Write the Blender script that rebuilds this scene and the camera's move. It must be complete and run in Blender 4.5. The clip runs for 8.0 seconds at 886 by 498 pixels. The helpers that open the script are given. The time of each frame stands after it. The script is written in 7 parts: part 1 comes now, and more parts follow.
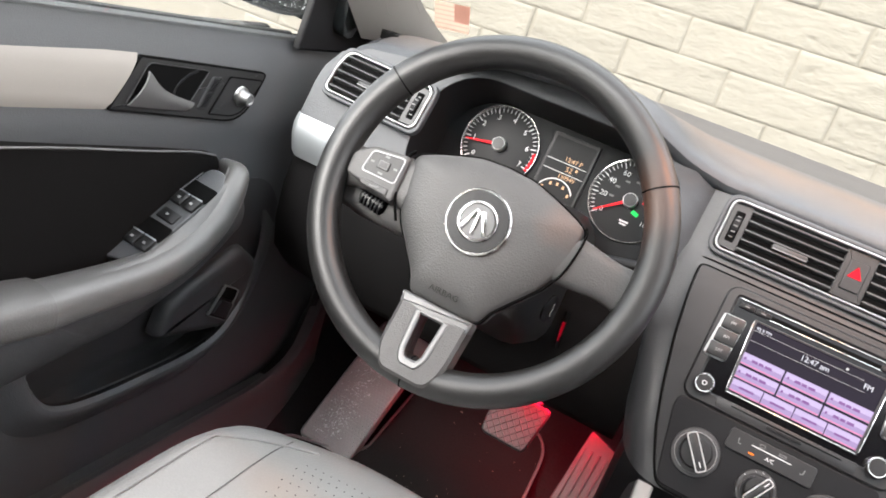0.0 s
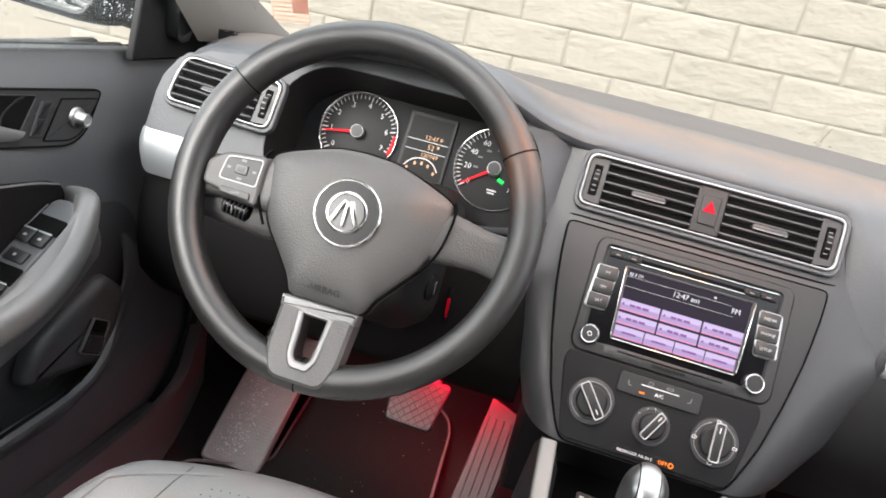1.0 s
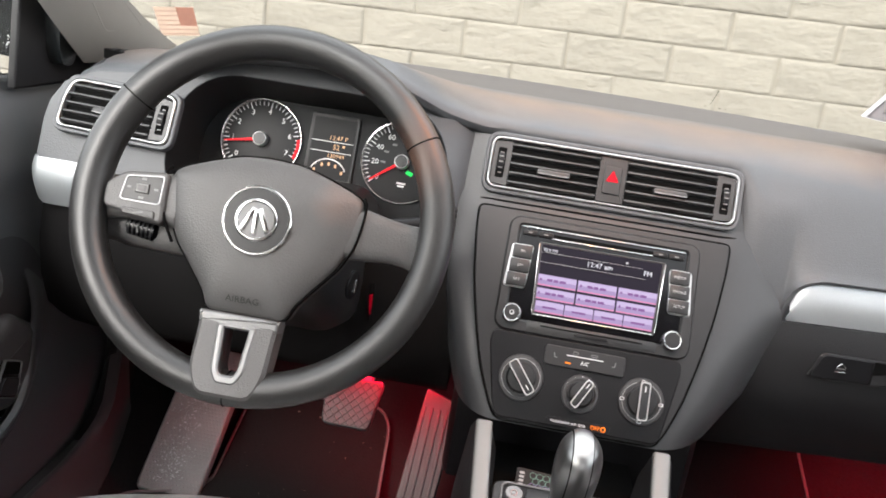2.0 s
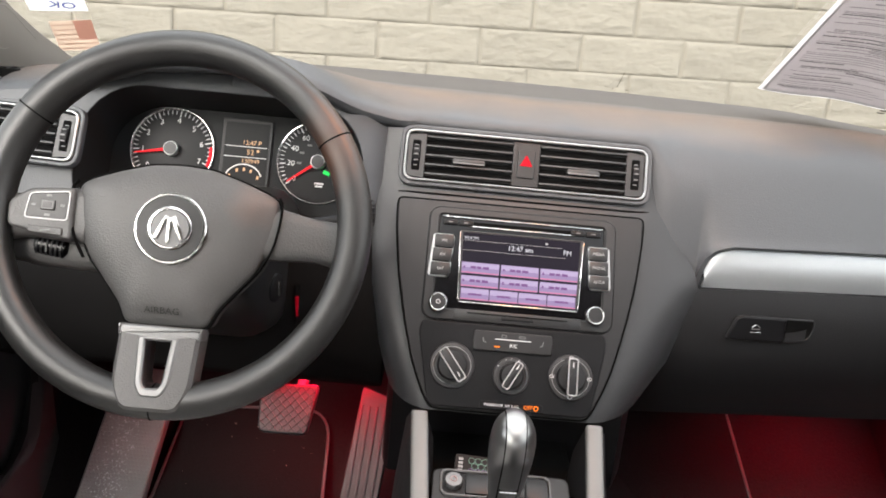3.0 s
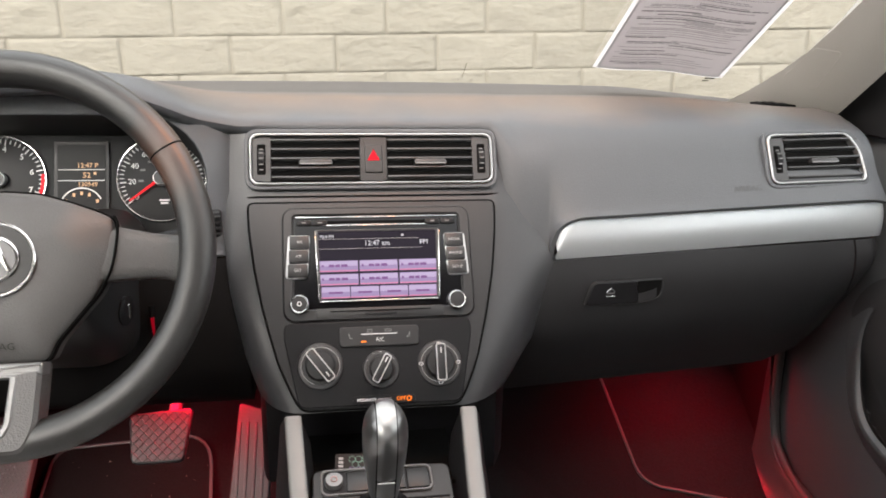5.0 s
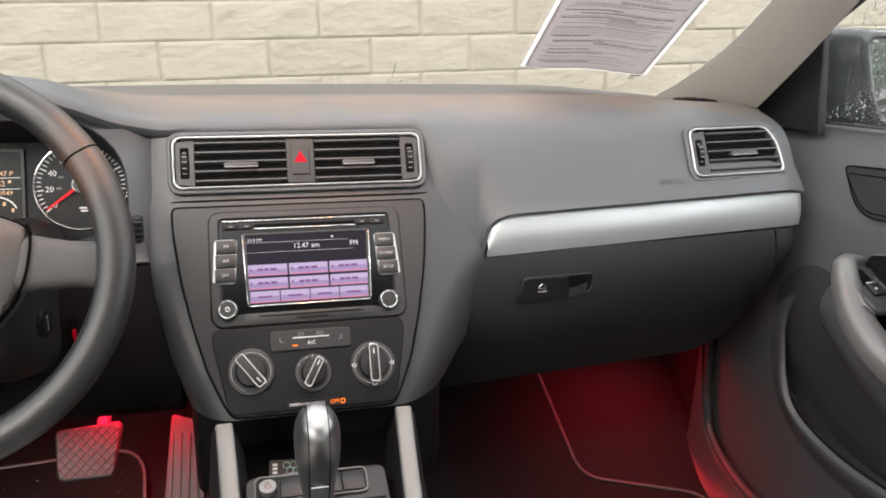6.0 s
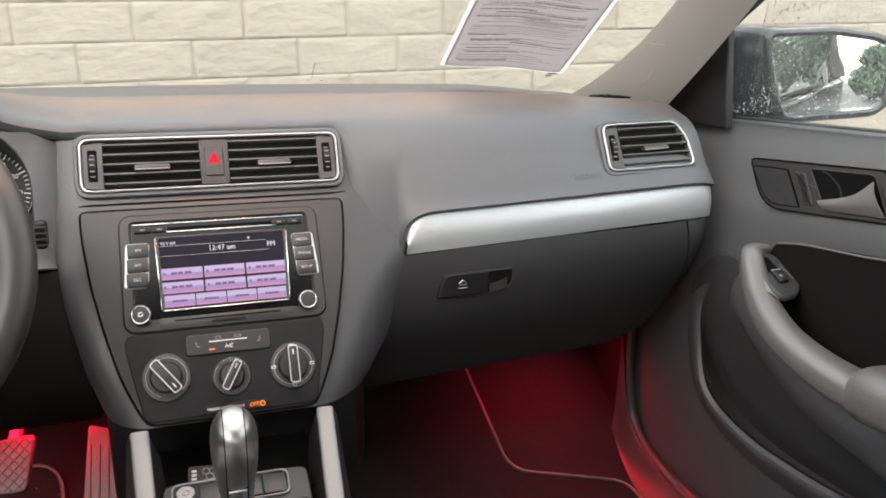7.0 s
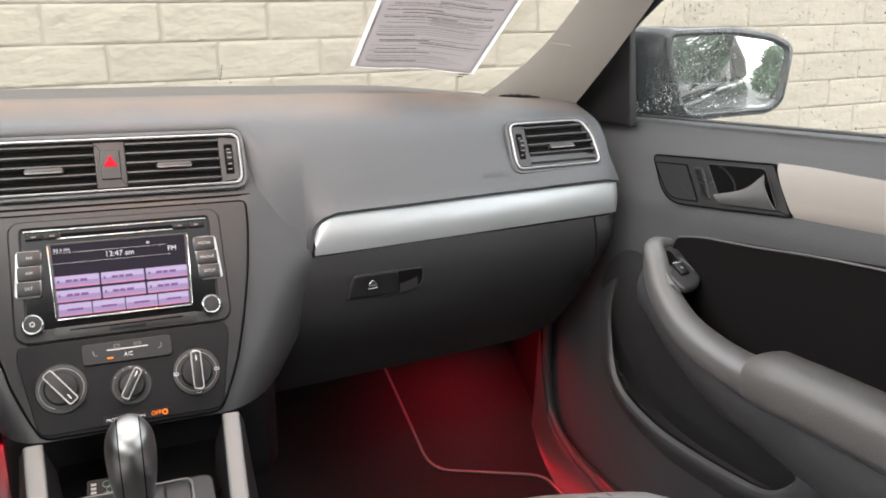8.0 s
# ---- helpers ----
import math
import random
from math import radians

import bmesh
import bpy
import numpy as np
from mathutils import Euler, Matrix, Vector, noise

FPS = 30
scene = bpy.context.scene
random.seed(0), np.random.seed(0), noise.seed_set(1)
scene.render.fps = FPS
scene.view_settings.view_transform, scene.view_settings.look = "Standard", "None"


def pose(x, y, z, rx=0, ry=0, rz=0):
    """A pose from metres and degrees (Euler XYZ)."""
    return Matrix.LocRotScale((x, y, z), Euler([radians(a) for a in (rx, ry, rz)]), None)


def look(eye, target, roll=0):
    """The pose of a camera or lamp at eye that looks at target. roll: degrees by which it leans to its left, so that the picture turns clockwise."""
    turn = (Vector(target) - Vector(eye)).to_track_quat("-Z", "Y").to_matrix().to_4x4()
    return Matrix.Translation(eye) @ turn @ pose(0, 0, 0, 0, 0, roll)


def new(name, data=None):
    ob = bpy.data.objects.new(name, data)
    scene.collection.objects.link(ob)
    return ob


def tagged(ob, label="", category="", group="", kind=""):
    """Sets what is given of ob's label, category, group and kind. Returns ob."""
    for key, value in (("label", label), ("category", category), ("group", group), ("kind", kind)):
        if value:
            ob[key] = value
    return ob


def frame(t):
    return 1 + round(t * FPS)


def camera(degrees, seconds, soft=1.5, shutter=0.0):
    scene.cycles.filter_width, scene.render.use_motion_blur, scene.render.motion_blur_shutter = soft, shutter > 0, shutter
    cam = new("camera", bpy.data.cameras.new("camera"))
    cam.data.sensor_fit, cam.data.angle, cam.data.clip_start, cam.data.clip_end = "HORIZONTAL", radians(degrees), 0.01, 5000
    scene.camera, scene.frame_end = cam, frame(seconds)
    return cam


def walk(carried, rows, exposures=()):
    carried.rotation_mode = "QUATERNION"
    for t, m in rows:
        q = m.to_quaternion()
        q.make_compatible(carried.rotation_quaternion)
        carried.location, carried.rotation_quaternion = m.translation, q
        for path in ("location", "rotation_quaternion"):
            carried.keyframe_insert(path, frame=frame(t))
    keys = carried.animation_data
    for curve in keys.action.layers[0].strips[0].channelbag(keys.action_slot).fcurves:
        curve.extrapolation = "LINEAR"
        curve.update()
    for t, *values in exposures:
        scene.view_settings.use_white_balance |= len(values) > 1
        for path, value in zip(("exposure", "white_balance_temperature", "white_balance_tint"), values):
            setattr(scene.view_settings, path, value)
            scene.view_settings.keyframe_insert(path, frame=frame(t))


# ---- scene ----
cam = camera(58.6, 8.0, soft=1.8)
PATH = [
    (0, (-0.131, -0.845, 0.877), (-0.739, 0.937, 0.201), 19.4),
    (0.5, (-0.13, -0.839, 0.877), (-0.59, 0.995, 0.224), 16.5),
    (1, (-0.128, -0.838, 0.879), (-0.449, 1.032, 0.248), 13.4),
    (1.5, (-0.124, -0.84, 0.879), (-0.343, 1.05, 0.262), 10.7),
    (3, (-0.103, -0.852, 0.87), (-0.071, 1.063, 0.293), 5.5),
    (3.5, (-0.096, -0.854, 0.868), (0.019, 1.06, 0.301), 4.1),
    (4, (-0.087, -0.856, 0.865), (0.095, 1.055, 0.306), 2.8),
    (4.5, (-0.076, -0.859, 0.861), (0.171, 1.047, 0.311), 1.8),
    (6, (-0.05, -0.864, 0.852), (0.4, 1.011, 0.321), 0.6),
    (6.5, (-0.041, -0.867, 0.85), (0.485, 0.989, 0.322), 0.4),
    (7, (-0.029, -0.874, 0.849), (0.572, 0.96, 0.322), 0.4),
    (7.5, (-0.015, -0.88, 0.845), (0.666, 0.926, 0.32), 0.5),
    (8, (0.003, -0.887, 0.844), (0.756, 0.892, 0.328), 0.3),
]
walk(cam, [(t, look(eye, target, roll)) for t, eye, target, roll in PATH],
     exposures=[(0, 2.02, 6250, 10), (1.5, 1.88, 6250, 10), (3.5, 1.60, 6460, 10), (5, 1.60, 6480, 10), (8, 1.70, 6400, 10)])

# ---- light ----
world = bpy.data.worlds.new("sky")
scene.world = world
world.use_nodes = True
wn = world.node_tree
sky = wn.nodes.new("ShaderNodeTexSky")
sky.sky_type, sky.sun_disc = "NISHITA", False
sky.sun_elevation, sky.sun_rotation = radians(32), radians(207)
sky.air_density, sky.dust_density, sky.ozone_density = 1.0, 4.0, 0.6
pale = wn.nodes.new("ShaderNodeMix")
pale.data_type = "RGBA"
pale.inputs[0].default_value = 0.75
pale.inputs[7].default_value = (11.2, 11.1, 11.0, 1)
wn.links.new(sky.outputs[0], pale.inputs[6])
wn.links.new(pale.outputs[2], wn.nodes["Background"].inputs["Color"])
wn.nodes["Background"].inputs["Strength"].default_value = 0.15
sun = new("sun", bpy.data.lights.new("sun", "SUN"))
sun.data.energy, sun.data.angle, sun.data.color = 1.25, radians(30), (1.0, 0.965, 0.92)
sun.matrix_world = look((-1.7, -3.4, 2.4), (0, 0, 0))


# ---- materials ----
def mat(name, col, rough=0.5, metal=0.0, var=0.12, stain=7.0, grain=900.0, bump=0.0, cells=False, coat=0.0, rvar=0.08,
        obj_var=0.0, spec=0.5, fine=0.08, relief=0.0006):
    """A painted, moulded or woven surface: two scales of colour change, uneven gloss and fine relief."""
    m = bpy.data.materials.new(name)
    m.use_nodes = True
    n, k = m.node_tree.nodes, m.node_tree.links
    b = n["Principled BSDF"]
    tc = n.new("ShaderNodeTexCoord")
    big = n.new("ShaderNodeTexNoise")
    big.inputs["Scale"].default_value, big.inputs["Detail"].default_value = stain, 5
    k.new(tc.outputs["Object"], big.inputs["Vector"])
    if cells:
        small = n.new("ShaderNodeTexVoronoi")
        small.inputs["Scale"].default_value = grain
        fineout = small.outputs["Distance"]
    else:
        small = n.new("ShaderNodeTexNoise")
        small.inputs["Scale"].default_value, small.inputs["Detail"].default_value = grain, 3
        fineout = small.outputs["Fac"]
    k.new(tc.outputs["Object"], small.inputs["Vector"])

    def math_node(op, a, c):
        q = n.new("ShaderNodeMath")
        q.operation = op
        for i, v in enumerate((a, c)):
            if isinstance(v, (int, float)):
                q.inputs[i].default_value = v
            else:
                k.new(v, q.inputs[i])
        return q.outputs[0]

    f = math_node("ADD", math_node("MULTIPLY", math_node("SUBTRACT", big.outputs["Fac"], 0.5), 2 * var),
                  math_node("MULTIPLY", math_node("SUBTRACT", fineout, 0.5), fine))
    f = math_node("ADD", f, 1.0)
    if obj_var:
        oi = n.new("ShaderNodeObjectInfo")
        f = math_node("ADD", f, math_node("MULTIPLY", math_node("SUBTRACT", oi.outputs["Random"], 0.5), 2 * obj_var))
    mul = n.new("ShaderNodeVectorMath")
    mul.operation = "SCALE"
    mul.inputs[0].default_value = col
    k.new(f, mul.inputs["Scale"])
    k.new(mul.outputs[0], b.inputs["Base Color"])
    r = math_node("ADD", math_node("MULTIPLY", math_node("SUBTRACT", big.outputs["Fac"], 0.5), 2 * rvar), rough)
    k.new(r, b.inputs["Roughness"])
    b.inputs["Metallic"].default_value = metal
    b.inputs["Specular IOR Level"].default_value = spec
    b.inputs["Coat Weight"].default_value = coat
    if bump:
        bp = n.new("ShaderNodeBump")
        bp.inputs["Strength"].default_value, bp.inputs["Distance"].default_value = bump, relief
        k.new(fineout, bp.inputs["Height"])
        k.new(bp.outputs[0], b.inputs["Normal"])
    return m


def glow(name, col, strength):
    m = bpy.data.materials.new(name)
    m.use_nodes = True
    b = m.node_tree.nodes["Principled BSDF"]
    b.inputs["Base Color"].default_value = (*[c * 0.3 for c in col], 1)
    b.inputs["Emission Color"].default_value = (*col, 1)
    b.inputs["Emission Strength"].default_value = 0.36 * strength
    b.inputs["Roughness"].default_value = 0.3
    b.inputs["Specular IOR Level"].default_value = 0.03
    return m


def pane(name, tint=(0.93, 0.95, 0.94), ior=1.45, haze=0.0):
    """Thin glass: clear straight through, with the gloss of its face; haze is the share of a film of wet and dirt."""
    m = bpy.data.materials.new(name)
    m.use_nodes = True
    n, k = m.node_tree.nodes, m.node_tree.links
    out = n["Material Output"]
    n.remove(n["Principled BSDF"])
    tr, gl, mx, fr = (n.new("ShaderNode" + t) for t in ("BsdfTransparent", "BsdfGlossy", "MixShader", "Fresnel"))
    tr.inputs[0].default_value = (*tint, 1)
    gl.inputs["Roughness"].default_value = 0.02
    fr.inputs["IOR"].default_value = ior
    k.new(fr.outputs[0], mx.inputs[0])
    k.new(tr.outputs[0], mx.inputs[1])
    k.new(gl.outputs[0], mx.inputs[2])
    k.new(mx.outputs[0], out.inputs[0])
    if haze:
        film, veil = n.new("ShaderNodeBsdfTranslucent"), n.new("ShaderNodeMixShader")
        film.inputs[0].default_value, veil.inputs[0].default_value = (0.85, 0.88, 0.86, 1), haze
        k.new(mx.outputs[0], veil.inputs[1])
        k.new(film.outputs[0], veil.inputs[2])
        k.new(veil.outputs[0], out.inputs[0])
    return m


SOFT = mat("soft_dash", (0.071, 0.075, 0.081), 0.50, bump=0.35, grain=650, cells=True, var=0.08, stain=5)
DARK = mat("dark_plastic", (0.0145, 0.0145, 0.0155), 0.45, spec=0.36, bump=0.3, grain=700, cells=True, var=0.1)
BRIGHT = mat("bright_edge", (0.62, 0.62, 0.61), 0.3, metal=0.45, var=0.03)
# grain of soft_dash in a darker colour, which holds the lower housing's shade
HOUSE = mat("console_surround", (0.040, 0.041, 0.043), 0.40, bump=0.25, grain=650, cells=True, var=0.08, stain=5)
# dash plastic made darker: shade behind the crest put into the colour
SHELF_SHADE = mat("dash_shelf_shade", (0.066, 0.059, 0.056), 0.55, bump=0.3, grain=650, cells=True, var=0.08, stain=5)
PRESSED = mat("pressed_letter", (0.020, 0.019, 0.018), 0.6, var=0.05)
EMBOSS = mat("embossed_letter", (0.058, 0.059, 0.061), 0.52, bump=0.3, grain=650, cells=True, var=0.08, stain=5)
SLAT = mat("vent_slat", (0.036, 0.036, 0.037), 0.45, bump=0.1, grain=1200)
FASCIA = mat("fascia", (0.0125, 0.0125, 0.0132), 0.42, bump=0.12, grain=1200, var=0.08)
BLACK = mat("black_plastic", (0.006, 0.006, 0.007), 0.45, spec=0.25, bump=0.1, grain=1200)
GLOSS = mat("piano_black", (0.004, 0.004, 0.005), 0.16, var=0.05, spec=0.22)
SILVER = mat("silver_trim", (0.40, 0.425, 0.435), 0.42, metal=0.55, var=0.04, bump=0.04, grain=1500)
HANDLE = mat("handle_silver", (0.32, 0.32, 0.325), 0.42, metal=0.5, var=0.05)
SPOKE = mat("spoke_silver", (0.20, 0.20, 0.20), 0.42, metal=0.6, var=0.06, bump=0.04, grain=1500)
GRIP = mat("grab_handle", (0.125, 0.124, 0.121), 0.32, bump=0.2, grain=700, cells=True, var=0.08, stain=6, spec=0.65)
SATIN = mat("satin_rail", (0.17, 0.17, 0.17), 0.5, metal=0.3, var=0.06, bump=0.05, grain=1500)
RAIL = mat("console_rail", (0.20, 0.198, 0.192), 0.5, metal=0.3, var=0.05, bump=0.05, grain=1500)
CHROME = mat("chrome", (0.68, 0.68, 0.67), 0.16, metal=1.0, var=0.03, rvar=0.04)
RIM = mat("vent_rim", (0.45, 0.46, 0.46), 0.36, metal=0.8, var=0.03)
KNOB = mat("polished_knob", (0.36, 0.36, 0.355), 0.38, metal=1.0, var=0.05, rvar=0.05)
LEVER = mat("lever_side", (0.25, 0.25, 0.25), 0.30, metal=0.9, var=0.05)
LEATHER = mat("wheel_leather", (0.013, 0.0128, 0.0123), 0.40, bump=0.18, grain=900, cells=True, var=0.15, stain=9, spec=0.72)
PAD = mat("wheel_pad", (0.070, 0.068, 0.067), 0.45, bump=0.42, grain=560, cells=True, var=0.06)
ARM = mat("armrest_leather", (0.115, 0.113, 0.110), 0.33, bump=0.3, grain=500, cells=True, var=0.1, stain=5)
SEAT = mat("seat_leather", (0.27, 0.266, 0.26), 0.32, bump=0.4, grain=420, cells=True, var=0.1, stain=5)
BEIGE = mat("beige_trim", (0.29, 0.268, 0.243), 0.55, var=0.05, bump=0.1, grain=900)
PILLAR = mat("pillar_trim", (0.30, 0.288, 0.264), 0.7, var=0.05, bump=0.25, grain=700)
LINER = mat("headliner", (0.42, 0.4, 0.37), 0.9, var=0.05, bump=0.4, grain=900)
CARPET = mat("carpet", (0.0150, 0.0130, 0.0132), 0.95, bump=1.0, grain=260, var=0.25, stain=12, fine=0.9, spec=0.2)
MAT = mat("floor_mat", (0.0115, 0.0100, 0.0102), 0.95, bump=1.0, grain=320, var=0.2, stain=14, fine=0.8, spec=0.2)
RUBBER = mat("rubber", (0.055, 0.055, 0.055), 0.45, bump=0.3, grain=900, var=0.2, stain=20)
SILLP = mat("sill_plastic", (0.050, 0.046, 0.046), 0.42, bump=0.2, grain=650, cells=True, var=0.1)
DOORP = mat("door_plastic", (0.081, 0.084, 0.088), 0.43, bump=0.35, grain=650, cells=True, var=0.08)
DOORD = mat("door_insert", (0.009, 0.0085, 0.0085), 0.85, spec=0.08, bump=0.5, grain=900, var=0.1)
# door plastic darkened, so the shade inside the pocket is in its colour
POCKET_SHADE = mat("door_pocket_shade", (0.042, 0.043, 0.045), 0.48, bump=0.2, grain=900)
# near-black for gaps and prints, and for flat plates painted as shaded hollows
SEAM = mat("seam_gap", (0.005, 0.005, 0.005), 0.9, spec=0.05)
INK = mat("print_white", (0.75, 0.75, 0.75), 0.5, var=0.02)
DIM_PRINT = mat("print_dim", (0.34, 0.34, 0.34), 0.5, var=0.02)
FOOT = mat("foot_rest_rubber", (0.20, 0.20, 0.197), 0.4, bump=0.3, grain=900, var=0.25, stain=25)
GREY_INK = mat("print_grey", (0.16, 0.16, 0.16), 0.6, var=0.02)
DIAL = mat("dial_face", (0.010, 0.010, 0.011), 0.5, spec=0.3, var=0.05)
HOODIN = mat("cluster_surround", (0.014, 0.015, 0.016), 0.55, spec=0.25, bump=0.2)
def lit_through(m, col, share):
    """Thin sheet that light shines through."""
    nt = m.node_tree
    tl, mx = nt.nodes.new("ShaderNodeBsdfTranslucent"), nt.nodes.new("ShaderNodeMixShader")
    tl.inputs[0].default_value, mx.inputs[0].default_value = (*col, 1), share
    nt.links.new(nt.nodes["Principled BSDF"].outputs[0], mx.inputs[1])
    nt.links.new(tl.outputs[0], mx.inputs[2])
    nt.links.new(mx.outputs[0], nt.nodes["Material Output"].inputs[0])
    return m


PAPER = mat("paper", (0.40, 0.385, 0.39), 0.8, var=0.04, stain=15)
lit_through(PAPER, (0.66, 0.62, 0.62), 0.6)
PRINT = mat("paper_print", (0.27, 0.26, 0.265), 0.8, var=0.1)
SLEEVE = mat("clear_sleeve", (0.46, 0.46, 0.46), 0.3, var=0.03)
BRICK = mat("painted_block", (0.213, 0.194, 0.157), 0.85, var=0.15, stain=9, grain=48, bump=0.7, obj_var=0.045, fine=0.12, relief=0.0045)
stretch = BRICK.node_tree.nodes.new("ShaderNodeMapping")
stretch.inputs["Scale"].default_value = (1.0, 1.0, 2.6)
for node in [n for n in BRICK.node_tree.nodes if n.type == "TEX_NOISE"]:
    BRICK.node_tree.links.new(node.inputs["Vector"].links[0].from_socket, stretch.inputs["Vector"])
    BRICK.node_tree.links.new(stretch.outputs[0], node.inputs["Vector"])
MORTAR = mat("mortar", (0.216, 0.195, 0.156), 0.9, var=0.12, stain=8, grain=150, bump=0.8, fine=0.2)
ASPHALT = mat("asphalt", (0.06, 0.06, 0.062), 0.8, var=0.2, stain=1.5, grain=120, bump=0.8, fine=0.4)
PAINT = mat("car_paint", (0.012, 0.015, 0.016), 0.22, var=0.05, coat=0.5, stain=3)
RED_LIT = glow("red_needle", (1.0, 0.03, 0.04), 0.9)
HAZ = glow("hazard_red", (0.9, 0.02, 0.04), 0.42)
GREEN_LIT = glow("green_lamp", (0.05, 0.9, 0.15), 0.8)
AMBER = glow("amber_lamp", (1.0, 0.22, 0.02), 1.3)
ORANGE = glow("orange_segments", (1.0, 0.62, 0.36), 0.8)
SCREEN = glow("screen_dark", (0.020, 0.017, 0.024), 1.0)
LILAC = glow("screen_key", (0.25, 0.19, 0.325), 1.0)
LILAC2 = glow("screen_key_light", (0.35, 0.29, 0.43), 1.0)
PINK = glow("screen_key_edge", (0.50, 0.17, 0.28), 1.0)
WHITE_LIT = glow("screen_white", (0.58, 0.58, 0.62), 1.0)
DIM_INK = glow("screen_ink", (0.16, 0.08, 0.2), 1.0)
LED = glow("red_led", (1.0, 0.02, 0.05), 6.0)
STR = mat("sticker_red", (0.55, 0.24, 0.22), 0.6, var=0.06)
GLASS = pane("window_glass")
WET = pane("wet_window_glass", haze=0.035)
DROP = pane("water_drop", (0.72, 0.76, 0.76), 1.9)
BEAD = mat("water_bead", (0.50, 0.52, 0.52), 0.08, var=0.02, spec=0.9)
MIRROR = mat("mirror_glass", (0.80, 0.84, 0.83), 0.015, metal=1.0, var=0.0, rvar=0.0, fine=0.0)


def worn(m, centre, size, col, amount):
    """A patch of colour about a place on the thing, with an uneven edge: wear, and warm light painted in."""
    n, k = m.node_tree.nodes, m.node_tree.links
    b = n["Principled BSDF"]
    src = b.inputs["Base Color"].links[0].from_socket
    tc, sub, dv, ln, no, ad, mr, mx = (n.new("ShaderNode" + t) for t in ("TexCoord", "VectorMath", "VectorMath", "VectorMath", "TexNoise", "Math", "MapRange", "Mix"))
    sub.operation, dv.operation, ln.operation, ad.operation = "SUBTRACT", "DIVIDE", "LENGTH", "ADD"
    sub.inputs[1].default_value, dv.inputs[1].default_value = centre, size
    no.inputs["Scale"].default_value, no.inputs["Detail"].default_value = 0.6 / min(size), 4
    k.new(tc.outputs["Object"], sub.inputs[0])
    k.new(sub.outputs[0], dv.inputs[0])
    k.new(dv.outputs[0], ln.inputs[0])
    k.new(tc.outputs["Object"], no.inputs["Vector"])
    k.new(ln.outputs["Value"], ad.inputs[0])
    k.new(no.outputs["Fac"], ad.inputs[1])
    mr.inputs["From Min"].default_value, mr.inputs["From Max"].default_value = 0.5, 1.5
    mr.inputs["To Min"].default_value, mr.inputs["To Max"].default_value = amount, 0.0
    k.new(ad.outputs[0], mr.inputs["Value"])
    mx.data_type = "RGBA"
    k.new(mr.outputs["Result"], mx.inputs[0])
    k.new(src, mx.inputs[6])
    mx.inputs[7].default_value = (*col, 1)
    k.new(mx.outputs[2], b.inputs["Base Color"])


# warm reflection in front of the dash crest, painted into the soft plastic
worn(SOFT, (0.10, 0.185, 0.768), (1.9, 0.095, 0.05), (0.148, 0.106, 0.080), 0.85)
# brown wear, with orange tint of the warm lamps painted into the same patches
worn(LEATHER, (0.142, 0.082, 0.012), (0.035, 0.065, 0.03), (0.11, 0.042, 0.019), 0.5)
worn(PAD, (0.070, 0.022, 0.008), (0.028, 0.030, 0.03), (0.15, 0.090, 0.068), 0.5)
worn(SEAT, (-0.42, -0.24, 0.34), (0.06, 0.05, 0.05), (0.30, 0.21, 0.16), 0.35)


# ---- mesh helpers ----
def part(name, bm, material, parent=None, label="", m=None, smooth=True, facing=None):
    me = bpy.data.meshes.new(name)
    bmesh.ops.recalc_face_normals(bm, faces=bm.faces[:])
    if facing:
        bm.normal_update()
        if sum((f.normal.dot(Vector(facing)) for f in bm.faces)) < 0:
            bmesh.ops.reverse_faces(bm, faces=bm.faces[:])
    bm.to_mesh(me)
    bm.free()
    me.materials.append(material)
    if smooth:
        me.shade_smooth()
        me.set_sharp_from_angle(angle=radians(38))
    ob = new(name, me)
    if parent:
        ob.parent = parent
    if m is not None:
        ob.matrix_local = m
    if label:
        ob["label"] = label
    return ob


def thing(name, label, category, m=None, group="", kind=""):
    e = new(name)
    e.empty_display_size = 0.05
    if m is not None:
        e.matrix_world = m
    return tagged(e, label, category, group, kind)


def frame_at(o, n, up=(0, 0, 1)):
    """A local frame at o: z along n (outwards), y nearest to up."""
    z = Vector(n).normalized()
    x = Vector(up).cross(z).normalized()
    y = z.cross(x)
    m = Matrix((x, y, z)).transposed().to_4x4()
    m.translation = Vector(o)
    return m


def rrect(w, h, r, n=5, cx=0.0, cy=0.0):
    """Outline of a rounded rectangle, counterclockwise; r may be one radius or four (tr, tl, bl, br)."""
    rs = r if isinstance(r, (tuple, list)) else (r,) * 4
    pts = []
    for (sx, sy), a0, q in zip(((1, 1), (-1, 1), (-1, -1), (1, -1)), (0, 90, 180, 270), rs):
        for i in range(n + 1):
            a = radians(a0 + 90 * i / n)
            pts.append((cx + sx * (w / 2 - q) + q * math.cos(a), cy + sy * (h / 2 - q) + q * math.sin(a)))
    return pts


def circle(r, n=40, cx=0.0, cy=0.0):
    return [(cx + r * math.cos(2 * math.pi * i / n), cy + r * math.sin(2 * math.pi * i / n)) for i in range(n)]


def rounded(pts, r, n=4):
    """A polygon with its corners rounded."""
    out = []
    c = len(pts)
    for i in range(c):
        p, a, b = Vector(pts[i]), Vector(pts[i - 1]), Vector(pts[(i + 1) % c])
        q = r[i] if isinstance(r, (tuple, list)) else r
        d1, d2 = (a - p), (b - p)
        q = min(q, d1.length * 0.48, d2.length * 0.48)
        s, e = p + d1.normalized() * q, p + d2.normalized() * q
        for j in range(n + 1):
            t = j / n
            out.append(tuple((1 - t) ** 2 * s + 2 * t * (1 - t) * p + t * t * e))
    return out


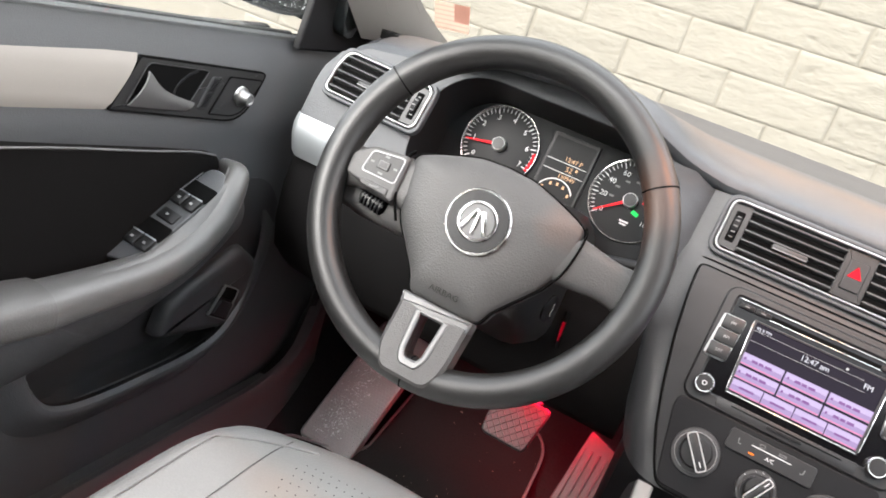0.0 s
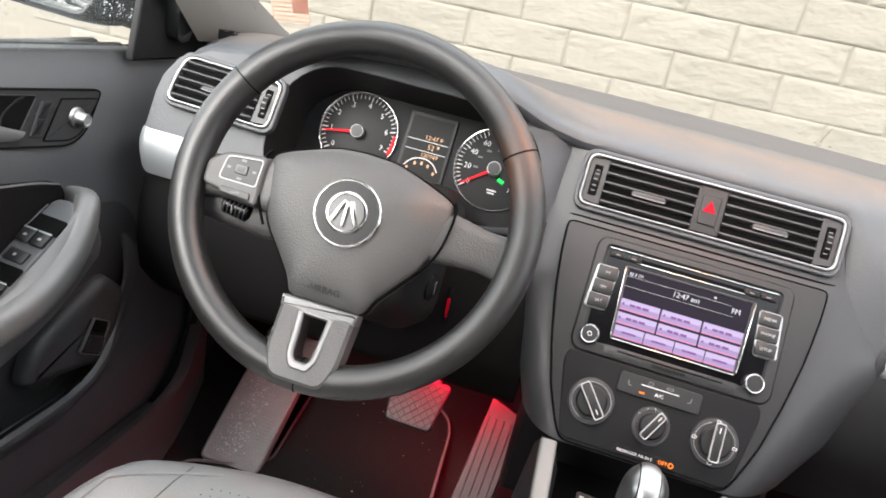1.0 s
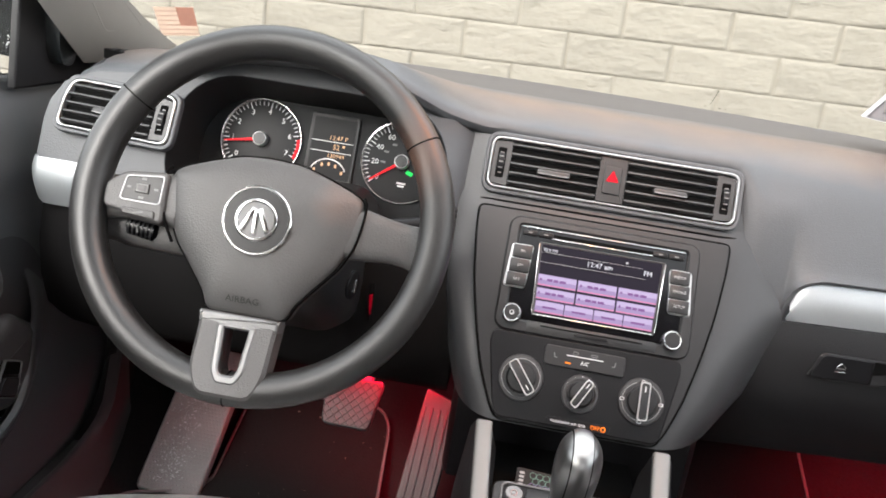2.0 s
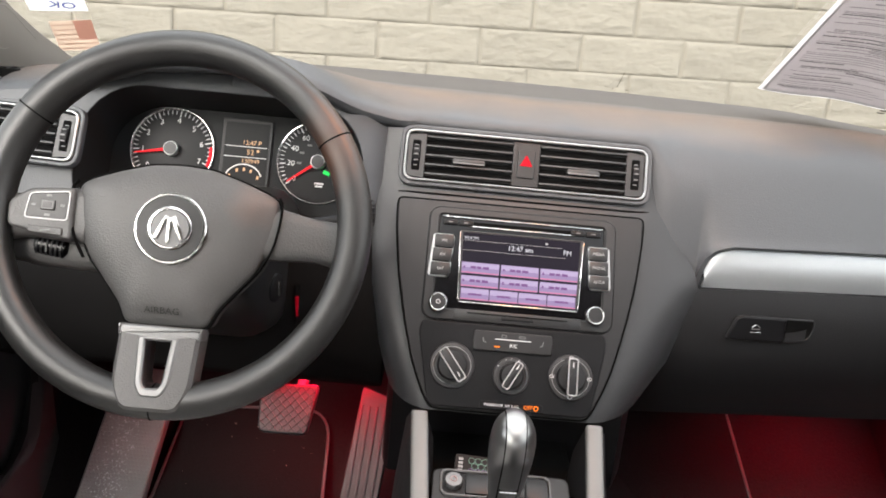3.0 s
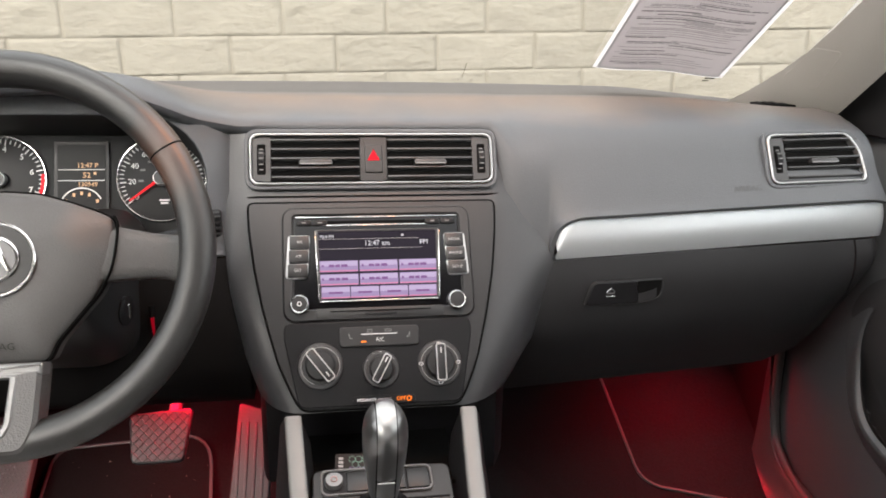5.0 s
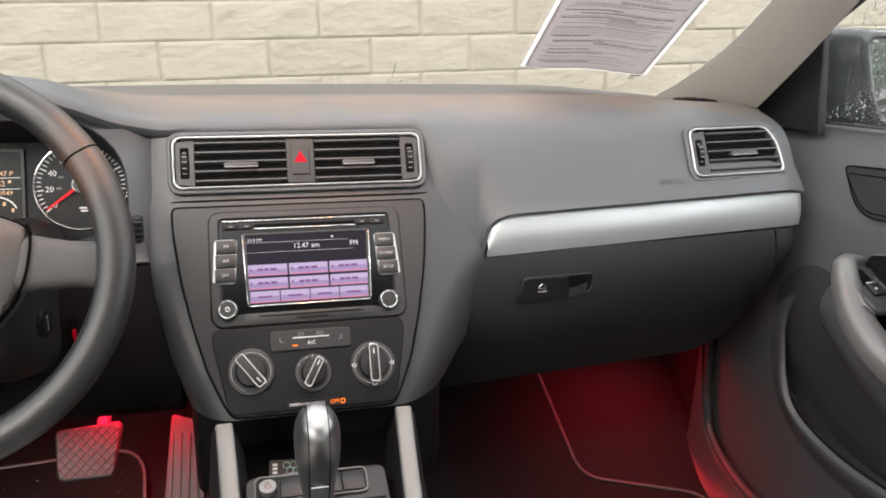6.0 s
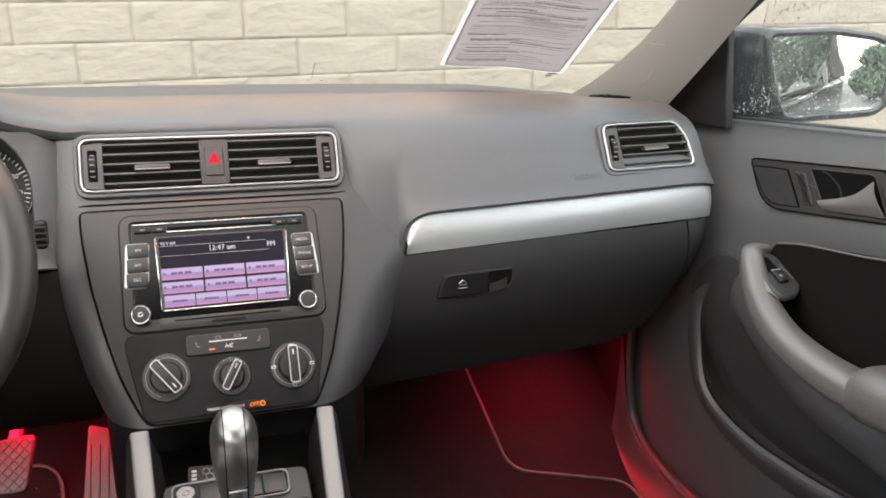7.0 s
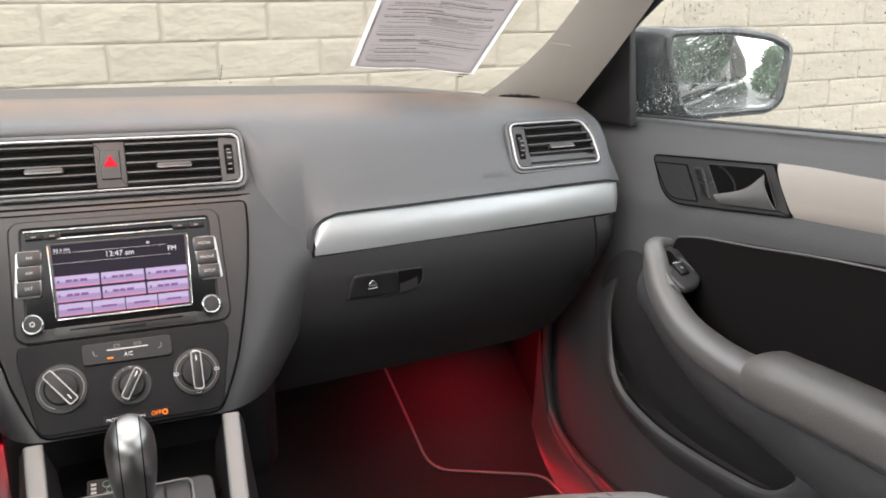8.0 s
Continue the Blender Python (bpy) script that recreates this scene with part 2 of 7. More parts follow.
def loft(rings, closed=True, cap0=False, cap1=False, bm=None):
    """Skins rings of equal length; closed: each ring is a loop."""
    bm = bm or bmesh.new()
    vs = [[bm.verts.new(p) for p in ring] for ring in rings]
    for a, b in zip(vs, vs[1:]):
        c = len(a)
        for i in range(c if closed else c - 1):
            j = (i + 1) % c
            bm.faces.new((a[i], a[j], b[j], b[i]))
    if cap0:
        bm.faces.new(vs[0][::-1])
    if cap1:
        bm.faces.new(vs[-1])
    return bm


def inset(out, d):
    """Outline drawn in by d."""
    c = len(out)
    res = []
    for i in range(c):
        a, p, b = Vector(out[i - 1]), Vector(out[i]), Vector(out[(i + 1) % c])
        t = (b - a)
        t = t.normalized() if t.length > 1e-9 else Vector((1, 0))
        res.append((p.x - t.y * d, p.y + t.x * d))
    return res


def plate(outline, z0, z1, edge=0.001, bm=None, steps=3):
    """A slab with a rounded front edge. The outline runs counterclockwise; its front is at z1."""
    rings = [[(x, y, z0) for x, y in outline]]
    for i in range(steps + 1):
        a = radians(90 * i / steps)
        o = inset(outline, edge * (1 - math.cos(a)))
        rings.append([(x, y, z1 - edge + edge * math.sin(a)) for x, y in o])
    rings.append([(x, y, z1) for x, y in inset(outline, edge + 0.0004)])
    return loft(rings, True, True, True, bm)


def ring(outer, inner, z0, z1, edge=0.0008, bm=None):
    """A frame between two outlines of equal count, with rounded edges."""
    prof = [(0.0, z0, 0), (0.0, z1 - edge, 0), (edge, z1, 0), (edge, z1, 1), (0.0, z1 - edge, 1), (0.0, z0, 1)]
    o2, i2 = inset(outer, edge), inset(inner, -edge)
    rings = []
    for d, z, side in prof:
        src = (o2 if d else outer) if not side else (i2 if d else inner)
        rings.append([(x, y, z) for x, y in src])
    rings.append(rings[0])
    bm = bm or bmesh.new()
    vs = [[bm.verts.new(p) for p in r] for r in rings[:-1]]
    vs.append(vs[0])
    for a, b in zip(vs, vs[1:]):
        c = len(a)
        for i in range(c):
            j = (i + 1) % c
            bm.faces.new((a[i], a[j], b[j], b[i]))
    return bm


def revolve(profile, n=40, bm=None, cap=True):
    """Turns (radius, z) about the z axis."""
    rings = [[(r * math.cos(2 * math.pi * i / n), r * math.sin(2 * math.pi * i / n), z) for i in range(n)] for r, z in profile]
    return loft(rings, True, cap, cap, bm)


def smoothpath(pts, n=6):
    """Catmull-Rom through the points (of any size)."""
    pts = [Vector(p) for p in pts]
    ext = [2 * pts[0] - pts[1]] + pts + [2 * pts[-1] - pts[-2]]
    out = []
    for i in range(1, len(ext) - 2):
        a, b, c, d = ext[i - 1:i + 3]
        for j in range(n):
            t = j / n
            out.append(0.5 * ((2 * b) + (c - a) * t + (2 * a - 5 * b + 4 * c - d) * t * t + (3 * b - a - 3 * c + d) * t ** 3))
    out.append(pts[-1])
    return out


def sweep(path, size, up=(0, 0, 1), n=12, power=2.0, closed=False, bm=None, caps=True):
    """A bar along a path; size: (half width, half height) or one of them a point. power over 2 squares the section."""
    path = [Vector(p) for p in path]
    rings = []
    c = len(path)
    for i, p in enumerate(path):
        a = path[(i - 1) % c] if closed or i else p
        b = path[(i + 1) % c] if closed or i < c - 1 else p
        t = (b - a).normalized()
        s = t.cross(Vector(up)).normalized()
        w = s.cross(t)
        hw, hh = size[i] if isinstance(size, list) else size
        rg = []
        for j in range(n):
            q = 2 * math.pi * j / n
            cx, sy = math.cos(q), math.sin(q)
            cx = math.copysign(abs(cx) ** (2 / power), cx)
            sy = math.copysign(abs(sy) ** (2 / power), sy)
            rg.append(p + s * hw * cx + w * hh * sy)
        rings.append(rg)
    if closed:
        rings.append(rings[0])
        bm = bm or bmesh.new()
        vs = [[bm.verts.new(q) for q in r] for r in rings[:-1]]
        vs.append(vs[0])
        for a, b in zip(vs, vs[1:]):
            for i in range(n):
                j = (i + 1) % n
                bm.faces.new((a[i], a[j], b[j], b[i]))
        return bm
    return loft(rings, True, caps, caps, bm)


def block(w, h, d, r=0.002, c=(0, 0, 0), bm=None, seg=2):
    """A box with bevelled edges."""
    own = bmesh.new()
    bmesh.ops.create_cube(own, size=1.0, matrix=Matrix.Translation(c) @ Matrix.Diagonal((w, h, d, 1)))
    if r:
        bmesh.ops.bevel(own, geom=own.edges[:], offset=min(r, w * 0.45, h * 0.45, d * 0.45), segments=seg, affect="EDGES", profile=0.5)
    if bm is None:
        return own
    me = bpy.data.meshes.new("tmp")
    own.to_mesh(me)
    own.free()
    bm.from_mesh(me)
    bpy.data.meshes.remove(me)
    return bm


def text(body, size, m=None, depth=0.0002, align="CENTER"):
    """Letters of the built-in font as a mesh, centred on the origin."""
    cu = bpy.data.curves.new("letters", "FONT")
    cu.body, cu.size, cu.extrude = body, size, depth
    cu.align_x, cu.align_y = align, "CENTER"
    cu.resolution_u = 2
    ob = bpy.data.objects.new("letters", cu)
    scene.collection.objects.link(ob)
    dg = bpy.context.evaluated_depsgraph_get()
    me = bpy.data.meshes.new_from_object(ob.evaluated_get(dg))
    bm = bmesh.new()
    bm.from_mesh(me)
    bpy.data.objects.remove(ob)
    bpy.data.curves.remove(cu)
    bpy.data.meshes.remove(me)
    if m is not None:
        bmesh.ops.transform(bm, matrix=m, verts=bm.verts[:])
    return bm


def sheet(grid, thick, bm=None):
    """A closed shell from a grid of points (rows of equal length), thickened downwards along its normals."""
    bm = bm or bmesh.new()
    vs = [[bm.verts.new(p) for p in row] for row in grid]
    fs = []
    for a, b in zip(vs, vs[1:]):
        for i in range(len(a) - 1):
            fs.append(bm.faces.new((a[i], a[i + 1], b[i + 1], b[i])))
    bmesh.ops.recalc_face_normals(bm, faces=fs)
    if thick:
        bmesh.ops.solidify(bm, geom=fs, thickness=thick)
    return bm


def lerp(x, xs, ys):
    return float(np.interp(x, xs, ys))


def T(x=0, y=0, z=0, rx=0, ry=0, rz=0):
    return pose(x, y, z, rx, ry, rz)


# ---- structure: ground, wall outside, car shell ----
gb = bmesh.new()
bmesh.ops.create_grid(gb, x_segments=40, y_segments=40, size=60.0)
for v in gb.verts:
    v.co.z = 0.01 * noise.noise(v.co * 0.4)
tagged(part("ground", gb, ASPHALT, m=T(0, 0, -0.22)), "grey asphalt parking ground outside the car", "ground", kind="structure")

WALL = T(0.03, 2.64, 0.656, 0, -1.7, -0.3)
wall = tagged(new("wall_outside"), "cream-painted slump block wall in front of the car", "wall", kind="structure")
wall.matrix_world = WALL
BW, BH = 0.438, 0.157
part("mortar", block(11.0, 0.12, 3.4, 0.004, (1.0, 0.073, 0.75)), MORTAR, wall)

# shell of the car: floor, sills, roof, pillars
FLOOR_Z = 0.12
TOE_Y, TOE_SLOPE = 0.20, 0.75


def blend_floor(y):
    d = y - TOE_Y
    s = 0.05
    return FLOOR_Z + TOE_SLOPE * 0.5 * (d + math.sqrt(d * d + s * s))


ys = [-2.2, -1.4, -0.9, -0.5, -0.3, -0.15, 0.0, 0.08, 0.12, 0.16, 0.2, 0.24, 0.28, 0.34, 0.42, 0.52, 0.62]
tagged(part("floor", sheet([[(x, y, blend_floor(y)) for x in np.linspace(-0.74, 0.74, 25)] for y in ys], 0.02), CARPET),
       "dark carpet floor of the car with the sloping toe board", "floor", kind="structure")
tagged(part("wall_firewall", block(1.5, 0.03, 0.42, 0.01, (0, 0.62, 0.52)), CARPET), "dark bulkhead behind the dashboard", "wall", kind="structure")


def roof_z(x, y):
    return 1.20 - 0.09 * (x / 0.62) ** 2 - 0.05 * ((y + 0.9) / 1.0) ** 2


# opening in the unseen roof, added to brighten the cabin with skylight
SUN_X, SUN_Y0, SUN_Y1 = 0.5, -0.66, -0.25
rx = [-0.62, -0.55, -SUN_X, -0.4, -0.3, -0.15, 0.0, 0.15, 0.3, 0.4, SUN_X, 0.55, 0.62]
ry = [-2.0, -1.8, -1.6, -1.4, -1.2, -1.0, -0.85, -0.75, SUN_Y0, -0.4, SUN_Y1, -0.18]
cb = bmesh.new()
cv = [[cb.verts.new((x, y, roof_z(x, y))) for x in rx] for y in ry]
cf = [cb.faces.new((cv[j][i], cv[j][i + 1], cv[j + 1][i + 1], cv[j + 1][i])) for j in range(len(ry) - 1) for i in range(len(rx) - 1)
      if not (-SUN_X <= rx[i] and rx[i + 1] <= SUN_X and SUN_Y0 <= ry[j] and ry[j + 1] <= SUN_Y1)]
bmesh.ops.recalc_face_normals(cb, faces=cf)
bmesh.ops.solidify(cb, geom=cf, thickness=0.03)
tagged(part("ceiling", cb, LINER), "light grey fabric headliner of the car", "ceiling", kind="structure")
sg = sheet([[(x, y, roof_z(x, y) + 0.02) for x in np.linspace(-SUN_X - 0.02, SUN_X + 0.02, 9)] for y in np.linspace(SUN_Y0 - 0.02, SUN_Y1 + 0.02, 7)], 0.0)
added_skylight = tagged(part("window_added_skylight", sg, GLASS, facing=(0, 0, -1)), "unseen glass roof panel, added to let in skylight", "window", kind="structure")
added_skylight.visible_shadow = False
tagged(part("wall_rear", block(1.5, 0.05, 0.85, 0.02, (0, -2.2, 0.38)), CARPET), "dark rear bulkhead of the cabin", "wall", kind="structure")
for s in (-1, 1):
    tagged(part("wall_rear_side", block(0.05, 1.15, 0.66, 0.02, (s * 0.745, -1.62, 0.43)), DOORP), "dark rear side trim of the cabin", "wall", kind="structure")
    rear = sweep(smoothpath([(s * 0.74, -1.0, 0.10), (s * 0.735, -1.02, 0.75), (s * 0.66, -1.05, 1.0), (s * 0.60, -1.06, 1.16)], 5), (0.05, 0.02), up=(0, 1, 0), power=3)
    tagged(part("door_pillar", rear, PILLAR), "grey trimmed pillar behind the front door", "pillar", kind="structure")
    back = sweep(smoothpath([(s * 0.7, -2.15, 0.78), (s * 0.63, -1.95, 1.05), (s * 0.58, -1.85, 1.17)], 5), (0.12, 0.02), up=(0, 1, 0), power=3)
    tagged(part("rear_pillar", back, PILLAR), "grey trimmed rear roof pillar", "pillar", kind="structure")
    rail = sweep(smoothpath([(s * 0.61, -0.2, 1.10), (s * 0.63, -0.9, 1.12), (s * 0.60, -2.0, 1.05)], 5), (0.035, 0.03), power=3)
    tagged(part("roof_rail", rail, LINER), "grey trim along the side of the roof", "trim", kind="structure")


for s in (-1, 1):
    tagged(part("wall_hinge_pillar", block(0.03, 0.70, 0.66, 0.01, (s * 0.785, 0.30, 0.36)), CARPET), "dark hinge pillar beside the footwell", "wall", kind="structure")


# ---- windscreen and front pillars ----
def base_y(x):
    return 0.535 - 0.30 * x * x


def screen_pt(x, t):
    """A place on the windscreen: t from 0 at the base to 1 at the roof."""
    yb = base_y(x)
    return Vector((x * (1 - 0.1 * t), yb - 0.70 * t, 0.752 + 0.43 * t - 0.05 * t * t - 0.05 * t * x * x))


wsb = sheet([[screen_pt(x, t) for x in np.linspace(-0.74, 0.70, 25)] for t in np.linspace(0, 1, 9)], 0.0)
windscreen = tagged(part("windscreen", wsb, GLASS, facing=(0, -0.5, -0.8)), "curved clear windscreen glass above the dashboard", "windscreen", kind="structure")
windscreen.visible_shadow = False


def pillar(s, dx, dz):
    """The front roof pillar, a flat tapering trim from the dashboard up to the roof."""
    th = thing("front_pillar", "beige-grey moulded trim of the front roof pillar", "pillar trim", T(s * dx, 0, dz), kind="structure")

    def at(t, u, h=0.0):
        """t from foot to roof, u from the glass to the door, h proud of the trim."""
        yi, zi = 0.405 - 0.62 * t, 0.742 + 0.46 * t - 0.02 * math.sin(math.pi * t)
        flare = 0.055 * max(0.0, 1 - t / 0.30) ** 2
        inner = Vector((s * (0.628 - 0.035 * t - flare), yi + 0.5 * flare, zi))
        outer = Vector((s * (0.700 - 0.06 * t), yi - 0.195 + 0.05 * t, zi - 0.012))
        bulge = 4 * u * (1 - u)
        return inner.lerp(outer, u) + Vector((-s * 0.66, -0.5, 0.2)) * (0.022 * bulge + h)

    rings = []
    for t in np.linspace(0, 1, 14):
        yi, zi = 0.405 - 0.62 * t, 0.742 + 0.46 * t
        u0 = 0.25 + 0.3 * min(t, 0.5)
        rings.append([at(t, u0 + (0.95 - u0) * u) for u in np.linspace(0, 1, 9)] + [Vector((s * (0.715 - 0.06 * t), yi - 0.02, zi + 0.03))])
    part("trim", loft(rings, True, True, True), PILLAR, th)
    loop = rounded([(0.125, 0.37), (0.24, 0.34), (0.235, 0.58), (0.105, 0.68)], 0.03, 5)
    part("cap_line", sweep([at(t, u, 0.0002) for t, u in loop], (0.0009, 0.0006), up=(-s * 0.66, -0.5, 0.2), n=6, closed=True), PILLAR, th)
    return th


pillar(-1, 0.036, -0.012)
pillar(1, 0.0, 0.0)

# ---- frames of the dashboard ----
ST = frame_at((0, 0.006, 0.552), (0, -math.cos(radians(29)), math.sin(radians(29))))
VF = frame_at((0.001, 0.086, 0.7015), (0, -math.cos(radians(22)), math.sin(radians(22))))

HALF_V = [-0.132, -0.114, -0.0755, -0.023, 0.031, 0.087, 0.121]
HALF_W = [0.086, 0.0965, 0.1135, 0.128, 0.1395, 0.1465, 0.1475]
HOOD_X = [-0.69, -0.60, -0.56, -0.52, -0.45, -0.352, -0.27, -0.24, -0.205, -0.16, -0.10, 0.7]
HOOD_Z = [0.742, 0.744, 0.752, 0.769, 0.788, 0.795, 0.784, 0.771, 0.754, 0.744, 0.742, 0.742]


def dash_profile(x):
    """The section of the padded top, from the glass to its lower front edge."""
    yf = base_y(x) - 0.006
    if x < -0.13:
        zf = lerp(x, HOOD_X, HOOD_Z)
        hood = max(0.0, min(1.0, (zf - 0.742) / 0.043))
        yl = 0.105 - 0.05 * hood
        pts = [(yf, 0.7645), (0.40, 0.7615), (0.30, 0.7590 + 0.004 * hood), (0.225, 0.7610 + 0.014 * hood), (0.18, 0.7605 + 0.020 * hood), (yl + 0.04, zf + 0.007), (yl + 0.015, zf + 0.004),
               (yl, zf - 0.002), (yl + 0.002, zf - 0.008), (yl + 0.012, zf - 0.011), (yl + 0.03, zf - 0.012)]
    else:
        pts = [(yf, 0.7645), (0.40, 0.7615), (0.30, 0.7590), (0.225, 0.7610), (0.18, 0.7600), (0.14, 0.751), (0.118, 0.7455),
               (0.108, 0.741), (0.107, 0.736), (0.112, 0.730), (0.12, 0.722)]
    w = max(0.0, min(1.0, (x - 0.146) / 0.036))
    w = w * w * (3 - 2 * w)
    if w > 0:
        zt = lerp(x, [0.10, 0.19, 0.222, 0.226, 0.229, 0.233, 0.24, 0.256, 0.673], [0.588, 0.580, 0.579, 0.600, 0.612, 0.618, 0.6245, 0.630, 0.649])
        pas = [(yf, 0.7645), (0.40, 0.7615), (0.30, 0.7590), (0.225, 0.7610), (0.18, 0.7600), (0.14, 0.750), (0.117, 0.738),
               (0.099, 0.716), (0.083, 0.686), (0.061, zt + 0.012), (0.051, zt)]
        pts = [tuple(Vector(a).lerp(Vector(b), w)) for a, b in zip(pts, pas)]
    return pts


def housing_ring(z):
    if z > 0.66:
        yf = 0.086 + (z - 0.703) * 0.404 + 0.004
    else:
        yf = 0.006 + (z - 0.552) * 0.554 + 0.004
    v = (z - 0.552) / 0.8746
    wi = lerp(v, HALF_V + [0.165, 0.215], HALF_W + [0.150, 0.144])
    xr = lerp(z, [0.385, 0.41, 0.44, 0.48, 0.528, 0.570, 0.590, 0.61, 0.64, 0.66, 0.70, 0.74], [0.128, 0.150, 0.178, 0.200, 0.214, 0.224, 0.220, 0.206, 0.193, 0.187, 0.165, 0.150])
    xl = lerp(z, [0.40, 0.42, 0.478, 0.535, 0.602, 0.673, 0.74], [0.124, 0.137, 0.155, 0.166, 0.173, 0.182, 0.185])
    yo = max(yf + 0.012, 0.046, 0.068 + (z - 0.63) * 0.40 if z > 0.61 else 0.0)
    right, left = [], []
    for i in range(9):
        t = i / 8
        a, b, c = Vector((wi, yf)), Vector((wi + 0.55 * (xr - wi), yf + 0.002)), Vector((xr, yo))
        right.append((1 - t) ** 2 * a + 2 * t * (1 - t) * b + t * t * c)
        a, b, c = Vector((-wi, yf)), Vector((-wi - 0.75 * (xl - wi), yf + 0.004)), Vector((-xl, max(yf + 0.012, 0.03)))
        left.append((1 - t) ** 2 * a + 2 * t * (1 - t) * b + t * t * c)
    pts = [(-xl, 0.16)] + [tuple(p) for p in left[::-1]] + [(-wi * 0.5, yf), (0, yf), (wi * 0.5, yf)] + [tuple(p) for p in right] + [(xr, 0.16)]
    return [(x, y, z) for x, y in pts]


dash = thing("dashboard", "dark grey soft-touch dashboard with a silver trim strip and glovebox", "dashboard")
xs = sorted(set(np.round(np.concatenate([np.linspace(-0.690, -0.13, 42), np.linspace(-0.13, 0.21, 28), np.linspace(0.214, 0.262, 13), np.linspace(0.275, 0.677, 18)]), 4)))
rows = []
for x in xs:
    prof = smoothpath(dash_profile(x), 3)
    e = max(0.0, (abs(x) - 0.64) / 0.045)
    g = max(0.0, min(1.0, (abs(x) - 0.42) / 0.22))
    g = 0.013 * g * g * (3 - 2 * g)
    if x < -0.60:
        e = (-x - 0.60) / 0.088
        e = e ** 3.2 * 2.2
    rows.append([(x, p.x + 0.012 * min(1.5, e * e) * (1 if i > 12 else 0), p.y - 0.010 * e * (e if x > 0 else 1.6) - g * min(1.0, max(0.0, (p.y - 0.70) / 0.05))) for i, p in enumerate(prof)])
crest = lambda x: lerp(x, [-0.69, -0.2, 0.0, 0.24, 0.46, 0.68], [0.235, 0.272, 0.283, 0.268, 0.212, 0.208])
# separate sheet behind the crest that carries the painted shade
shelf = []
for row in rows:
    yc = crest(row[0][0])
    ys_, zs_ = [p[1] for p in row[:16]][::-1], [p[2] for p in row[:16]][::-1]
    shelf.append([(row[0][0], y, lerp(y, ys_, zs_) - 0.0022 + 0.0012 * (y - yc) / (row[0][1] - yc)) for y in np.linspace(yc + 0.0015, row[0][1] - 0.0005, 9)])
rows = [[(x, y, z - 0.012 * min(1.0, max(0.0, (y - crest(x)) / 0.006))) for x, y, z in row] for row in rows]
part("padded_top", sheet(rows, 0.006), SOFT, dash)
part("rear_shelf", sheet(shelf, 0.004), SHELF_SHADE, dash, "brownish shelf under the windscreen, shade painted into its colour")
# dark strip added along the lip in place of the shadow under it
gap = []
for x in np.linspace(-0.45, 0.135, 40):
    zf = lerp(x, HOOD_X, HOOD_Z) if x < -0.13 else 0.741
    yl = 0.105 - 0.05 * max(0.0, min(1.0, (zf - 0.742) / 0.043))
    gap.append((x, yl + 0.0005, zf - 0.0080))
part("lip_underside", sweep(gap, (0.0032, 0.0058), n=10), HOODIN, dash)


# centre housing
zs = [0.4395, 0.447, 0.46, 0.48, 0.50, 0.52, 0.54, 0.56, 0.58, 0.60, 0.62, 0.64, 0.655, 0.665, 0.68, 0.70, 0.72, 0.738]
part("centre_housing", loft([housing_ring(z) for z in zs], False), HOUSE, dash)
seam_y = 0.006 + (0.6605 - 0.552) * 0.554 + 0.0032
part("panel_seam", sweep([(x, seam_y + 0.02 * max(0.0, (abs(x) - 0.12) / 0.06) ** 3, 0.6605 - 0.010 * max(0.0, (-x - 0.13) / 0.05) ** 2) for x in np.linspace(-0.178, 0.168, 40)], (0.0011, 0.0009), n=6), SEAM, dash)
skirt_r = loft([[(x * 1.0, max(y, 0.0) + 0.02, z - d) for x, y, z in housing_ring(0.432)] for d in (0.0, 0.05, 0.12)], False)
part("lower_housing", skirt_r, BLACK, dash)

# silver strip and glovebox
ZT = ([0.228, 0.253, 0.673], [0.626, 0.631, 0.650])
ZB = ([0.15, 0.228, 0.673, 0.69], [0.577, 0.581, 0.601, 0.602])


def face_y(z):
    return 0.052 + (z - 0.6) * 0.16


rows = []
for x in np.concatenate([np.linspace(0.226, 0.262, 9), np.linspace(0.275, 0.66, 14), np.linspace(0.666, 0.681, 5)]):
    zb, zt = lerp(x, *ZB), lerp(x, *ZT)
    a = min(1.0, max(0.0, (x - 0.226) / 0.030))
    zt = zb + (zt - zb) * (0.42 + 0.58 * (1 - (1 - a) ** 2.6) ** 0.6)
    e = min(1.0, max(0.0, (x - 0.666) / 0.015))
    rows.append([(x, face_y(zb + (zt - zb) * t) - 0.007 * math.sin(math.pi * min(1, 0.1 + 0.85 * t)) + 0.012 * e * e, zb + (zt - zb) * t) for t in np.linspace(0, 1, 9)])
part("silver_strip", sheet(rows, 0.003), SILVER, dash, "brushed silver trim strip")


def glove_bottom(x):
    return lerp(x, [0.13, 0.17, 0.546, 0.60, 0.64, 0.665, 0.682], [0.384, 0.388, 0.410, 0.430, 0.470, 0.525, 0.585])


def glove_rows(x0, x1, n, drop=0.002):
    rows = []
    for x in np.linspace(x0, x1, n):
        zt, zb = lerp(x, *ZB) - drop, glove_bottom(x)
        row = []
        for t in np.linspace(0, 1, 9):
            z = zt + (zb - zt) * t
            row.append((x, 0.047 - 0.018 * math.sin(math.pi * min(1.0, 1.1 * t)) * (1 - 0.5 * t) + 0.040 * t * t, z))
        for a in (20, 45, 70, 90):
            row.append((x, 0.086 + 0.03 * math.sin(radians(a)), zb - 0.008 * math.sin(radians(a))))
        row.append((x, 0.30, zb + 0.0))
        row.append((x, 0.50, zb + 0.05))
        rows.append(row)
    return rows


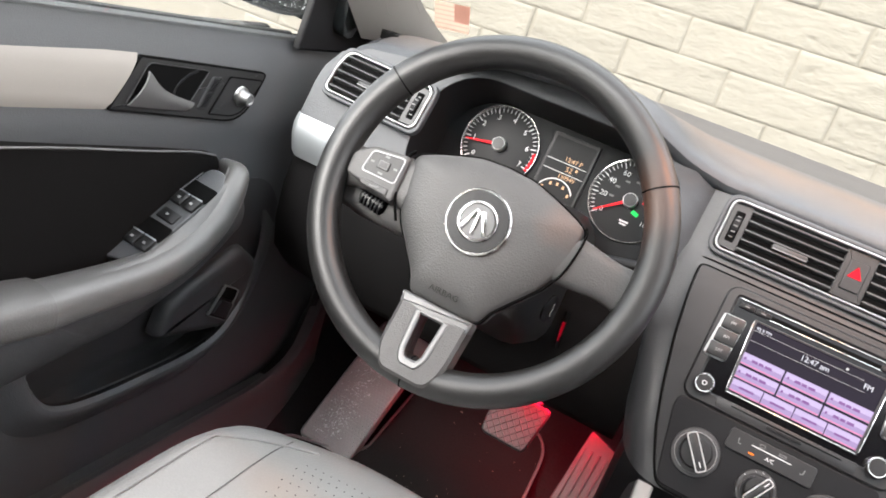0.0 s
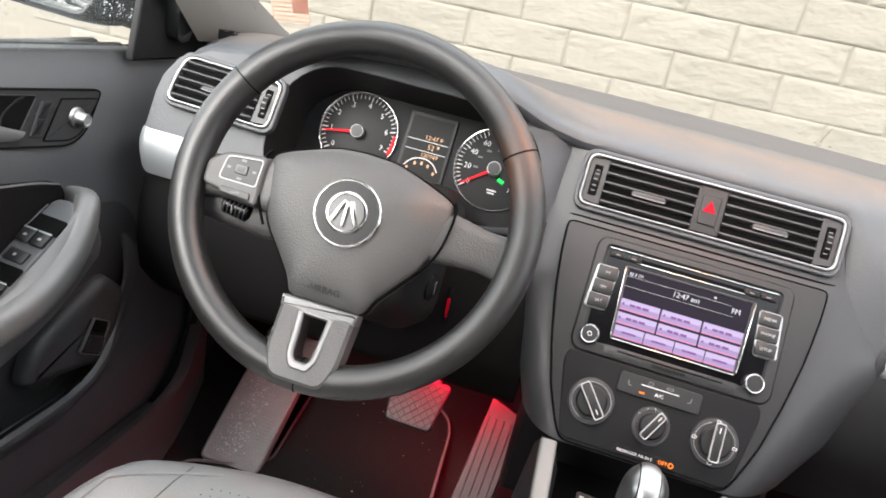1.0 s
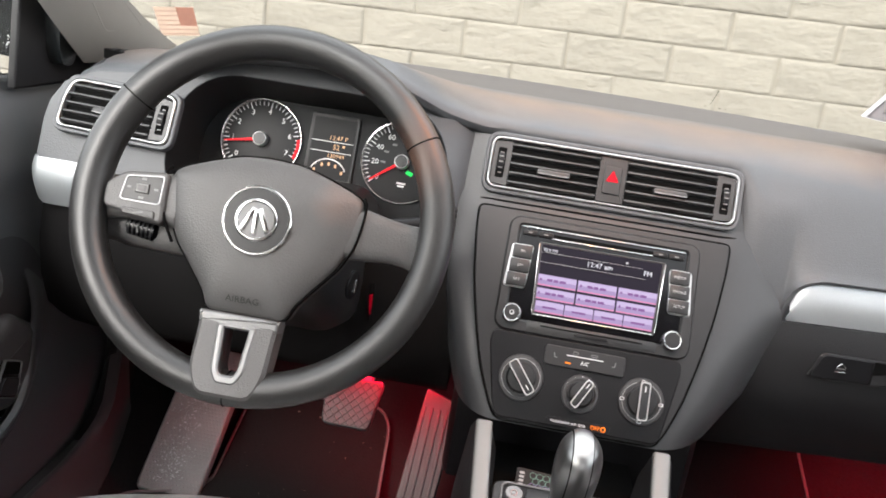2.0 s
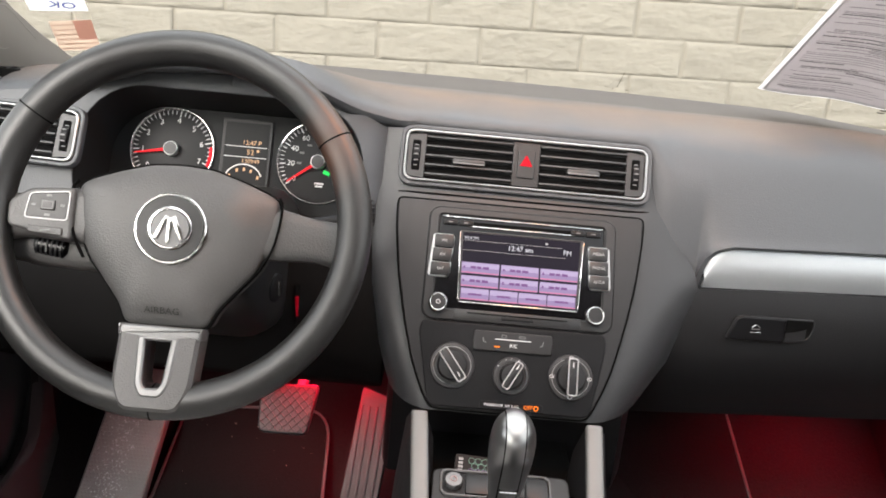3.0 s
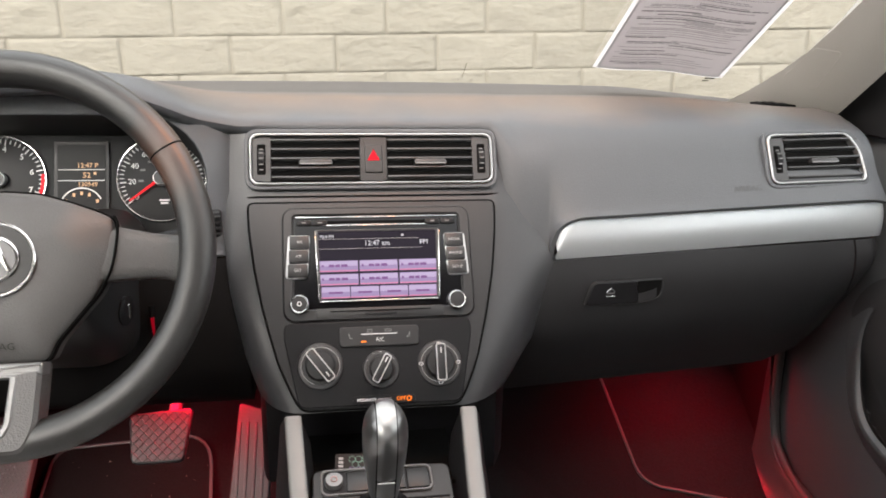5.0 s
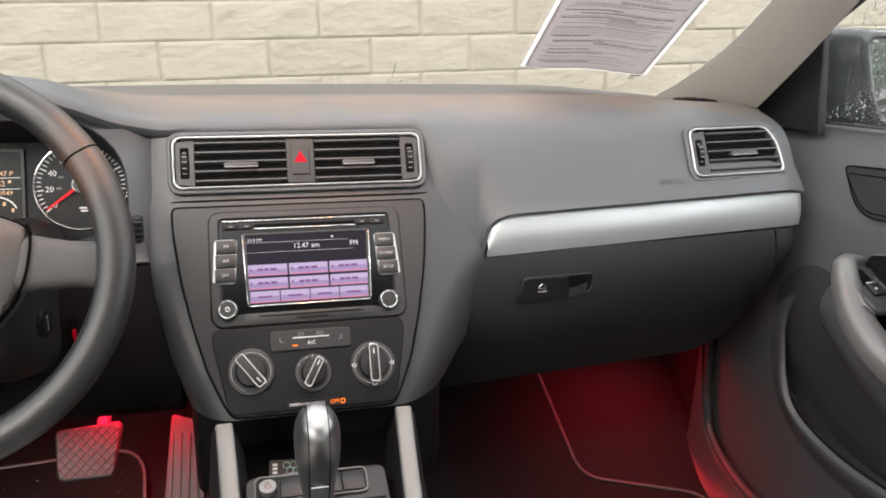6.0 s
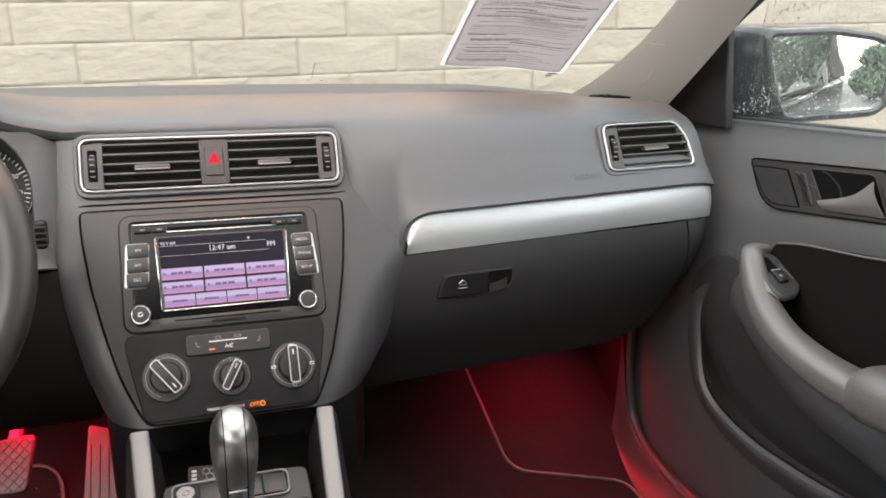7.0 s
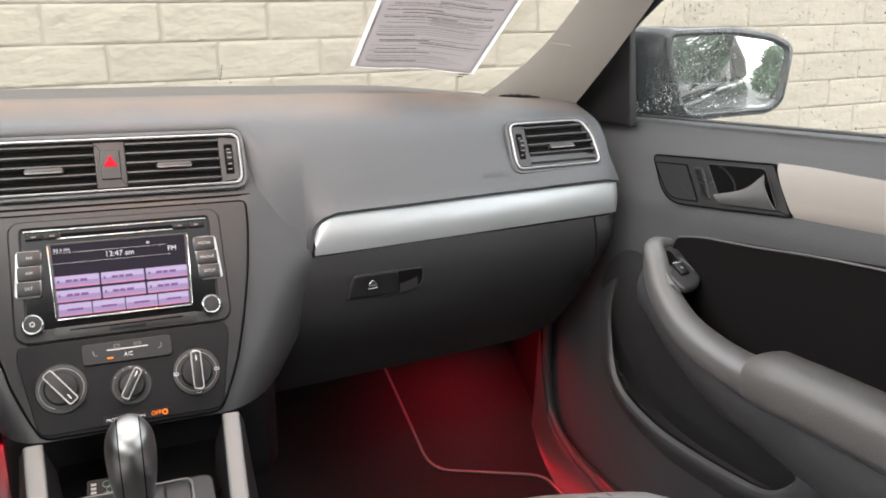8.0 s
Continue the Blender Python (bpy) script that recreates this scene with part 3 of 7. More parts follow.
glove = part("glovebox", sheet(glove_rows(0.145, 0.632, 30), 0.004), DARK, dash, "black glovebox lid")
part("end_panel", sheet([[(x, y + 0.03 * max(0.0, (x - 0.655) / 0.024) ** 2, z) for x, y, z in row] for row in glove_rows(0.6345, 0.679, 8, 0.002)], 0.004), DARK, dash)
LT = frame_at((0.313, 0.0355, 0.5405), (0, -0.998, 0.06))
LP = LT @ T(0, -0.001, 0, 0, 0, 1.0)
edge_l = rounded([(-0.0525, -0.0165), (0.0235, -0.0165), (0.048, -0.011), (0.053, 0.0015), (0.053, 0.0145), (-0.041, 0.0145)], [0.006, 0.004, 0.010, 0.006, 0.003, 0.007], 5)
part("latch_recess", ring(edge_l, inset(edge_l, 0.0016), -0.006, 0.0012, 0.0005), FASCIA, glove, m=LP)
part("latch", plate(rounded([(-0.0505, -0.0150), (0.0185, -0.0150), (0.0185, 0.0135), (-0.0395, 0.0135)], [0.005, 0.001, 0.001, 0.006], 5), -0.006, 0.0024, 0.0012), BLACK, glove, m=LP)
# shallow hollow: black plate for its shade, lighter sheet for its lit floor
part("finger_hole", plate(rounded([(0.0190, -0.0145), (0.0235, -0.0150), (0.0465, -0.0100), (0.0515, 0.0015), (0.0515, 0.0130), (0.0190, 0.0130)], [0.001, 0.004, 0.009, 0.005, 0.002, 0.001], 4), -0.006, 0.0002, 0.0003), SEAM, glove, m=LP)
scoop = [[(0.0195 + 0.0245 * u, -0.0142 + 0.004 * u * u + (0.011 + 0.002 * u) * v, 0.0010 - 0.0006 * v) for u in np.linspace(0, 1, 7)] for v in np.linspace(0, 1, 5)]
part("finger_scoop", sheet(scoop, 0.0004), DARK, glove, m=LP)
part("lock", block(0.013, 0.0016, 0.001, 0.0004, (-0.0175, -0.0045, 0.0026)), CHROME, glove, m=LP)
part("lock", sweep([(-0.0225, 0.0015, 0.0028), (-0.0175, 0.0055, 0.0028), (-0.0125, 0.0015, 0.0028)], (0.0007, 0.0005), n=6), CHROME, glove, m=LP)
part("lock_slot", block(0.010, 0.0012, 0.0008, 0, (-0.0175, -0.0005, 0.0026)), SATIN, glove, m=LP)
part("embossed_letters", text("AIRBAG", 0.0115), EMBOSS, dash, m=frame_at((0.481, 0.0618, 0.6645), (0, -0.835, 0.55)) @ T(0, 0, 0.0002, 0, 0, 2.5))

# driver's side: surround of the dials and the knee panel
CF = frame_at((-0.352, 0.062, 0.672), (0, -math.cos(radians(20)), math.sin(radians(20))))
open_o = rrect(0.336, 0.160, (0.075, 0.075, 0.05, 0.05), 8, cx=-0.008, cy=0.006)
edge_o = [(x + 0.352, (z - 0.672) / math.cos(radians(20))) for x, z in [(-0.165, 0.600), (-0.165, 0.735), (-0.205, 0.746), (-0.24, 0.761), (-0.27, 0.774), (-0.352, 0.785), (-0.45, 0.778), (-0.52, 0.759), (-0.56, 0.743), (-0.635, 0.733), (-0.662, 0.724), (-0.680, 0.706), (-0.688, 0.680), (-0.688, 0.600)]]


def cast(p, poly):
    """Where the ray from the origin through p leaves the polygon."""
    best = None
    for i in range(len(poly)):
        a, b = Vector(poly[i - 1]), Vector(poly[i])
        d, e = Vector(p), b - a
        den = d.x * e.y - d.y * e.x
        if abs(den) < 1e-12:
            continue
        t = (a.x * e.y - a.y * e.x) / den
        u = (a.x * d.y - a.y * d.x) / den
        if t > 0 and -1e-6 <= u <= 1 + 1e-6 and (best is None or t > best):
            best = t
    return (p[0] * best, p[1] * best)


dense_o = []
for i in range(len(open_o)):
    a, b = Vector(open_o[i]), Vector(open_o[(i + 1) % len(open_o)])
    c = max(1, int((b - a).length / 0.01))
    dense_o += [tuple(a.lerp(b, j / c)) for j in range(c)]
outer = [cast(p, edge_o) for p in dense_o]
fb = ring(outer, dense_o, -0.03, 0.0, 0.0015)
for v in fb.verts:
    if v.co.x > 0.163:
        v.co.z -= 0.9 * (v.co.x - 0.163)
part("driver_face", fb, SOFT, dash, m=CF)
tunnel = loft([[(x, y, 0.0) for x, y in open_o], [(x * 0.985, y * 0.98, -0.03) for x, y in open_o], [(x * 0.95, y * 0.93, -0.09) for x, y in open_o]])
part("dial_tunnel", tunnel, HOODIN, dash, m=CF)
rows = []
for x in np.linspace(-0.688, -0.15, 18):
    e = max(0.0, (-x - 0.63) / 0.058)
    rows.append([(x, y + 0.03 * e * e, z) for y, z in [(0.075, 0.60), (0.05, 0.59), (0.035, 0.56), (0.028, 0.52), (0.03, 0.47), (0.045, 0.425), (0.07, 0.405), (0.12, 0.40), (0.30, 0.41), (0.52, 0.46)]])
part("knee_panel", sheet(rows, 0.004), DOORD, dash)
rows = []
for x in list(np.linspace(-0.686, -0.660, 8)) + list(np.linspace(-0.652, -0.600, 6)):
    a = min(1.0, (x + 0.688) / 0.012)
    zt, zb = 0.628, 0.571 + 0.03 * max(0.0, 1 - (x + 0.688) / 0.022) ** 2.5
    rows.append([(x, 0.033 - 0.007 * math.sin(math.pi * t) + 0.012 * (1 - a) ** 2, zb + (zt - zb) * t) for t in np.linspace(0, 1, 7)])
part("silver_strip", sheet(rows, 0.003), SILVER, dash, "brushed silver trim strip")


# ---- air vents ----
def vent(name, label, m, w, h, shear, mid=0.0, wheel=(1,), cut=0.0):
    """An air vent: chrome rim, black plate for the shaded throat, level slats, a tab and ridged thumb wheels. shear
    slants its sides.
    """
    th = thing(name, label, "air vent", m, group="dashboard air vents")
    sh = lambda o: [(x + shear * y, y) for x, y in o]

    def outline(g, r):
        """The opening drawn in by g; the upper outer corner is cut off slantwise."""
        a, b = w / 2 - g, h / 2 - g
        if cut > 0:
            return rounded([(-a, -b), (a, -b), (a - cut * 0.25, b - 0.36 * h), (a - cut, b), (-a, b)], [r, r, r * 0.9, r, r], 5)
        if cut < 0:
            return rounded([(-a, -b), (a, -b), (a, b), (-a - cut, b), (-a - cut * 0.25, b - 0.36 * h)], [r, r, r, r, r * 0.9], 5)
        return rounded([(-a, -b), (a, -b), (a, b), (-a, b)], r, 5)

    o = outline(0.0, 0.012)
    i1 = outline(0.0028, 0.0102)
    part("rim", ring(o, i1, -0.006, 0.004, 0.0012), RIM, th, "bright satin chrome rim")
    o2 = outline(-0.0055, 0.016)
    part("surround", ring(o2, outline(-0.0006, 0.0125), -0.008, 0.0015, 0.0012), SOFT, th)
    back = outline(0.0036, 0.0098)
    # no real depth: a flat plate painted black for the throat's shade
    throat = plate(back, -0.010, -0.004, 0.0005)
    part("throat", throat, SEAM, th)
    halves = []
    tw = 0.021
    if mid:
        halves = [(-w / 2 + 0.004 + tw, -mid), (mid, w / 2 - 0.004 - tw)]
        part("bridge", plate(rrect(2 * mid, h - 0.008, 0.001), -0.02, 0.0005), FASCIA, th)
    elif wheel[0] < 0:
        halves = [(-w / 2 + 0.004 + tw, w / 2 - 0.006)]
    else:
        halves = [(-w / 2 + 0.006, w / 2 - 0.004 - tw)]
    if mid or wheel[0] < 0:
        lo = sh([(-w / 2 + 0.0035, -h / 2 + 0.006), (-w / 2 + 0.004 + tw, -h / 2 + 0.004), (-w / 2 + 0.004 + tw, h / 2 - 0.004), (-w / 2 + 0.0035, h / 2 - 0.006)])
        part("cheek", plate(lo, -0.02, 0.0, 0.0008), SLAT, th)
    if mid or wheel[0] > 0:
        hi = sh([(w / 2 - 0.0035, h / 2 - 0.006), (w / 2 - 0.004 - tw, h / 2 - 0.004), (w / 2 - 0.004 - tw, -h / 2 + 0.004), (w / 2 - 0.0035, -h / 2 + 0.006)])
        part("cheek", plate(hi, -0.02, 0.0, 0.0008), SLAT, th)
    for x0, x1 in halves:
        c = (x0 + x1) / 2
        for k in range(5):
            y = (h - 0.010) * (k / 4 - 0.5) * 0.86
            slat = block(x1 - x0, 0.0026, 0.0120, 0.0009, (0, 0, -0.002))
            part("slat", slat, SLAT, th, m=T(c + shear * y, y, -0.0010, -16))
        tab = block(0.040, 0.0075, 0.012, 0.003, (0, 0, 0))
        part("tab", tab, SLAT, th, m=T(c, -0.004, -0.001))
        part("tab_edge", block(0.038, 0.002, 0.002, 0.0009, (0, 0, 0)), SATIN, th, m=T(c, -0.0065, 0.0052))
    for s in wheel:
        x = s * (w / 2 - 0.0035 - tw * 0.5)
        part("wheel_slot", plate(rrect(0.0105, 0.037, 0.002), -0.01, 0.0004), SEAM, th, m=T(x, 0, 0))
        drum = sweep([(x - 0.0035, 0, -0.010), (x + 0.0035, 0, -0.010)], (0.0155, 0.0155), up=(0, 1, 0), n=24)
        part("thumb_wheel", drum, BLACK, th)
        for k in range(5):
            a = radians(-52 + 26 * k)
            part("ridge", block(0.005, 0.0016, 0.0016, 0.0005, (0, 0, 0)), SATIN, th, m=T(x, 0.0155 * math.sin(a), -0.010 + 0.0158 * math.cos(a)))
    return th


vent("centre_air_vent", "wide chrome-rimmed centre air vent with black slats", VF @ T(0.001, 0.0, 0.002), 0.292, 0.062, 0.0, 0.0165, (-1, 1))
vent("side_air_vent", "chrome-rimmed passenger side air vent with black slats", frame_at((0.578, 0.0805, 0.6985), (0.0, -0.90, 0.42)) @ T(0.004, 0.001, 0.003, 0, 0, 1.5), 0.137, 0.067, -0.03, 0.0, (-1,), 0.020)
vent("side_air_vent", "chrome-rimmed driver side air vent with black slats", frame_at((-0.605, 0.0625, 0.6895), (-0.04, -0.92, 0.40)) @ T(0.012, 0.001, 0.004, 0, 0, -1.0), 0.143, 0.061, 0.03, 0.0, (1,), -0.010)
hz = thing("hazard_switch", "dark hazard warning switch with a red triangle", "switch", VF @ T(0.001, 0.0, 0.0025))
part("button", plate(rrect(0.021, 0.034, 0.002), -0.004, 0.002), FASCIA, hz)
tri = plate(rounded([(-0.0078, -0.0055), (0.0078, -0.0055), (0, 0.0085)], 0.0014), 0.0015, 0.0024, 0.0003)
part("triangle", tri, HAZ, hz, "red warning triangle", m=T(0, 0.003, 0))


# ---- fascia, stereo and climate controls ----
def half_w(v):
    return lerp(v, HALF_V, HALF_W)


vv = list(np.linspace(-0.126, 0.117, 14))
side = [(half_w(v), v) for v in vv]
outl = rounded([(x, y) for x, y in side] + [(-x, y) for x, y in side[::-1]], [0.014] + [0.002] * 12 + [0.022] * 2 + [0.002] * 12 + [0.014], 3)
part("fascia_seam", ring(outl, inset(outl, 0.0022), 0.0, 0.0046, 0.0004), SEAM, dash, m=ST)
part("fascia", plate(inset(outl, 0.0022), -0.01, 0.006, 0.0012), FASCIA, dash, m=ST)

su = thing("car_stereo", "black touchscreen car stereo lit with purple keys", "car stereo", ST @ T(0, -0.0038, 0) @ Matrix.Diagonal((0.975, 1, 1, 1)))
part("surround", ring(rrect(0.226, 0.134, 0.014, 6, cx=0.003, cy=0.045), rrect(0.199, 0.110, 0.004, 6, cx=0.0025, cy=0.047), 0.0, 0.0095, 0.002), FASCIA, su)
part("face", plate(rrect(0.198, 0.109, 0.003, cx=0.0025, cy=0.047), 0.0, 0.0068, 0.0006), GLOSS, su)
part("bottom_lip", block(0.15, 0.012, 0.004, 0.0015, (0.003, -0.0135, 0.008)), FASCIA, su)
part("card_slot", block(0.118, 0.0014, 0.001, 0, (0.003, -0.0115, 0.0101)), SEAM, su)
part("card_latch", block(0.038, 0.004, 0.0015, 0.0006, (0.003, -0.0150, 0.0102)), BLACK, su)
part("disc_slot", block(0.150, 0.0045, 0.001, 0, (0.0025, 0.0935, 0.0068)), SEAM, su)
part("slot_edge", block(0.128, 0.0011, 0.0016, 0.0004, (0.0025, 0.0905, 0.0075)), CHROME, su, "chrome edge of the disc slot")
part("top_edge", block(0.194, 0.001, 0.0014, 0.0004, (0.0025, 0.1005, 0.0072)), CHROME, su)
for x in (-0.084, -0.0655, 0.070, 0.0885):
    part("small_key", block(0.0175, 0.0066, 0.003, 0.0014, (x, 0.0935, 0.008)), BLACK, su)
    part("key_mark", block(0.005, 0.0014, 0.0003, 0, (x, 0.0935, 0.0096)), GREY_INK, su)
# screen
scx = 0.0028
part("bezel", ring([(-0.0735 + scx, 0.085), (-0.0700 + scx, 0.000), (0.0700 + scx, 0.000), (0.0735 + scx, 0.085)],
                   [(-0.0710 + scx, 0.083), (-0.0682 + scx, 0.0022), (0.0682 + scx, 0.0022), (0.0710 + scx, 0.083)], 0.006, 0.0085, 0.0006), SLAT, su, "thin dark screen border")
disp = part("display", plate([(-0.0683 + scx, 0.0025), (0.0683 + scx, 0.0025), (0.0708 + scx, 0.083), (-0.0708 + scx, 0.083)], 0.006, 0.0072, 0.0002), SCREEN, su, "lit display with purple keys")
part("bottom_glint", block(0.138, 0.0012, 0.0016, 0.0005, (scx, 0.0006, 0.0088)), CHROME, su, "chrome lower edge of the screen")
for q in (-1, 1):
    part("side_glint", block(0.0009, 0.080, 0.0014, 0.0004, (0, 0, 0)), CHROME, su, m=T(scx + q * 0.0727, 0.043, 0.0086, 0, 0, -q * 2.3))
Z0 = 0.0074
for x, y, w, t in [(0.0, 0.0738, 0.12, 0.0003), (0.002, 0.0622, 0.125, 0.0003)]:
    part("rule", block(w, t, 0.0002, 0, (x - 0.008, y, Z0)), DIM_PRINT, disp)
part("clock", text("12:47 am", 0.0084), WHITE_LIT, disp, m=T(0.002, 0.0682, Z0))
part("band", text("FM", 0.0082), WHITE_LIT, disp, m=T(0.0585, 0.0685, Z0))
part("station", text("93.9 FM", 0.0052), WHITE_LIT, disp, m=T(-0.0575, 0.0766, Z0))
part("speaker_mark", block(0.0028, 0.0022, 0.0002, 0.0, (0.033, 0.0775, Z0)), DIM_PRINT, disp)
for r, (yc, hh) in enumerate([(0.0415, 0.0132), (0.0258, 0.0132)]):
    for c in range(3):
        xc = scx + (c - 1) * 0.0472
        key = part("touch_key", plate(rrect(0.0455, hh, 0.001), Z0 - 0.0002, Z0, 0.0001), LILAC, disp, m=T(xc, yc, 0))
        part("key_top", block(0.0440, hh * 0.42, 0.0001, 0, (xc, yc + hh * 0.24, Z0 + 0.0001)), LILAC2, disp)
        part("key_edge", block(0.0445, 0.0012, 0.0001, 0, (xc, yc - hh * 0.42, Z0 + 0.0001)), PINK, disp)
        for dx, wx in ((-0.0085, 0.0065), (-0.0015, 0.0055), (0.0065, 0.0075)):
            part("key_writing", block(wx, 0.0030, 0.0001, 0, (xc + dx, yc + 0.0006, Z0 + 0.0002)), DIM_INK, disp)
        part("key_number", block(0.0022, 0.0028, 0.0001, 0, (xc - 0.019, yc + 0.0006, Z0 + 0.0002)), DIM_INK, disp)
for c in range(4):
    xc = scx - 0.0515 + c * 0.0343
    part("touch_key", plate(rrect(0.0335, 0.0135, 0.0008), Z0 - 0.0002, Z0, 0.0001), LILAC, disp, m=T(xc, 0.0108, 0))
    part("key_top", block(0.0325, 0.0055, 0.0001, 0, (xc, 0.0140, Z0 + 0.0001)), LILAC2, disp)
    part("key_edge", block(0.0330, 0.0012, 0.0001, 0, (xc, 0.0048, Z0 + 0.0001)), PINK, disp)
    part("key_writing", block(0.016, 0.0024, 0.0001, 0, (xc, 0.0105, Z0 + 0.0002)), DIM_INK, disp)
for s, words in ((-1, ("FM", "AM", "SAT")), (1, ("MEDIA", "PHONE", "SETUP"))):
    cx = 0.0025 + s * 0.0945
    sl = s * 0.07
    o = [(cx + x - sl * (y), 0.053 + y) for x, y in rrect(0.026, 0.051, 0.004)]
    bank = part("key_bank", plate(o, 0.005, 0.0105, 0.0012), RIM, su, "bright-edged bank of keys")
    for k, wd in enumerate(words):
        y = 0.0695 - 0.0165 * k
        part("key", block(0.0228, 0.0155, 0.004, 0.0012, (cx - s * 0.0010 - sl * (y - 0.053), y, 0.0112)), FASCIA, bank)
        part("key_letters", text(wd, 0.0048), DIM_PRINT, bank, m=T(cx - s * 0.0012 - sl * (y - 0.053), y, 0.0133))
    kx = 0.0015 + s * 0.0925
    kb = part("knob", revolve([(0.0115, 0.004), (0.0115, 0.014), (0.0105, 0.0165), (0.0095, 0.0172), (0.0085, 0.0165), (0.0, 0.0165)], 32), CHROME, su, "chrome-rimmed round knob", m=T(kx, -0.0025, 0))
    part("knob_face", revolve([(0.0086, 0.010), (0.0086, 0.0170), (0.0, 0.0172)], 28), FASCIA, kb)
    if s < 0:
        part("power_mark", ring(circle(0.0026, 16), circle(0.0019, 16), 0.0170, 0.0176, 0.0001), INK, kb)

cl = thing("climate_panel", "black climate control panel with three chrome dials", "climate controls", ST @ T(0, 0.0005, 0) @ Matrix.Diagonal((0.97, 1, 1, 1)))
cz = 0.006
po = rounded([(-0.094, -0.1225), (0.094, -0.1225), (0.111, -0.040), (0.108, -0.027), (-0.108, -0.027), (-0.111, -0.040)], 0.010, 4)
part("panel", plate(po, 0.0, cz + 0.0022, 0.0016), BLACK, cl)
cz += 0.0022
bar = part("key_bar", plate(rrect(0.093, 0.0225, 0.004, cx=0.0, cy=-0.0455), cz - 0.002, cz + 0.0030, 0.001), FASCIA, cl)
part("bar_rule", block(0.042, 0.0009, 0.0003, 0, (0.0, -0.0430, cz + 0.0031)), INK, bar)
part("letters", text("A/C", 0.0058), INK, bar, m=T(0.0005, -0.0495, cz + 0.0031))
part("lamp", block(0.0062, 0.0016, 0.0005, 0, (-0.0185, -0.0515, cz + 0.0031)), AMBER, bar, "amber indicator lamp")
for x, y, w, h in [(-0.011, -0.0395, 0.006, 0.004), (0.0105, -0.0392, 0.008, 0.003)]:
    part("symbol", ring(rrect(w, h, 0.0008, 2, cx=x, cy=y), rrect(w - 0.0016, h - 0.0016, 0.0004, 2, cx=x, cy=y), cz + 0.0028, cz + 0.0032, 0.0001), GREY_INK, bar)
for s in (-1, 1):
    part("symbol", sweep([(s * 0.0345 + 0.001 * s, -0.042, cz + 0.0032), (s * 0.0345, -0.047, cz + 0.0032), (s * 0.0345 - 0.003 * s, -0.0475, cz + 0.0032)], (0.0006, 0.0004), n=6), GREY_INK, bar)
for (x, y, r, ang, sweep_a) in [(-0.069, -0.0765, 0.0262, 38, (-135, 160)), (0.0005, -0.0830, 0.0215, -30, None), (0.0695, -0.0790, 0.0262, 0, (20, 340))]:
    kd = part("dial", revolve([(r, 0.0), (r, 0.003), (r - 0.0012, 0.0046), (r - 0.0045, 0.0050), (r - 0.0050, 0.0040), (0.0, 0.0040)], 40), SLAT, cl, m=T(x, y, cz - 0.002))
    kr = r * 0.66
    part("grip", revolve([(kr, 0.003), (kr, 0.010), (kr - 0.002, 0.0125), (0.0, 0.0135)], 36), FASCIA, kd)
    hb = block(r * 0.42, r * 1.62, 0.011, 0.003, (0, 0, 0.014))
    part("handle", hb, FASCIA, kd, m=T(0, 0, 0, 0, 0, ang))
    part("handle_edge", ring(rrect(r * 0.44, r * 1.60, 0.003, 3), rrect(r * 0.44 - 0.0028, r * 1.60 - 0.0028, 0.0020, 3), 0.017, 0.0204, 0.0006), BRIGHT, kd, "chrome outline of the grip", m=T(0, 0, 0, 0, 0, ang))
    part("pointer", block(0.0012, 0.006, 0.0004, 0, (0, r * (0.50 if ang != 38 else -0.5), 0.0198)), INK, kd, m=T(0, 0, 0, 0, 0, ang))
    if sweep_a:
        arc = [(r * 0.84 * math.cos(radians(a + 90)), r * 0.80 * math.sin(radians(a + 90)), 0.0048) for a in np.linspace(sweep_a[0], sweep_a[1], 30)]
        part("scale", sweep(arc, (0.00042, 0.0003), n=6), DIM_PRINT, kd)
        if x > 0:
            for a in (0, 90, 180, 270):
                part("scale_mark", ring(rrect(0.005, 0.0034, 0.0008, 2), rrect(0.0036, 0.002, 0.0004, 2), 0.0045, 0.0054, 0.0001), INK, kd, m=T(r * 0.84 * math.cos(radians(a)), r * 0.84 * math.sin(radians(a)), 0))
    else:
        for a, wd in zip((60, 25, 0, -25, -55), ("0", "1", "2", "3", "4")):
            part("scale_number", text(wd, 0.0045), INK, kd, m=T(r * 0.84 * math.sin(radians(-a)), r * 0.84 * math.cos(radians(a)), 0.0046))
strip = part("notice_strip", plate(rrect(0.072, 0.0095, 0.003, cx=0.003, cy=-0.1165), cz - 0.001, cz + 0.0010, 0.0005), BLACK, cl)
part("letters", text("PASSENGER AIR BAG", 0.0043), INK, strip, m=T(-0.0085, -0.1165, cz + 0.0012))
part("lit_letters", text("OFF", 0.0062, depth=0.0003), AMBER, strip, "lit amber word", m=T(0.0225, -0.1165, cz + 0.0012))
part("lit_symbol", ring(circle(0.0030, 14), circle(0.0019, 14), cz + 0.0009, cz + 0.0014, 0.0001), AMBER, strip, m=T(0.0315, -0.1165, 0))


# ---- dials ----
GC = frame_at((-0.352, 0.146, 0.668), (0, -math.cos(radians(20)), math.sin(radians(20))))
cluster = thing("instrument_cluster", "dark instrument cluster with two white-numbered dials and an orange display", "instrument cluster", GC)
part("face", plate(rrect(0.345, 0.155, 0.05, 8, cy=0.005), -0.02, -0.002, 0.002), HOODIN, cluster)


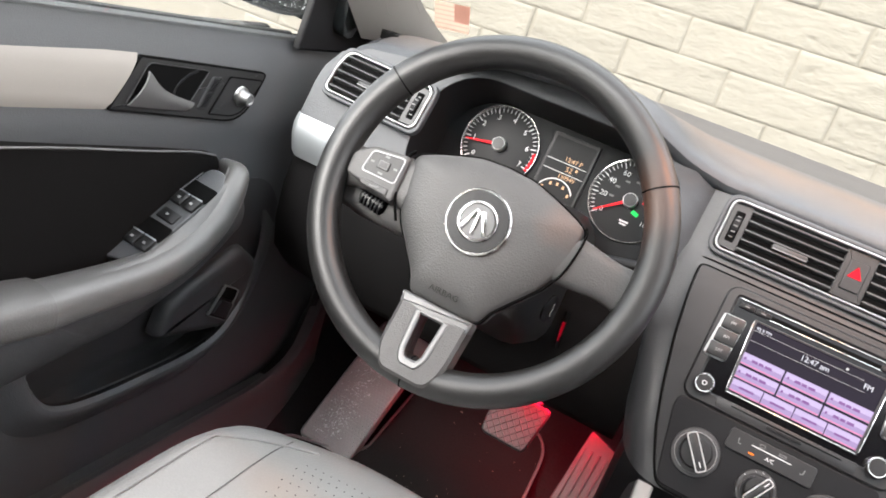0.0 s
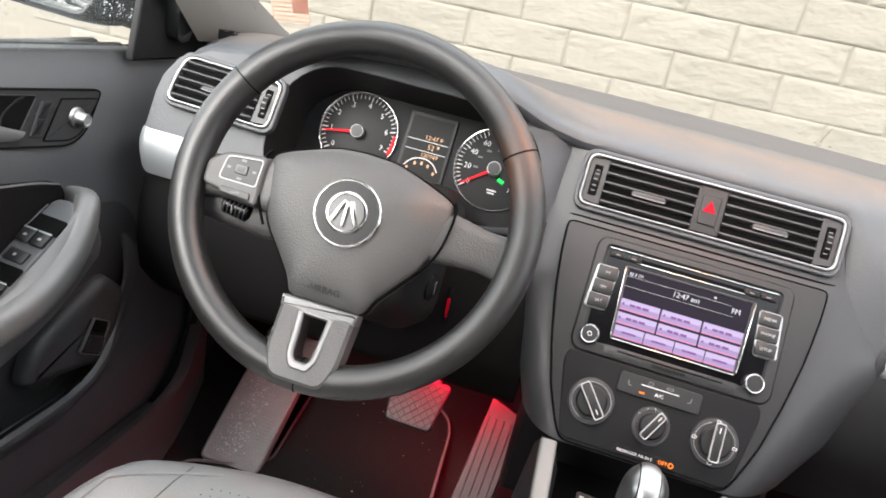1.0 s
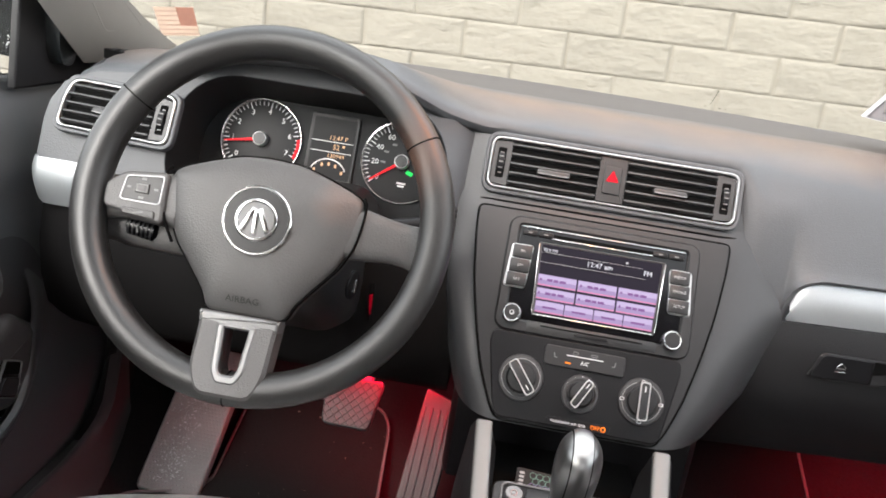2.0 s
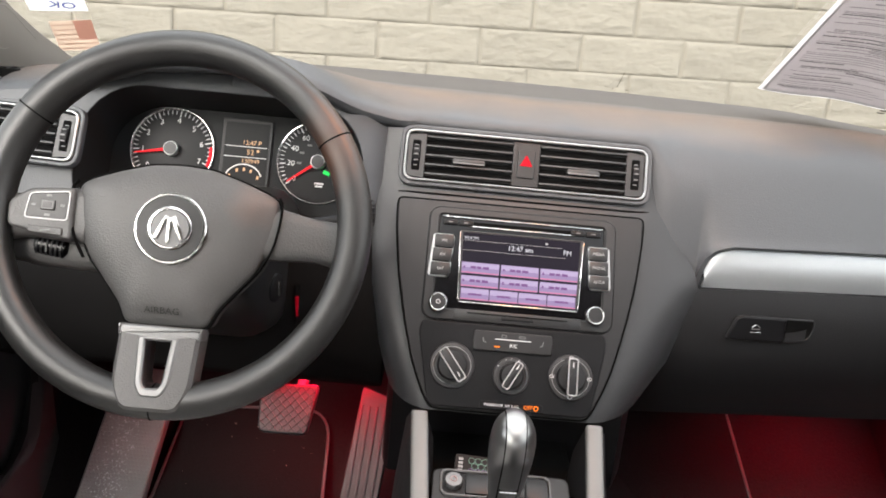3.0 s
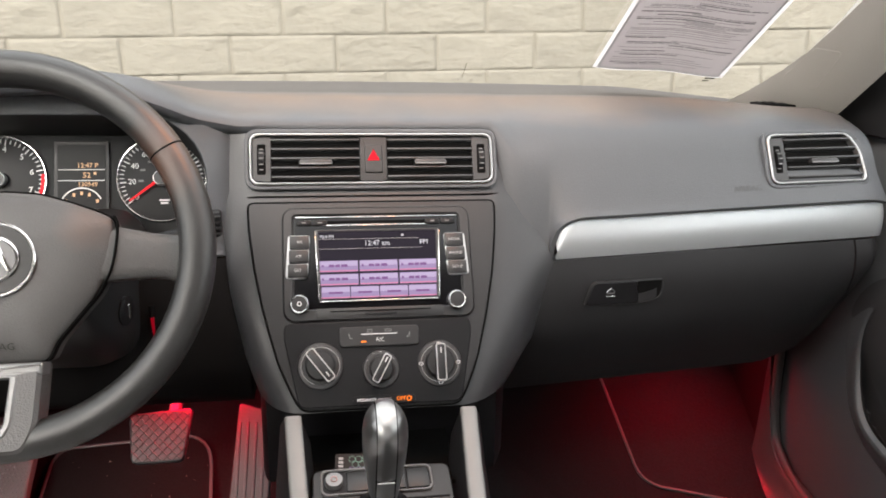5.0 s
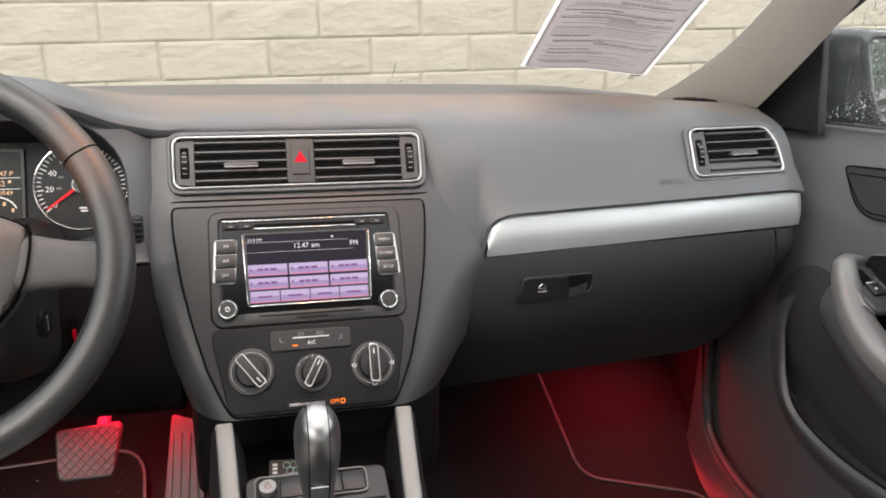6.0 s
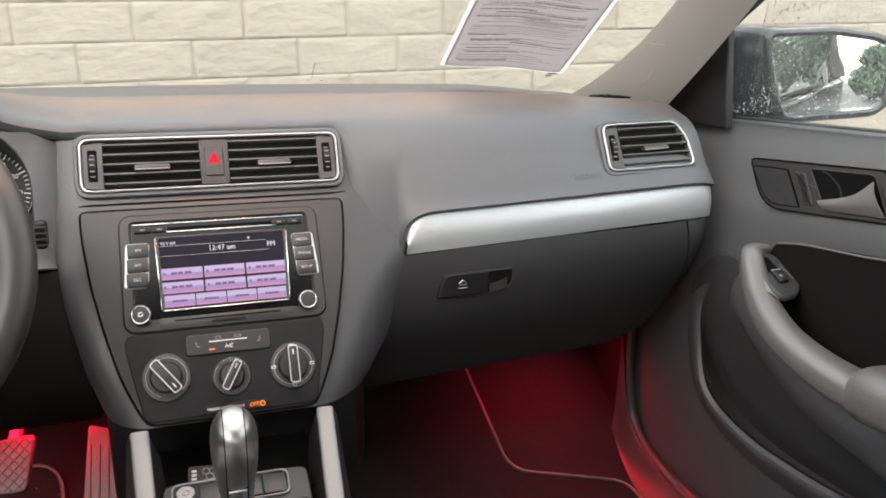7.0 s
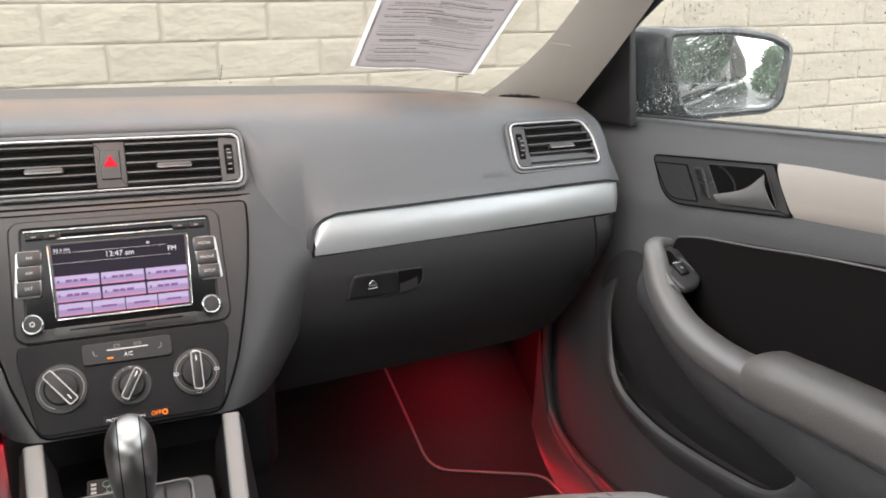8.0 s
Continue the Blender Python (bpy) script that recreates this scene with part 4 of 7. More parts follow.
def dial(cx, cy, r, numbers, a0, a1, ticks, needle, red=None):
    """A round dial: a0 and a1 are the clock angles of the first and last number, to the right from the top."""
    d = part("dial", revolve([(r * 1.03, -0.004), (r * 1.03, 0.0), (r, 0.0002), (0.0, 0.0002)], 56), DIAL, cluster, m=T(cx, cy, 0))
    part("bezel", revolve([(r * 1.005, 0.0), (r * 1.035, 0.0022), (r * 1.055, 0.0022), (r * 1.065, 0.0)], 64, cap=False), CHROME, d, "thin bright ring")
    pol = lambda a, q, z: (q * math.sin(radians(a)), q * math.cos(radians(a)), z)
    for i in range(ticks + 1):
        a = a0 + (a1 - a0) * i / ticks
        big = i % max(1, ticks // (len(numbers) - 1)) == 0
        ln = 0.0075 if big else 0.005
        part("tick", block(0.0013 if big else 0.0009, ln, 0.0003, 0, (0, 0, 0)), INK, d, m=T(*pol(a, r * 0.985 - ln / 2, 0.0005), 0, 0, -a))
    for i, wd in enumerate(numbers):
        a = a0 + (a1 - a0) * i / (len(numbers) - 1)
        part("number", text(wd, 0.0098 if len(wd) < 3 else 0.008), INK, d, m=T(*pol(a, r * (0.74 if len(wd) < 2 else 0.70), 0.0006)))
    if red:
        arc = [pol(a, r * 0.975, 0.0006) for a in np.linspace(*red, 14)]
        part("red_zone", sweep(arc, (0.0022, 0.0002), n=6), RED_LIT, d, "red zone of the scale")
    tip = pol(needle, r * 0.93, 0.006)
    tail = pol(needle, 0.004, 0.006)
    part("needle", sweep([tail, tip], [(0.0019, 0.0008), (0.0008, 0.0006)], n=8), RED_LIT, d, "lit red needle")
    part("hub", revolve([(0.0094, 0.001), (0.0094, 0.008), (0.0089, 0.0095), (0.0080, 0.0098), (0.0, 0.0098)], 32), RIM, d)
    part("hub_cap", revolve([(0.0080, 0.009), (0.0080, 0.0102), (0.0, 0.0106)], 28), SLAT, d)
    return d


dial(-0.0905, 0.001, 0.0505, [str(i) for i in range(8)], -128, 110, 35, -101, (82, 112))
speed = dial(0.0965, 0.001, 0.0505, ["0", "20", "40", "60", "80", "100", "120", "140", "160"], -128, 128, 40, -127)
part("unit_mark", block(0.012, 0.0022, 0.0003, 0, (0.003, -0.027, 0.0006)), INK, speed)
part("unit_mark", block(0.009, 0.0022, 0.0003, 0, (0.003, -0.0305, 0.0006)), INK, speed)
part("gear_lamp", block(0.009, 0.005, 0.001, 0.0015, (0.015, -0.008, 0.0012)), GREEN_LIT, speed, "lit green lamp", m=T(0, 0, 0, 0, 0, -20))
part("warning_lamp", block(0.006, 0.004, 0.001, 0.0012, (0.0175, 0.004, 0.0012)), RED_LIT, speed, "lit red lamp")
for i in range(1, 8):
    a = -128 + 256 * i / 8
    part("inner_number", block(0.0062, 0.0026, 0.0003, 0, (0.0250 * math.sin(radians(a)), 0.0250 * math.cos(radians(a)), 0.0005)), GREY_INK, speed)
part("info_display", plate(rrect(0.064, 0.088, 0.003), -0.004, 0.0016, 0.0008), FASCIA, cluster, m=T(0.003, 0.004, 0))
win = part("info_window", plate(rrect(0.056, 0.079, 0.002), 0.0, 0.0020, 0.0004), DIAL, cluster, m=T(0.003, 0.004, 0))
part("clock", text("12:47 P", 0.0082), ORANGE, win, m=T(0.007, 0.0135, 0.0022))
part("temperature", text("52", 0.0095), ORANGE, win, m=T(0.006, 0.0015, 0.0022))
part("degree_mark", block(0.0032, 0.0032, 0.0003, 0, (0.0155, 0.004, 0.0022)), ORANGE, win)
part("reading", text("130949", 0.0078), ORANGE, win, m=T(0.007, -0.0098, 0.0022))
for y in (0.0085, -0.0048):
    part("rule", block(0.054, 0.0008, 0.0002, 0, (0.0, y, 0.0022)), INK, win)
arc = [(0.024 * math.sin(radians(a)), -0.036 + 0.022 * math.cos(radians(a)), 0.0023) for a in np.linspace(-68, 68, 15)]
part("fuel_arc", sweep(arc, (0.0008, 0.0002), n=6), INK, win)
for a in (-60, -25, 0, 25, 60):
    part("fuel_mark", block(0.003, 0.0042, 0.0002, 0, (0.021 * math.sin(radians(a)), -0.0395 + 0.019 * math.cos(radians(a)), 0.0022)), ORANGE, win)
for x in (-0.137, 0.137):
    part("reset_pin", revolve([(0.004, 0.0), (0.004, 0.012), (0.0, 0.0125)], 16), BLACK, cluster, m=T(x, -0.052, 0))

# ---- steering wheel ----
SW = frame_at((-0.3445, -0.140, 0.655), (0, -math.cos(radians(22)), math.sin(radians(22)))) @ T(0, 0, 0, 0, 2.0, 0)
sw = thing("steering_wheel", "black leather steering wheel with a silver lower spoke", "steering wheel", SW)
RM, RT = 0.1668, 0.0166
RC = Vector((0.002, 0.003, 0.001))
rimpath = [(RC.x + RM * math.cos(2 * math.pi * i / 96), RC.y + RM * math.sin(2 * math.pi * i / 96), RC.z) for i in range(96)]
part("rim", sweep(rimpath, (RT, RT * 1.08), up=(0, 0, 1), n=20, power=2.15, closed=True), LEATHER, sw, "worn black leather rim")
for a in (33, 147, 270):
    o = RC + Vector((RM * math.cos(radians(a)), RM * math.sin(radians(a)), 0))
    tdir = Vector((-math.sin(radians(a)), math.cos(radians(a)), 0))
    part("rim_seam", sweep([o - tdir * 0.0007, o + tdir * 0.0007], (RT * 1.03, RT * 1.12), up=(0, 0, 1), n=20, power=2.15), SEAM, sw)
stitch = [(RC.x + (RM - RT * 0.93) * math.cos(radians(a)), RC.y + (RM - RT * 0.93) * math.sin(radians(a)), RC.z + 0.004) for a in np.linspace(182, 358, 60)]
part("stitching", sweep(stitch, (0.0008, 0.0008), n=5), SEAM, sw)
padr = [(0.0, 0.0565), (0.030, 0.0545), (0.058, 0.0460), (0.083, 0.0365), (0.0945, 0.030), (0.0940, 0.010), (0.0895, -0.014), (0.0790, -0.036), (0.061, -0.058), (0.045, -0.078), (0.0385, -0.0945)]
padl = [(-x * 0.99 + 0.002, y) for x, y in padr[1:]]
po = rounded([(x, y) for x, y in padr[::-1]] + padl, 0.007, 3)
rings = [[(x, y, -0.030) for x, y in po]]
for k in range(9):
    a = radians(90 * k / 8)
    q = 1 - 0.16 * (1 - math.cos(a)) if k < 8 else 0.80
    s = 1.0 - 0.55 * (1 - math.cos(a))
    rings.append([(x * s, 0.004 + (y - 0.004) * s, 0.0 + 0.014 * math.sin(a)) for x, y in po])
rings.append([(x * 0.2, 0.004 + (y - 0.004) * 0.2, 0.0165) for x, y in po])
part("airbag_pad", loft(rings, True, True, True), PAD, sw, "grained grey airbag pad", m=T(0.003, 0, 0))
part("pad_gap", ring(inset(po, -0.0014), inset(po, 0.001), -0.010, 0.0012, 0.0004), SEAM, sw, m=T(0.003, 0, 0))
for q in (1, -1):
    cut = [(q * x, y, z) for x, y, z in ((0.0935, 0.0330, 0.002), (0.0965, 0.026, 0.0050), (0.0958, 0.008, 0.0062), (0.0912, -0.016, 0.0060), (0.0800, -0.038, 0.004))]
    part("pad_seam", sweep(smoothpath(cut, 4), (0.0012, 0.0030), n=8), SEAM, sw, m=T(0.003, 0, 0))
part("embossed_letters", text("AIRBAG", 0.0092), PRESSED, sw, m=T(0.002, -0.0805, 0.0119, 22))
badge = part("badge", revolve([(0.0330, 0.020), (0.0330, 0.0262), (0.0320, 0.0272), (0.0308, 0.0272), (0.0298, 0.0262), (0.0, 0.0255)], 48), CHROME, sw, "round chrome badge", m=T(0.002, -0.005, -0.0095))
part("badge_ground", revolve([(0.0300, 0.0255), (0.0300, 0.0268), (0.0, 0.0270)], 44), FASCIA, badge)
part("badge_ring", revolve([(0.0200, 0.0265), (0.0200, 0.0285), (0.0190, 0.0292), (0.0176, 0.0292), (0.0170, 0.0270)], 40, cap=False), CHROME, badge)
part("badge_disc", revolve([(0.0172, 0.0265), (0.0170, 0.0280), (0.0, 0.0286)], 36), SATIN, badge)
for a, x, y in ((-24, -0.0075, 0.0), (24, 0.0075, 0.0), (0, 0.0, -0.002)):
    part("badge_bar", block(0.0046, 0.024, 0.0016, 0.0006, (0, 0, 0)), CHROME, badge, m=T(x, y, 0.0288, 0, 0, a))


def spoke(s):
    """A side spoke from the pad to the rim, hollowed towards its ends."""
    rr = []
    for u in np.linspace(0.078, 0.160, 9):
        t = (u - 0.078) / 0.082
        flare = 0.010 * max(0, t - 0.55) ** 2 / 0.2
        top, bot = 0.029 - 0.017 * t + 0.6 * flare, -0.026 + 0.006 * t - flare
        z = 0.006 - 0.008 * t
        pts = rrect(1, 1, 0.25, 3)
        rr.append([(s * u, (top + bot) / 2 + (top - bot) * q, z - 0.014 + 0.030 * p) for p, q in pts])
    return loft(rr, True, True, True)


part("spoke", spoke(1), PAD, sw)
part("spoke", spoke(-1), PAD, sw)
pod = part("switch_pod", plate(rounded([(-0.147, -0.0150), (-0.088, -0.0250), (-0.0895, 0.0255), (-0.130, 0.0210), (-0.148, 0.0080)], 0.006), 0.0, 0.0105, 0.003), PAD, sw)
box = rounded([(-0.1325, -0.0070), (-0.0925, -0.0072), (-0.0920, 0.0215), (-0.1290, 0.0172)], 0.0045)
part("pod_outline", ring(box, inset(box, 0.0016), 0.0095, 0.0114, 0.0004), HANDLE, pod, "thin satin silver outline")
part("button_field", plate(inset(box, 0.0016), 0.006, 0.0109, 0.0006), FASCIA, pod)
part("button", block(0.013, 0.0095, 0.003, 0.001, (-0.1115, 0.0065, 0.0112)), PAD, pod)
part("button_mark", ring(rrect(0.0105, 0.0075, 0.001, 3, cx=-0.1115, cy=0.0065), rrect(0.0088, 0.0058, 0.0008, 3, cx=-0.1115, cy=0.0065), 0.0122, 0.0128, 0.0001), SATIN, pod)
for x, y, w in ((-0.0985, 0.0070, 0.004), (-0.1245, 0.0060, 0.004), (-0.1115, 0.0155, 0.005), (-0.1115, -0.0025, 0.005)):
    part("button_mark", block(w, 0.0022, 0.0004, 0, (x, y, 0.0110)), GREY_INK, pod)
part("button", plate(rounded([(-0.1265, -0.0195), (-0.0955, -0.0210), (-0.0960, -0.0135), (-0.1280, -0.0130)], 0.002), 0.006, 0.0124, 0.0012), PAD, pod)
part("button_mark", block(0.010, 0.0016, 0.0004, 0, (0, 0, 0)), GREY_INK, pod, m=T(-0.111, -0.0168, 0.0126, 0, 0, 12))
# lower spoke: silver bar and fork round a hole, grained cheeks either side
low = rounded([(-0.0425, -0.0965), (-0.042, -0.150), (-0.030, -0.171), (0.032, -0.171), (0.043, -0.150), (0.0455, -0.0965)], [0.002, 0.018, 0.012, 0.012, 0.018, 0.002], 5)
hole = rounded([(-0.0125, -0.1065), (-0.0095, -0.1440), (-0.006, -0.1505), (0.009, -0.1505), (0.0125, -0.1440), (0.0155, -0.1065)], [0.003, 0.003, 0.004, 0.004, 0.003, 0.003], 5)
slim = lambda o: [(x * 0.84 + 0.001, y) for x, y in o]
low, hole = slim(low), slim(hole)


def rising(bm):
    """Lifts the spoke towards the rim, so that it lies over it."""
    for v in bm.verts:
        v.co.z += 0.0088 * max(0.0, (-0.100 - v.co.y) / 0.055)
    return bm


part("lower_spoke", rising(ring(low, hole, -0.022, 0.0105, 0.0035)), PAD, sw)
fo = rounded([(-0.0205, -0.1045), (-0.0168, -0.1465), (-0.0095, -0.1580), (0.0125, -0.1580), (0.0198, -0.1465), (0.0235, -0.1045)], [0.003, 0.004, 0.005, 0.005, 0.004, 0.003], 5)
fo = slim(fo)
part("silver_fork", rising(ring(fo, hole, -0.010, 0.0122, 0.0016)), SPOKE, sw, "satin silver fork of the lower spoke")
part("silver_bar", plate(slim(rounded([(-0.0440, -0.0945), (-0.0430, -0.1055), (-0.024, -0.1085), (0.0270, -0.1085), (0.0460, -0.1055), (0.0470, -0.0945)], [0.001, 0.002, 0.003, 0.003, 0.002, 0.001], 3)), -0.012, 0.0112, 0.0030), SPOKE, sw, "satin silver bar")

# ---- steering column, stalks ----
col = thing("steering_column", "black steering column shroud behind the wheel", "steering column")
rr = []
for y, zc, hw, hh in [(-0.115, 0.616, 0.050, 0.032), (-0.09, 0.600, 0.060, 0.054), (-0.04, 0.576, 0.070, 0.074), (0.05, 0.560, 0.072, 0.086), (0.10, 0.556, 0.072, 0.086)]:
    rr.append([(-0.340 + 2 * hw * p, y, zc + 2 * hh * q) for p, q in rrect(1, 1, 0.24, 4)])
part("shroud", loft(rr, True, True, True), FASCIA, col)
ig = part("ignition", revolve([(0.016, 0.0), (0.016, 0.004), (0.012, 0.006), (0.0, 0.006)], 28), BLACK, col, m=frame_at((-0.2705, -0.035, 0.562), (1, -0.25, 0)))
part("key_slot", plate(rrect(0.004, 0.016, 0.0015), 0.005, 0.0075, 0.0004), CHROME, ig, "bright key slot")
lever = part("stalk", sweep(smoothpath([(-0.38, -0.110, 0.612), (-0.43, -0.118, 0.612), (-0.47, -0.122, 0.616), (-0.503, -0.124, 0.620), (-0.512, -0.124, 0.622)], 4), [(0.018, 0.018)] * 13 + [(0.017, 0.017), (0.014, 0.014), (0.010, 0.009), (0.003, 0.003)], up=(0, 0.4, 0.9), n=16, power=3), PAD, col)
part("stalk_shell", block(0.064, 0.022, 0.031, 0.010, (-0.460, -0.1225, 0.6125), seg=4), PAD, lever)
part("roller", sweep([(-0.446, -0.1325, 0.6185), (-0.449, -0.1325, 0.6187), (-0.475, -0.1335, 0.6222), (-0.478, -0.1335, 0.6225)], [(0.006, 0.006), (0.0102, 0.0102), (0.0102, 0.0102), (0.006, 0.006)], n=16), GLOSS, lever, "ridged black roller")
for k in range(6):
    x = -0.451 - 0.0044 * k
    part("roller_rib", sweep([(x, -0.1328 - 0.0002 * k, 0.6188 + 0.0006 * k), (x - 0.0016, -0.1329 - 0.0002 * k, 0.6190 + 0.0006 * k)], (0.0107, 0.0107), n=14), FASCIA, lever)
part("roller_mark", block(0.0014, 0.001, 0.008, 0.0003, (-0.4635, -0.1442, 0.6225)), GREY_INK, lever)
wiper = part("stalk", sweep(smoothpath([(-0.31, -0.05, 0.625), (-0.22, -0.035, 0.640), (-0.172, -0.030, 0.652)], 5), [(0.008, 0.008)] * 11, n=12), BLACK, col)
part("stalk_tip", block(0.011, 0.018, 0.028, 0.004, (-0.171, -0.030, 0.654)), BLACK, wiper)
for k in range(4):
    part("tip_rib", block(0.012, 0.003, 0.0025, 0.001, (-0.1705, -0.0395, 0.645 + 0.006 * k)), FASCIA, wiper)

# ---- centre console, gear lever ----
con = thing("centre_console", "black centre console with silver side rails", "centre console")


def rail_pt(s, y):
    x = lerp(y, [-0.60, -0.25, -0.15, -0.05], [0.084, 0.084, 0.091, 0.099])
    z = lerp(y, [-0.60, -0.30, -0.15, -0.05, 0.0], [0.33, 0.345, 0.390, 0.443, 0.47])
    return Vector((s * x, y, z))


for s in (-1, 1):
    path = [rail_pt(s, y) for y in np.linspace(-0.06, -0.58, 16)]
    part("rail", sweep(path, (0.0095, 0.006), power=4, n=16), RAIL, con, "satin silver side rail")
    rows = []
    for y in [-0.055, -0.10, -0.15, -0.2, -0.3, -0.45, -0.6]:
        p = rail_pt(s, y)
        rows.append([(s * 0.072, y, 0.30 + 0.0 * y), (s * 0.080, y, p.z - 0.035), (p.x - s * 0.007, y, p.z - 0.001), (p.x + s * 0.0075, y, p.z - 0.001), (p.x + s * 0.014, y, p.z - 0.012),
                     (s * 0.120, y, p.z - 0.09), (s * 0.128, y, 0.2), (s * 0.132, y, 0.10)])
    part("side_wall", sheet(rows, 0.003), DARK, con)
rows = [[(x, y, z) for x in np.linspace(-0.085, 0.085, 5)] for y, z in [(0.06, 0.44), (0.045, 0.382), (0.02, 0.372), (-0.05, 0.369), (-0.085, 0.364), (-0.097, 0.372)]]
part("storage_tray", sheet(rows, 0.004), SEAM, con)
GT = frame_at((0, -0.190, 0.358), (0, -0.34, 0.94), (0, 1, 0.3))
part("gate_plate", plate(rrect(0.150, 0.190, 0.010, cx=-0.004, cy=0.007), -0.01, 0.0, 0.002), FASCIA, con, m=GT)
part("gate_rim", ring(rrect(0.120, 0.034, 0.008, cx=-0.010, cy=0.083), rrect(0.115, 0.029, 0.0065, cx=-0.010, cy=0.083), -0.004, 0.003, 0.0008), SATIN, con, "thin satin rim", m=GT)
part("key_well", plate(rrect(0.114, 0.028, 0.006, cx=-0.010, cy=0.083), -0.002, 0.0004, 0.0002), BLACK, con, m=GT)
for x, w in ((-0.0255, 0.034), (0.0130, 0.016), (0.0345, 0.024)):
    part("blank_key", block(w, 0.026, 0.004, 0.0015, (x, 0.083, 0.001)), FASCIA, con, m=GT)
part("gate_step", block(0.140, 0.0016, 0.002, 0.0006, (-0.004, 0.058, 0.0004)), BLACK, con, m=GT)
lighter = part("start_button", revolve([(0.0098, -0.002), (0.0098, 0.005), (0.0088, 0.0068), (0.0, 0.0072)], 28), SPOKE, con, "round silver push button", m=GT @ T(-0.0555, 0.0835, 0))
part("button_mark", ring(circle(0.0036, 16), circle(0.0029, 16), 0.0071, 0.0075, 0.0001), STR, lighter)
gear = thing("gear_lever", "polished silver automatic gear lever with black sides", "gear lever", T(-0.006, -0.148, 0.376, 12) @ Matrix.Diagonal((1.12, 1.12, 1.04, 1)))
prof = [(0.0, 0.0125, 0.014), (0.02, 0.0132, 0.0155), (0.034, 0.0147, 0.017), (0.05, 0.0166, 0.0195), (0.07, 0.0190, 0.0225), (0.085, 0.0199, 0.025), (0.098, 0.0200, 0.026), (0.110, 0.0187, 0.0245), (0.119, 0.0152, 0.0195), (0.1245, 0.0098, 0.0125), (0.1262, 0.0045, 0.006), (0.1266, 0.0006, 0.0008)]
dense = smoothpath([Vector((a, b, c)) for a, b, c in prof], 4)


def lever_strip(x0, x1, grow, h0, h1=None, n=9):
    """Part of the knob's skin between two widths, from the height h0 up, over the dome unless h1 ends it."""
    tops = dense[[p.y for p in dense].index(max(p.y for p in dense)):]
    cols = []
    for x in np.linspace(x0, x1, n):
        top = lerp(-abs(x), [-p.y for p in tops], [p.x for p in tops])
        hs = [h0 + ((h1 or top) - h0) * (math.sin(math.pi / 2 * q) if h1 is None else q) for q in np.linspace(0, 1, 26)]
        col = []
        for h in hs:
            r, q = lerp(h, [p.x for p in dense], [p.y for p in dense]), lerp(h, [p.x for p in dense], [p.z for p in dense])
            col.append((x, -(q + grow) * math.sqrt(max(0.0, 1 - (x / r) ** 2)), h + (grow if h1 is None and h > 0.11 else 0)))
        if h1 is None:
            col += [(x, -y, h) for _, y, h in col[-2:-9:-1]]
        cols.append(col)
    return cols


part("core", loft([[(r * math.cos(2 * math.pi * j / 40), q * math.sin(2 * math.pi * j / 40), h) for j in range(40)] for h, r, q in dense], True, True, True), LEVER, gear, "dark satin sides")
part("groove", sheet(lever_strip(-0.0092, 0.0092, 0.0003, 0.02), 0.0), SEAM, gear)
part("front_plate", sheet(lever_strip(-0.0082, 0.0082, 0.0007, 0.0565), 0.0), KNOB, gear, "polished silver front plate")
part("lower_plate", sheet(lever_strip(-0.0080, 0.0080, 0.0006, 0.022, 0.055), 0.0), SATIN, gear)
part("collar_line", block(0.0150, 0.0010, 0.0012, 0.0004, (0.0, -0.0218, 0.0558)), INK, gear)
part("boot", revolve([(0.036, -0.014), (0.030, -0.004), (0.020, 0.006), (0.0145, 0.014), (0.0135, 0.026)], 28), BLACK, gear)
card = thing("patterned_card", "small dark card with a bright ring pattern in the tray", "card", frame_at((-0.026, -0.070, 0.3825), (0, -0.62, 0.78), (0, 0.78, 0.62)) @ T(0, 0, 0, 0, 0, -3) @ Matrix.Diagonal((0.86, 0.8, 1, 1)))
part("sheet", plate(rrect(0.064, 0.030, 0.003), -0.001, 0.0008, 0.0003), BLACK, card)
CG, CV = mat("card_green", (0.10, 0.22, 0.17), 0.5), mat("card_violet", (0.16, 0.10, 0.24), 0.5)
for i in range(5):
    for j in range(3):
        part("printed_ring", ring(circle(0.0046, 14), circle(0.0039, 14), 0.0007, 0.0011, 0.0001), CG if j else CV, card, m=T(-0.010 + 0.0086 * i + (j % 2) * 0.0043, -0.0085 + 0.0078 * j, 0))
for i in range(4):
    part("printed_mark", block(0.0060, 0.0034, 0.0003, 0, (-0.0245, -0.0085 + 0.0055 * i, 0.0010)), DIM_PRINT, card)
# ---- pedals, floor mats, foot rest ----
bp = thing("brake_pedal", "steel brake pedal with a diamond-grooved rubber pad", "pedal", frame_at((-0.285, 0.140, 0.308), (0, -0.80, 0.60)))
pout = rounded([(-0.034, -0.026), (0.033, -0.026), (0.044, 0.046), (-0.040, 0.040)], 0.009)
part("pad", plate(pout, -0.008, 0.004, 0.003), RUBBER, bp, "worn rubber pad")
for k in range(-7, 8):
    for sgn in (-1, 1):
        ends = []
        for y in np.linspace(-0.0235, 0.0400, 25):
            x = 0.0125 * k + sgn * 0.95 * (y - 0.008)
            if -0.035 - 0.004 * (y + 0.026) / 0.07 < x < 0.034 + 0.008 * (y + 0.026) / 0.07:
                ends.append((x, y, 0.0042))
        if len(ends) > 3:
            part("groove", sweep([ends[0], ends[-1]], (0.0008, 0.0006), n=5), FASCIA, bp)
part("arm", sweep(smoothpath([(0.014, 0.020, -0.010), (0.020, 0.08, -0.015), (0.022, 0.17, 0.010), (0.022, 0.24, 0.030)], 5), (0.008, 0.012), up=(0, 0, 1), power=3), SATIN, bp)
